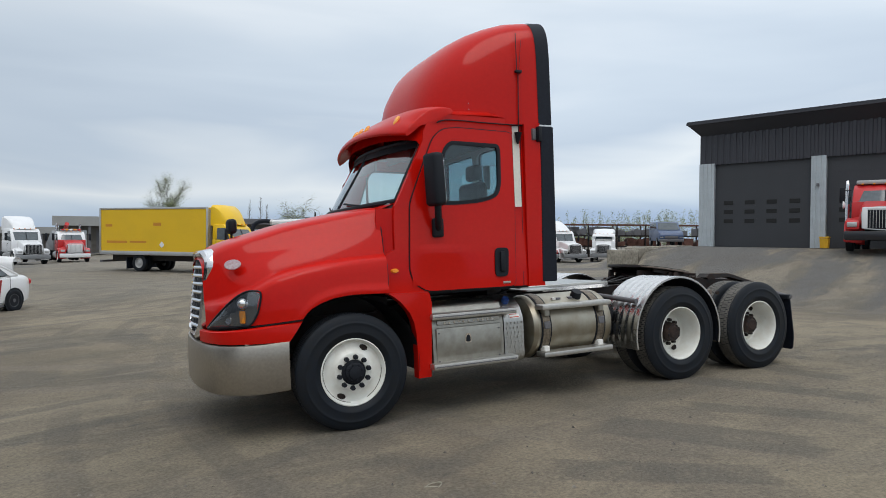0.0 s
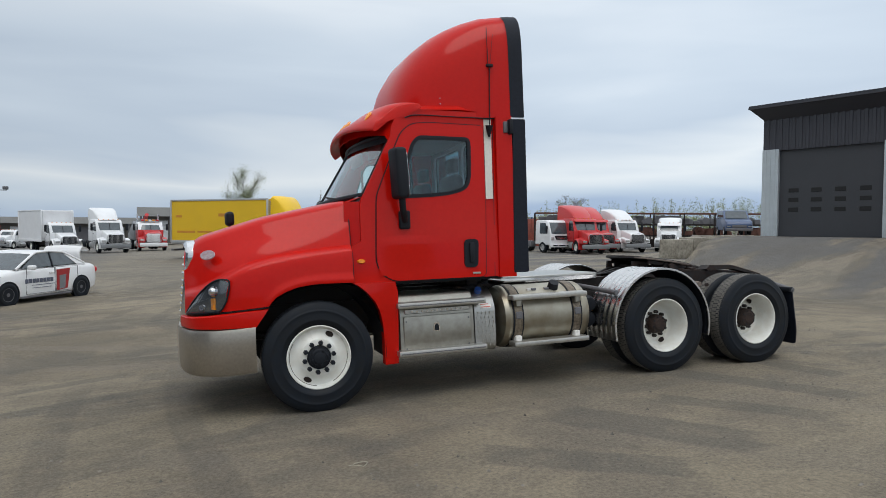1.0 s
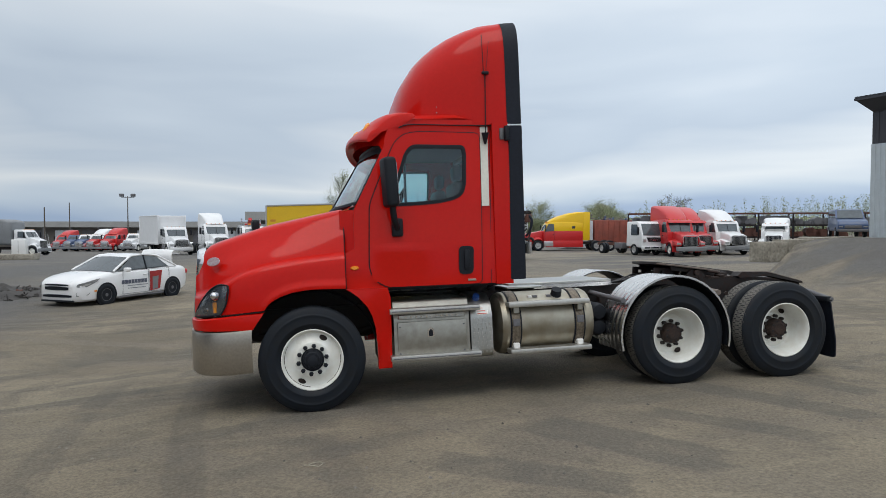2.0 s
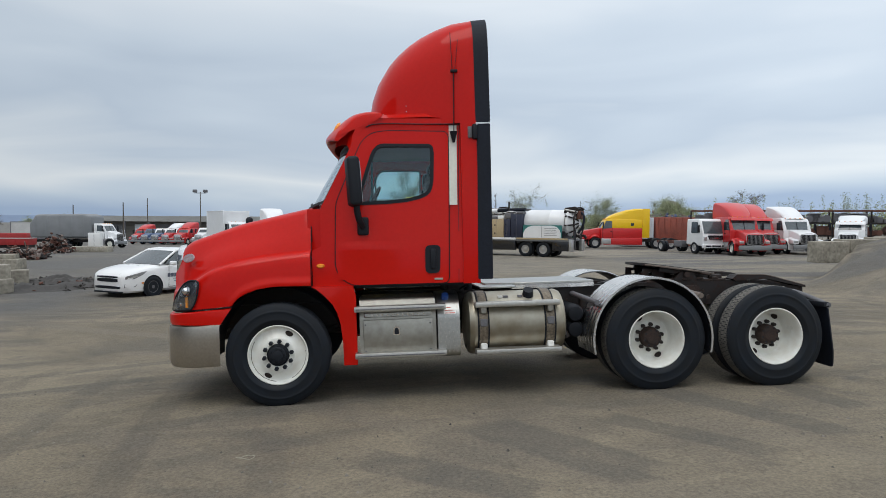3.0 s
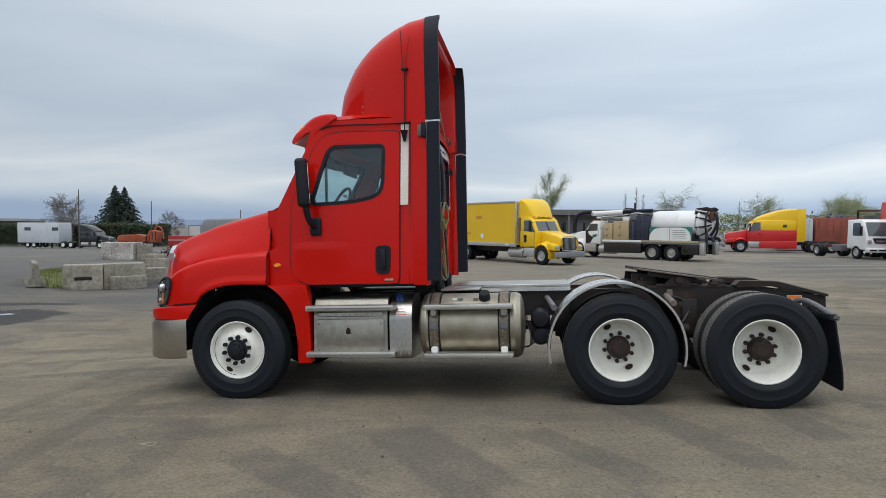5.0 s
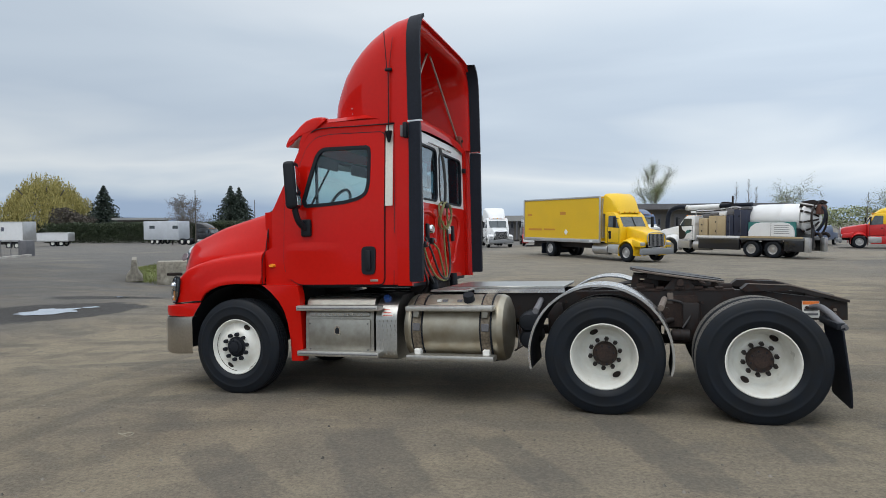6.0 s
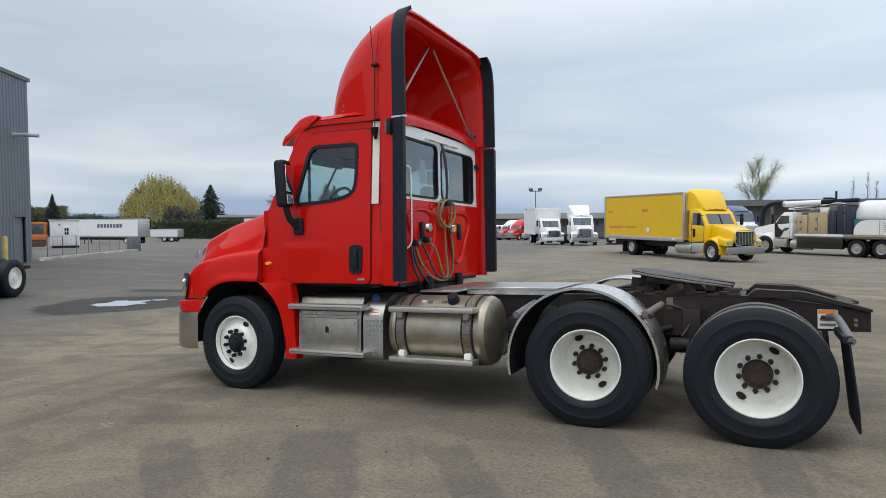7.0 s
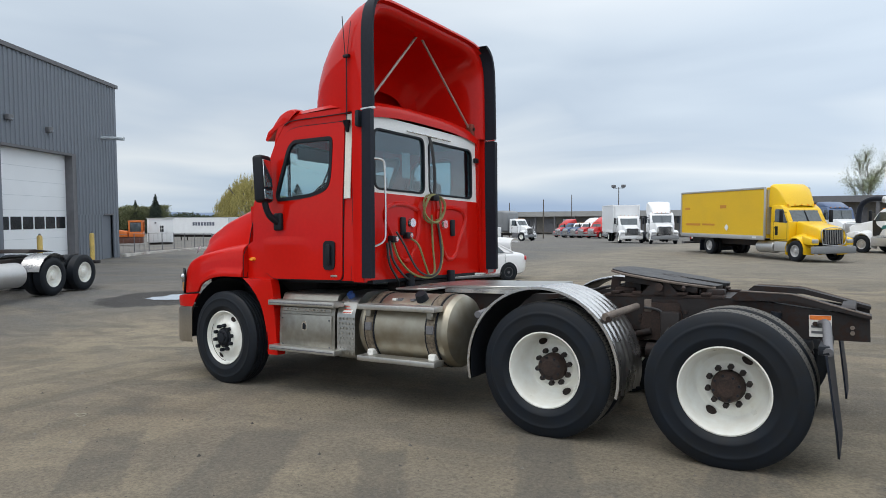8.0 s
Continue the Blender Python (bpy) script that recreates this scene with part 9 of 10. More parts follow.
HALF = [(-3.62, 0.62), (-3.5, 0.76), (-3.2, 0.85), (-2.8, 0.895), (0.1, 0.895), (0.45, 0.88), (0.70, 0.83), (0.84, 0.74), (0.92, 0.58)]
rows = []
for x in (0.92, 0.90, 0.86, 0.79, 0.70, 0.55, 0.40, 0.30, 0.15, 0.0, -0.2, -0.45, -0.9, -1.4, -1.9, -2.35, -2.7, -3.0, -3.25, -3.45, -3.55, -3.60, -3.62):
    zt, zb, w = soft(TOPZ, x, 0.06), soft(BOTZ, x, 0.06), soft(HALF, x, 0.05)
    h = [(w * 0.86, zb), (w * 0.97, zb + 0.06), (w, zb + 0.22), (w, 0.60 if zt > 0.8 else zb + 0.3), (w * 0.985, zt - 0.13), (w * 0.95, zt - 0.05), (w * 0.86, zt), (w * 0.45, zt + 0.025), (0, zt + 0.03)]
    rows.append([(x, -a, b) for a, b in h] + [(x, a, b) for a, b in h[-2::-1]])
body = part("body", loft(rows, None, cap=True), CARW, car, "white painted body")


def gh(x, z, s):
    return (x, s * (0.84 - 0.42 * (z - 1.0)), z)


roofp = [(-1.02, 1.385), (-1.28, 1.45), (-1.65, 1.47), (-2.0, 1.445), (-2.25, 1.395)]
part("roof", loft([[(x, u * (0.84 - 0.42 * (z - 1.0)), z + 0.03 * (1 - u * u)) for u in (-1, -0.85, -0.5, 0, 0.5, 0.85, 1)] for x, z in roofp]), CARW, body)
part("windscreen", loft([[(x - 0.10 * u * u + 0.08, u * (0.84 - 0.42 * (z - 1.0)), z + 0.03 * (1 - u * u)) for u in (-1, -0.5, 0, 0.5, 1)] for x, z in ((-0.26, 0.99), (-1.06, 1.39))]), VGLASS, body, "dark windscreen")
part("rear_window", loft([[(x + 0.06 * u * u, u * (0.84 - 0.42 * (z - 1.0)), z + 0.03 * (1 - u * u)) for u in (-1, -0.5, 0, 0.5, 1)] for x, z in ((-2.23, 1.395), (-2.90, 1.06))]), VGLASS, body)
for s in (-1, 1):
    part("side_glass", plate([(-0.50, 1.01), (-2.62, 1.06), (-2.28, 1.345), (-2.0, 1.41), (-1.35, 1.43), (-1.10, 1.37)], [], lambda p, q, d, s=s: (p, s * (0.84 - 0.42 * (q - 1.0) - 0.004 - d), q), 0.01), VGLASS, body, "dark side windows")
    part("roof_pillar", tube([gh(-0.30, 1.0, s), gh(-1.06, 1.39, s), gh(-1.3, 1.44, s), gh(-1.65, 1.46, s), gh(-2.0, 1.435, s), gh(-2.26, 1.385, s), gh(-2.92, 1.05, s)], 0.035, 8), CARW, body)
    part("c_pillar", plate([(-2.58, 1.04), (-2.95, 1.04), (-2.30, 1.39), (-2.22, 1.36)], [], lambda p, q, d, s=s: (p, s * (0.845 - 0.42 * (q - 1.0) - d), q), 0.05), CARW, body)
    part("b_pillar", rod(gh(-1.62, 1.0, s), gh(-1.66, 1.44, s), 0.028, 6), BLACKP, body)
    for x in (0.0, -2.69):
        bg_wheel(car, x, s * 0.815, 0.325, 0.21, GREYP)
        rows = [[(x + r * math.cos(math.pi * k / 14 * 1.16 - 0.25), s * yy, 0.325 + r * math.sin(math.pi * k / 14 * 1.16 - 0.25)) for r, yy in ((0.37, 0.905), (0.345, 0.905), (0.34, 0.70))] for k in range(15)]
        part("wheel_arch", loft(rows), BLACKP, body)
        # flat black disc drawn in as the shade inside the arch
        rows = [[(x + r * math.cos(2 * math.pi * k / 20), s * 0.8965, 0.325 + r * math.sin(2 * math.pi * k / 20)) for r in (0.0, 0.365)] for k in range(21)]
        part("arch_shadow", loft(rows), BLACKP, body)
    part("door_line", plate([(-0.60, 0.28), (-1.66, 0.28), (-1.64, 1.0), (-0.62, 1.0)], [[(-0.61, 0.29), (-1.65, 0.29), (-1.63, 0.99), (-0.63, 0.99)]], lambda p, q, d, s=s: (p, s * (0.9 - 0.05 * max(0, q - 0.85) * 4 * 0.3 - d), q), 0.012), GREYP, body)
    part("door_line", plate([(-1.68, 0.28), (-2.36, 0.28), (-2.55, 0.62), (-2.55, 1.0), (-1.67, 1.0)], [[(-1.69, 0.29), (-2.35, 0.29), (-2.54, 0.62), (-2.54, 0.99), (-1.68, 0.99)]], lambda p, q, d, s=s: (p, s * (0.9 - 0.05 * max(0, q - 0.85) * 4 * 0.3 - d), q), 0.012), GREYP, body)
    mr = part("mirror", box(-0.78, -0.60, s * 1.0 - 0.09, s * 1.0 + 0.09, 0.97, 1.10, 0.04, 3), CARW, car, "white door mirror")
    part("headlight", plate(rounded([(0.86, 0.60), (0.66, 0.60), (0.34, 0.74), (0.22, 0.83), (0.36, 0.81), (0.70, 0.735), (0.84, 0.69)], 0.02, 2), [], lambda p, q, d, s=s: (p, s * (soft(HALF, p, 0.05) + 0.008 - d), q), 0.03), LAMPC, body, "clear headlight in a dark housing")
    part("headlight_lens", plate(rounded([(0.80, 0.63), (0.66, 0.635), (0.50, 0.70), (0.66, 0.70)], 0.02, 2), [], lambda p, q, d, s=s: (p, s * (soft(HALF, p, 0.05) + 0.013 - d), q), 0.01), SILVER, body)
    part("fog_recess", plate(rounded([(0.87, 0.34), (0.62, 0.37), (0.55, 0.43), (0.87, 0.45)], 0.02, 2), [], lambda p, q, d, s=s: (p, s * (soft(HALF, p, 0.05) + 0.006 - d), q), 0.02), BLACKP, body, "black fog lamp recess")
    part("side_reflector", plate([(0.42, 0.45), (0.34, 0.45), (0.34, 0.49), (0.42, 0.49)], [], lambda p, q, d, s=s: (p, s * (soft(HALF, p, 0.05) + 0.006 - d), q), 0.02), AMBER, body)
    part("door_grip", box(-1.60, -1.42, s * 0.90 - 0.018, s * 0.90 + 0.018, 0.83, 0.865, 0.012), CARW, body)
    # grey strip in place of the shade under the doors
    part("sill_shadow", box(-2.3, -0.42, s * 0.885 - 0.02, s * 0.885 + 0.012, 0.175, 0.225, 0.01), GREYP, body, "grey strip painting the shade along the lower sill")
    part("tail_light", box(-3.60, -3.45, s * 0.66 - 0.13, s * 0.62 + 0.13, 0.74, 0.90, 0.05, 3), PRED, body, "red tail light")
    # door graphics drawn as plain bars
    for k in range(8):
        x0 = -0.56 - 0.128 * k
        part("letter_bar", box(x0 - 0.105, x0, s * 0.898, s * 0.906, 0.59, 0.71), BAR_G, body)
    part("letter_bar", box(-1.62, -0.78, s * 0.898, s * 0.906, 0.52, 0.535), BAR_G, body)
    part("letter_bar", box(-1.5, -0.8, s * 0.898, s * 0.906, 0.44, 0.455), BAR_G, body)
    part("door_panel", plate([(-1.70, 0.30), (-2.12, 0.34), (-2.22, 0.94), (-1.70, 0.92)], [], lambda p, q, d, s=s: (p, s * (0.905 - d), q), 0.008), PDULL, body, "red and grey panel on the rear door")
    part("door_panel", plate([(-1.80, 0.33), (-2.02, 0.36), (-2.06, 0.76), (-1.80, 0.74)], [], lambda p, q, d, s=s: (p, s * (0.909 - d), q), 0.008), PGREY, body)
def nose_x(y):
    """How far forward the bumper reaches at y."""
    return 0.926 - 0.30 * max(0, abs(y) - 0.45) ** 1.6


for zz, hh, ww in ((0.665, 0.026, 0.46), (0.565, 0.056, 0.46), (0.345, 0.042, 0.58)):
    us = [-1 + 2 * k / 10 for k in range(11)]
    g = part("grille", loft([[(nose_x(u * ww) + dx, u * ww, zz + v * hh * (1 - 0.3 * u * u)) for u in us] for v, dx in ((-1, -0.03), (-1, 0.004), (1, 0.004), (1, -0.03))]), BLACKP, body, "black mesh grille")
    part("grille_strip", tube([(nose_x(u * ww) + 0.004, u * ww, zz + hh * (1 - 0.3 * u * u)) for u in us], 0.009, 6), CHROME, g)
part("bumper_lip", tube([(nose_x(u * 0.62) - 0.01, u * 0.62, 0.20) for u in us], 0.03, 8), BLACKP, body, "dark lower bumper lip")
part("car_badge", box(0.925, 0.94, -0.10, 0.10, 0.615, 0.645, 0.006), CHROME, body)
LID = [(-2.98, 1.05), (-2.93, 1.22), (-2.92, 1.38), (-2.96, 1.50), (-3.05, 1.56), (-3.22, 1.54), (-3.34, 1.44)]
rows = [[(x, u * 0.66, z + 0.03 * (1 - u * u)) for x, z in LID] + [(x + 0.02, u * 0.65, z - 0.03) for x, z in LID[::-1]] for u in (-1, -0.9, -0.5, 0, 0.5, 0.9, 1)]
part("boot_lid", loft(rows, close_v=True, cap=True), CARW, car, "raised boot lid")


# ---- trees and hedges ----
BARK = mat("grey_bark", (0.13, 0.115, 0.10), 0.95, 0, 0.25, 4, 40, 0.1)


def leaf_mat(name, a, b):
    m = bpy.data.materials.new(name)
    m.use_nodes = True
    n, l = m.node_tree.nodes, m.node_tree.links
    p = n["Principled BSDF"]
    g = n.new("ShaderNodeNewGeometry")
    r = n.new("ShaderNodeValToRGB")
    r.color_ramp.elements[0].color, r.color_ramp.elements[1].color = (*a, 1), (*b, 1)
    l.new(g.outputs["Random Per Island"], r.inputs["Fac"])
    l.new(r.outputs["Color"], p.inputs["Base Color"])
    p.inputs["Roughness"].default_value = 0.7
    p.inputs["Transmission Weight"].default_value = 0.0
    return m


L_SPRING = leaf_mat("spring_leaves", (0.17, 0.21, 0.10), (0.40, 0.43, 0.25))
L_BROWN = leaf_mat("brown_twigs", (0.06, 0.05, 0.04), (0.13, 0.11, 0.09))
L_WILLOW = leaf_mat("willow_leaves", (0.24, 0.21, 0.06), (0.46, 0.40, 0.14))
L_SPRUCE = leaf_mat("spruce_needles", (0.014, 0.026, 0.020), (0.050, 0.070, 0.050))
L_HEDGE = leaf_mat("hedge_leaves", (0.026, 0.040, 0.020), (0.060, 0.082, 0.036))
L_WOODS = leaf_mat("mixed_spring_woods", (0.07, 0.085, 0.035), (0.21, 0.22, 0.10))
L_TWIG = leaf_mat("bare_twigs", (0.10, 0.09, 0.08), (0.24, 0.22, 0.19))


def grow(rnd, p, d, length, r, depth, segs, tips, spread, droop):
    """Tapered limbs, branching; collects (p0, p1, r0, r1) and the twig ends."""
    q = p
    n = 3
    for i in range(n):
        d = (d + Vector((rnd.uniform(-1, 1), rnd.uniform(-1, 1), rnd.uniform(-1, 1))) * 0.16 + Vector((0, 0, -droop))).normalized()
        nq = q + d * length / n
        r1 = r * (1 - 0.28)
        segs.append((q, nq, r, r1))
        if depth > 0 and (i > 0 or depth < 3):
            for _ in range(rnd.choice((1, 2, 2))):
                a = d.cross(Vector((rnd.uniform(-1, 1), rnd.uniform(-1, 1), rnd.uniform(-1, 1)))).normalized()
                nd = (d * (1 - spread) + a * spread).normalized()
                grow(rnd, nq, nd, length * rnd.uniform(0.5, 0.75), r1 * 0.6, depth - 1, segs, tips, spread, droop)
        q, r = nq, r1
    tips.append((q, d))


def leaves(bm, rnd, c, d, n, spread, size, long=1.0, hang=False):
    for _ in range(n):
        p = c + Vector((rnd.gauss(0, spread), rnd.gauss(0, spread), rnd.gauss(0, spread)))
        a = Vector((rnd.uniform(-1, 1), rnd.uniform(-1, 1), rnd.uniform(-0.6, 0.6))).normalized()
        b = a.cross(Vector((rnd.uniform(-1, 1), rnd.uniform(-1, 1), rnd.uniform(-1, 1)))).normalized()
        if hang:
            b = Vector((rnd.uniform(-0.2, 0.2), rnd.uniform(-0.2, 0.2), -1)).normalized()
        s = size * rnd.uniform(0.5, 1.2)
        bm.faces.new([bm.verts.new(p - a * s * 0.5), bm.verts.new(p + b * s * long * 0.5), bm.verts.new(p + a * s * 0.5), bm.verts.new(p - b * s * long * 0.5)])


def tree(name, label, x, y, h, seed, leaf, n_leaf, size, spread=0.55, droop=0.0, depth=3, trunk=0.25, lean=0.0, cloud=0.5, long=1.0, hang=False, group="", fork=0.45, fine=0.012):
    rnd = random.Random(seed)
    z = ground_z(x, y)
    h *= 0.66
    t = thing(name, label, "tree", pose(x, y, z), group)
    segs, tips = [], []
    d = Vector((lean, 0, 1)).normalized()
    p = Vector((0, 0, -0.2))
    r = h * 0.022 * (trunk / 0.25)
    for i in range(4):
        q = p + d * h * fork / 4 + Vector((rnd.uniform(-0.02, 0.02) * h, rnd.uniform(-0.02, 0.02) * h, 0))
        segs.append((p, q, r, r * 0.85))
        p, r = q, r * 0.85
        if i >= 1:
            for k in range(3):
                a = rnd.uniform(0, 6.28)
                nd = (Vector((math.cos(a), math.sin(a), 0)) * spread + Vector((0, 0, 1)) * (1 - spread)).normalized()
                grow(rnd, p, nd, h * rnd.uniform(0.26, 0.40), r * 0.6, depth - 1, segs, tips, spread, droop)
    for k in range(2):
        grow(rnd, p, (d + Vector((rnd.uniform(-0.3, 0.3), rnd.uniform(-0.3, 0.3), 0))).normalized(), h * 0.5, r * 0.8, depth, segs, tips, spread, droop)
    bm = None
    own = bmesh.new()
    for a, b, r0, r1 in segs:
        r0, r1 = max(r0, fine), max(r1, fine * 0.8)
        dv = (b - a).normalized()
        u = dv.orthogonal().normalized()
        w = dv.cross(u)
        k = 5
        v0 = [own.verts.new(a + r0 * (math.cos(6.283 * j / k) * u + math.sin(6.283 * j / k) * w)) for j in range(k)]
        v1 = [own.verts.new(b + r1 * (math.cos(6.283 * j / k) * u + math.sin(6.283 * j / k) * w)) for j in range(k)]
        for j in range(k):
            own.faces.new([v0[j], v0[(j + 1) % k], v1[(j + 1) % k], v1[j]])
    part("trunk", own, BARK, t, smooth=80)
    if n_leaf:
        lb = bmesh.new()
        per = max(1, n_leaf // max(1, len(tips)))
        for c, dd in tips:
            leaves(lb, rnd, c, dd, per, cloud, size, long, hang)
        me_part(lb, leaf, t)
    return t


def me_part(bm, material, parent, name="crown"):
    """A crown: loose leaves, linked without any welding."""
    me = bpy.data.meshes.new(name)
    bm.to_mesh(me)
    bm.free()
    me.materials.append(material)
    ob = new(name, me)
    ob.parent = parent
    return ob


def spruce(x, y, h, seed, label="dark green spruce tree with drooping tiers", group="", width=0.60):
    rnd = random.Random(seed)
    t = thing("spruce_tree", label, "tree", pose(x, y, ground_z(x, y)), group)
    part("trunk", rod((0, 0, -0.2), (0, 0, h), h * 0.018, 8, 0.02), BARK, t)
    bm = bmesh.new()
    tiers = 30
    for k in range(tiers):
        f = k / tiers
        zc = h * (0.08 + 0.92 * f)
        R = h * width * (1 - f) ** 1.02 * rnd.uniform(0.85, 1.12) + 0.05
        nb = int(10 + 24 * (1 - f))
        for i in range(nb):
            a = rnd.uniform(0, 6.283)
            L = R * rnd.uniform(0.65, 1.1)
            dirv = Vector((math.cos(a), math.sin(a), 0))
            for j in range(9):
                s = (j + rnd.random()) / 9
                p = Vector((0, 0, zc)) + dirv * L * s + Vector((0, 0, -0.35 * L * s * s + 0.12 * L * s))
                leaves(bm, rnd, p, dirv, 3, 0.055 * h / 9 * (1 - 0.5 * f), h * 0.026 * (1 - 0.35 * f), 1.7)
    me_part(bm, L_SPRUCE, t)
    return t


def hedge(name, label, pts, height, depth, n, leaf, size, seed):
    """A long leafy mass along a line."""
    rnd = random.Random(seed)
    bm = bmesh.new()
    pts = [Vector(p) for p in pts]
    lens = [(b - a).length for a, b in zip(pts, pts[1:])]
    for _ in range(n):
        u = rnd.uniform(0, sum(lens))
        for a, b, ln in zip(pts, pts[1:], lens):
            if u <= ln:
                break
            u -= ln
        c = a.lerp(b, u / ln)
        hh = height * (0.93 + (0.10 if "hedge" in name else 0.3) * noise.noise((c.x * 0.15, c.y * 0.15, seed)))
        zz = hh * rnd.random() ** 0.7
        off = depth * rnd.uniform(-0.5, 0.5)
        nrm = Vector((-(b - a).y, (b - a).x)).normalized()
        p = Vector((c.x + nrm.x * off, c.y + nrm.y * off, ground_z(c.x, c.y) + zz))
        leaves(bm, rnd, p, None, 2, size * 0.6, size)
    me = bpy.data.meshes.new(name)
    bm.to_mesh(me)
    bm.free()
    me.materials.append(leaf)
    return tagged(new(name, me), label, "hedge", kind="stuff")


def willow(x, y, h, radius, seed):
    """A broad dome of hanging strands over forked limbs."""
    rnd = random.Random(seed)
    t = thing("willow_tree", "large yellow-green weeping willow in spring", "tree", pose(x, y, ground_z(x, y)))
    bm = rod((0, 0, -0.3), (0.2, 0.1, h * 0.28), 0.6, 10, 0.45)
    crown = bmesh.new()
    for k in range(9):
        a = k * 0.698 + rnd.uniform(-0.2, 0.2)
        reach = radius * rnd.uniform(0.45, 0.8)
        bm = tube([(0.2, 0.1, h * 0.25), (reach * 0.4 * math.cos(a), reach * 0.4 * math.sin(a), h * 0.52), (reach * math.cos(a), reach * math.sin(a), h * rnd.uniform(0.72, 0.84))], 0.16, 6, bm)
    for _ in range(2700):
        a, r = rnd.uniform(0, 6.283), math.sqrt(rnd.random())
        lump = 1 + 0.28 * noise.noise((2.2 * math.cos(a), 2.2 * math.sin(a), 2.5 * r + seed))
        top = h * (1 - 0.50 * r ** 2.4) * lump * rnd.uniform(0.84, 1.0)
        px, py = radius * r * lump * math.cos(a), radius * r * lump * math.sin(a)
        n = rnd.randint(5, 12)
        dx, dy = rnd.uniform(-0.08, 0.08), rnd.uniform(-0.08, 0.08)
        for q in range(n):
            z = top - 0.42 * q
            if z < 0.8:
                break
            leaves(crown, rnd, Vector((px + dx * q, py + dy * q, z)), None, 1, 0.13, 0.28, 1.9, True)
    part("trunk", bm, BARK, t)
    me_part(crown, L_WILLOW, t)


def twiggy(x, y, h, seed, label, group="", spread=0.5, fork=0.40):
    """A leafless tree: limbs and many fine twigs."""
    return tree("bare_tree", label, x, y, h, seed, L_TWIG, 0, 0.1, spread, 0.0, 4, 0.13, group=group, fork=fork, fine=0.02)


tree("spring_tree", "young tree with sparse spring leaves behind the trucks", 9.2, 156.0, 15.5, 5, L_SPRING, 15000, 0.14, 0.17, 0.0, 4, 0.13, cloud=0.6, fine=0.015)
spruce(-110.4, 111.6, 12.6, 3)
spruce(-107.4, 155.5, 14.8, 7, group="pair of spruces")
spruce(-107.6, 160.0, 14.6, 8, group="pair of spruces")
spruce(-148.8, 98.2, 10.6, 15, "distant dark spruce above the woods", width=0.34)
spruce(-153.5, 95.5, 9.0, 16, "smaller dark spruce above the woods", width=0.30)
willow(-125.5, 110.3, 14.3, 8.8, 21)
twiggy(-74.5, 95.2, 10.4, 31, "tall leafless tree across the road")
twiggy(-70.0, 117.7, 7.8, 33, "leafless spreading tree by the pole", spread=0.6)
twiggy(-81.5, 102.0, 11.0, 35, "leafless tree behind the parked tractors", spread=0.55)
def slim_tree(x, y, h, seed):
    """A thin upright stem with short rising twigs."""
    rnd = random.Random(seed)
    t = thing("bare_tree", "thin upright leafless tree behind the yard", "tree", pose(x, y, ground_z(x, y)), "thin trees behind the yard")
    bm = rod((0, 0, -0.2), (0.3, 0, h), 0.11, 6, 0.02)
    for _ in range(55):
        f = rnd.uniform(0.25, 0.97)
        a, ln = rnd.uniform(0, 6.283), h * 0.16 * (1.1 - f) + 0.35
        p = Vector((0.3 * f, 0, h * f))
        bm = rod(p, p + Vector((0.55 * math.cos(a), 0.55 * math.sin(a), 0.85)) * ln, 0.03, 4, 0.012, bm, False)
    part("trunk", bm, BARK, t)


for x, y, h, s in ((26.0, 145, 10.6, 41), (28.6, 146, 11.2, 42), (30.2, 147, 9.6, 46), (53.4, 152.8, 8.2, 44), (58.0, 154.0, 7.6, 45)):
    slim_tree(x, y, h, s)
twiggy(84.2, 128.4, 11.5, 43, "leafless spreading tree behind the racks", spread=0.5)
for x, y, h, s, n in ((38.7, 148.7, 10.0, 50, 1400), (51.2, 130.0, 7.8, 51, 2600), (70.0, 138.9, 7.6, 52, 2600), (76.0, 139.5, 7.4, 53, 2600), (62.0, 120.2, 7.6, 54, 2600), (-72.3, 138.0, 7.4, 56, 1800), (-66.0, 140.0, 7.6, 57, 1800)):
    tree("shrub_tree", "round spring-green shrub tree in the distance", x, y, h * (1.4 if x > 0 else 0.85), s, L_SPRING, n * 9, 0.13, 0.6, 0.0, 3, 0.2, cloud=0.45, group="distant shrub trees", fork=0.25, fine=0.03)
# thin poplars in a row: stems with small pale leaves close to them
bm, lb = bmesh.new(), bmesh.new()
rnd = random.Random(62)
for k in range(190):
    f = rnd.random()
    x, y = 58 + 34 * f, 100 - 42 * f + rnd.uniform(-2, 2)
    g, hgt = ground_z(x, y), rnd.uniform(4.8, 7.2)
    bm.faces.new([bm.verts.new((x + dx, y, g + zz)) for dx, zz in ((-0.05, 0), (0.05, 0), (0.0, hgt))])
    for j in range(170):
        q = rnd.random()
        w = 0.55 * (1 - q) + 0.12
        leaves(lb, rnd, Vector((x + rnd.gauss(0, w), y + rnd.gauss(0, w), g + 1.2 + (hgt - 1.0) * q)), None, 1, 0.08, 0.135, 1.3)
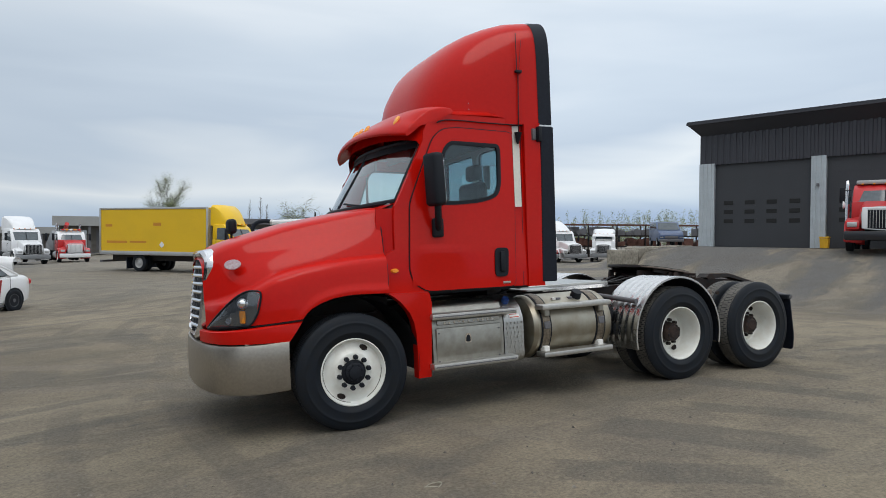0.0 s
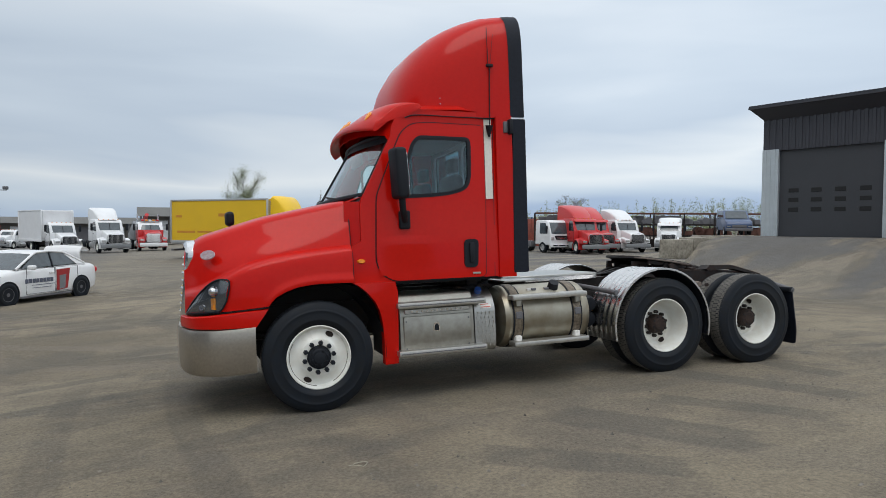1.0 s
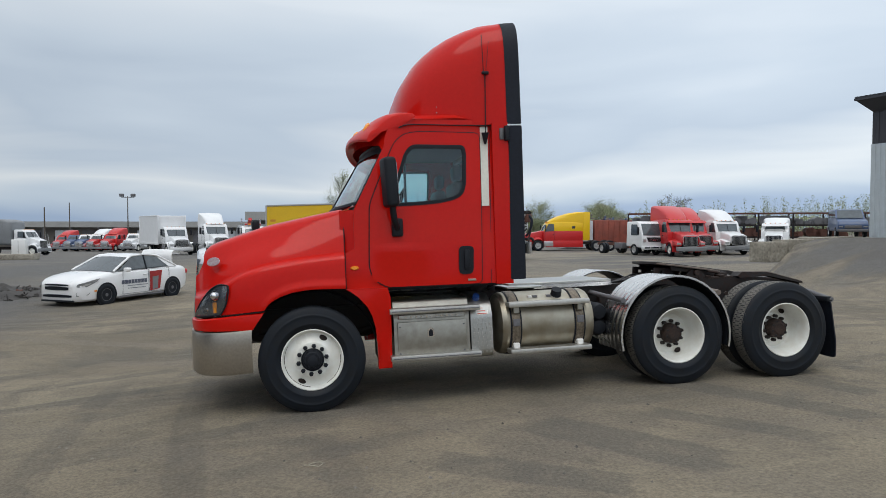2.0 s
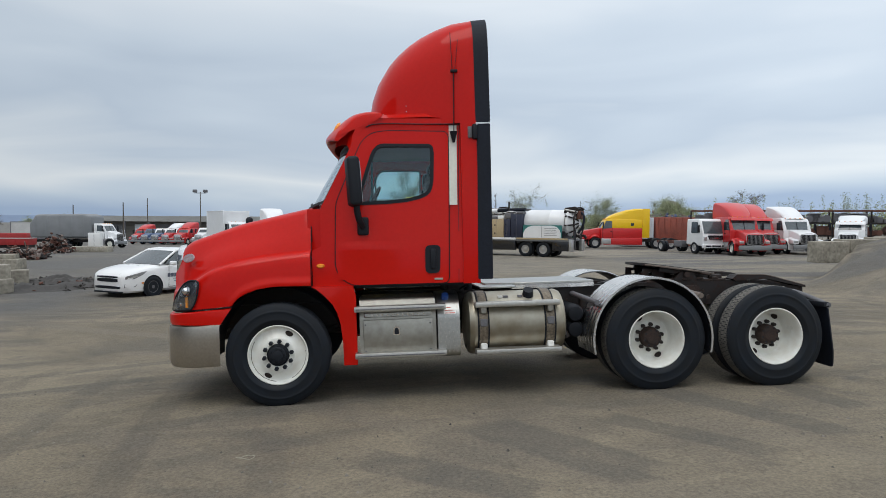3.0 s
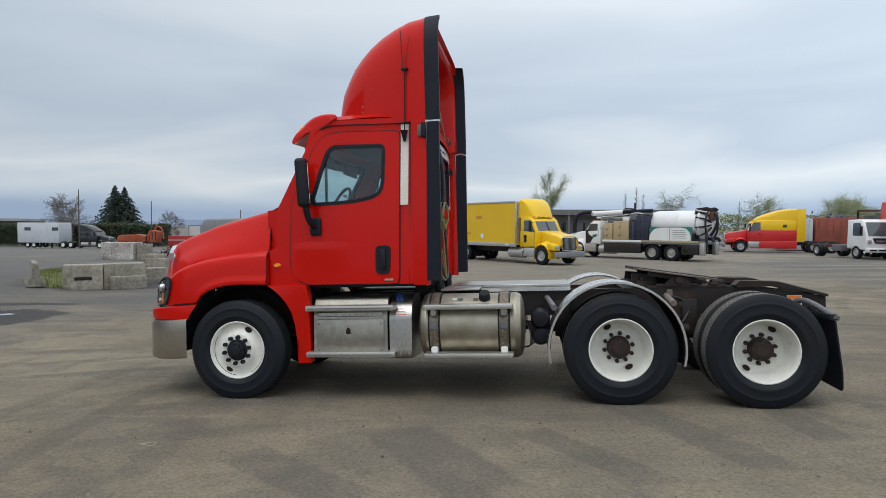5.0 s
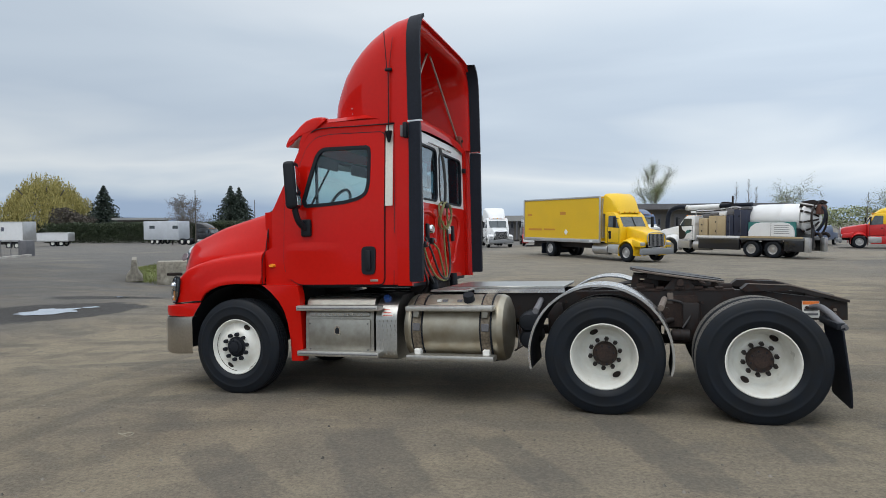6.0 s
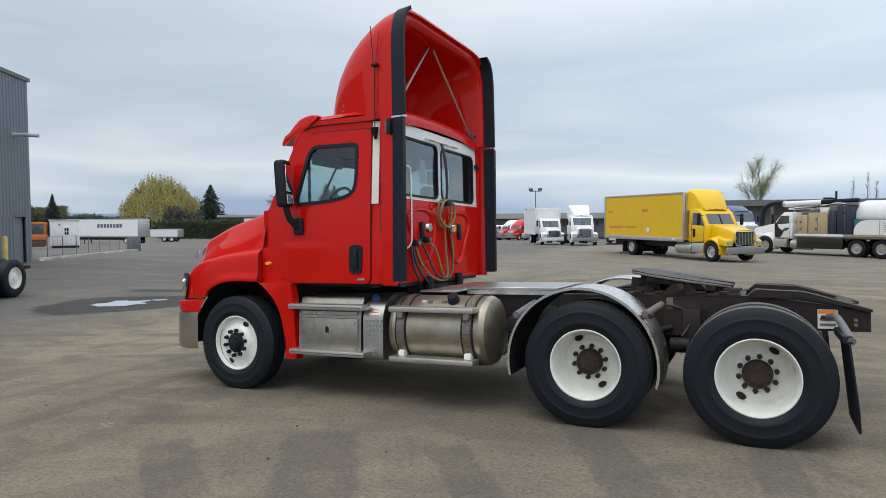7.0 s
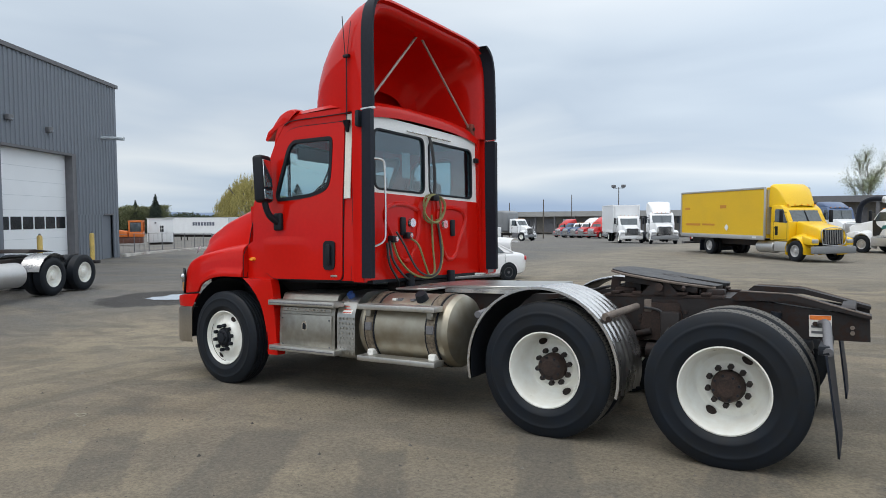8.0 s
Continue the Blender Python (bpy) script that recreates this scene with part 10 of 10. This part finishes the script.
for name, b, m, lab in (("poplar_stems", bm, BARK, "thin upright stems of the poplar row"), ("poplar_leaves", lb, L_SPRING, "pale new leaves of the poplar row")):
    me = bpy.data.meshes.new(name)
    b.to_mesh(me)
    b.free()
    me.materials.append(m)
    tagged(new(name, me), lab, "trees", kind="stuff")
hedge("dark_hedge", "tall clipped dark green hedge", [(-105, 92), (-84, 97), (-66, 103)], 4.2, 2.4, 26000, L_HEDGE, 0.24, 71)
hedge("dark_hedge", "green hedge in front of the spruces", [(-77, 98.5), (-60, 100.5)], 4.3, 2.6, 17000, L_HEDGE, 0.24, 72)
hedge("brown_shrubs", "brown leafless shrubs under the willow", [(-112, 100), (-104, 102)], 6.5, 3.4, 3600, L_BROWN, 0.34, 73)
hedge("far_woods", "mixed spring woods in the distance", [(-172, 78), (-157, 93), (-152, 104)], 7.6, 8.0, 30000, L_WOODS, 0.30, 74)
hedge("far_woods", "dark distant tree line", [(-176, 80), (-160, 98), (-130, 130)], 5.2, 5.0, 16000, L_HEDGE, 0.40, 75)
hedge("far_woods", "low tree line behind the depot", [(8, 184), (20, 185), (150, 150)], 5.5, 6.0, 14000, L_SPRING, 0.5, 76)
# hills on the horizon, the blue distance haze mixed into their colour
HILL = mat("haze_tinted_hills", (0.16, 0.21, 0.30), 1.0, 0, 0.06, 0.01, 0.05, 0.0)
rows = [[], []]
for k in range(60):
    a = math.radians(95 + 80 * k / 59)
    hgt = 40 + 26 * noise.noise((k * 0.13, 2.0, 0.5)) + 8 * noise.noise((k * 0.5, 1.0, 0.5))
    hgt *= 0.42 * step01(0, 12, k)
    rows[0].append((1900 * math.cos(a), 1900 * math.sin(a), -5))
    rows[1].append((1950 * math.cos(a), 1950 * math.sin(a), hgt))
tagged(part("far_hills", loft(rows), HILL), "low hills on the horizon, tinted blue for distance haze", "hills", kind="structure")
# domed silo far off
sl = thing("silo", "pale domed silo far behind the trees", "silo", pose(94.7, 188, -3.0))
part("silo_wall", lathe([(0, 0), (3.6, 0), (3.6, 9.0), (3.3, 10.6), (2.4, 11.9), (1.2, 12.6), (0, 12.8)], 24), BRICKG, sl).matrix_basis = pose(0, 0, 0, 90)
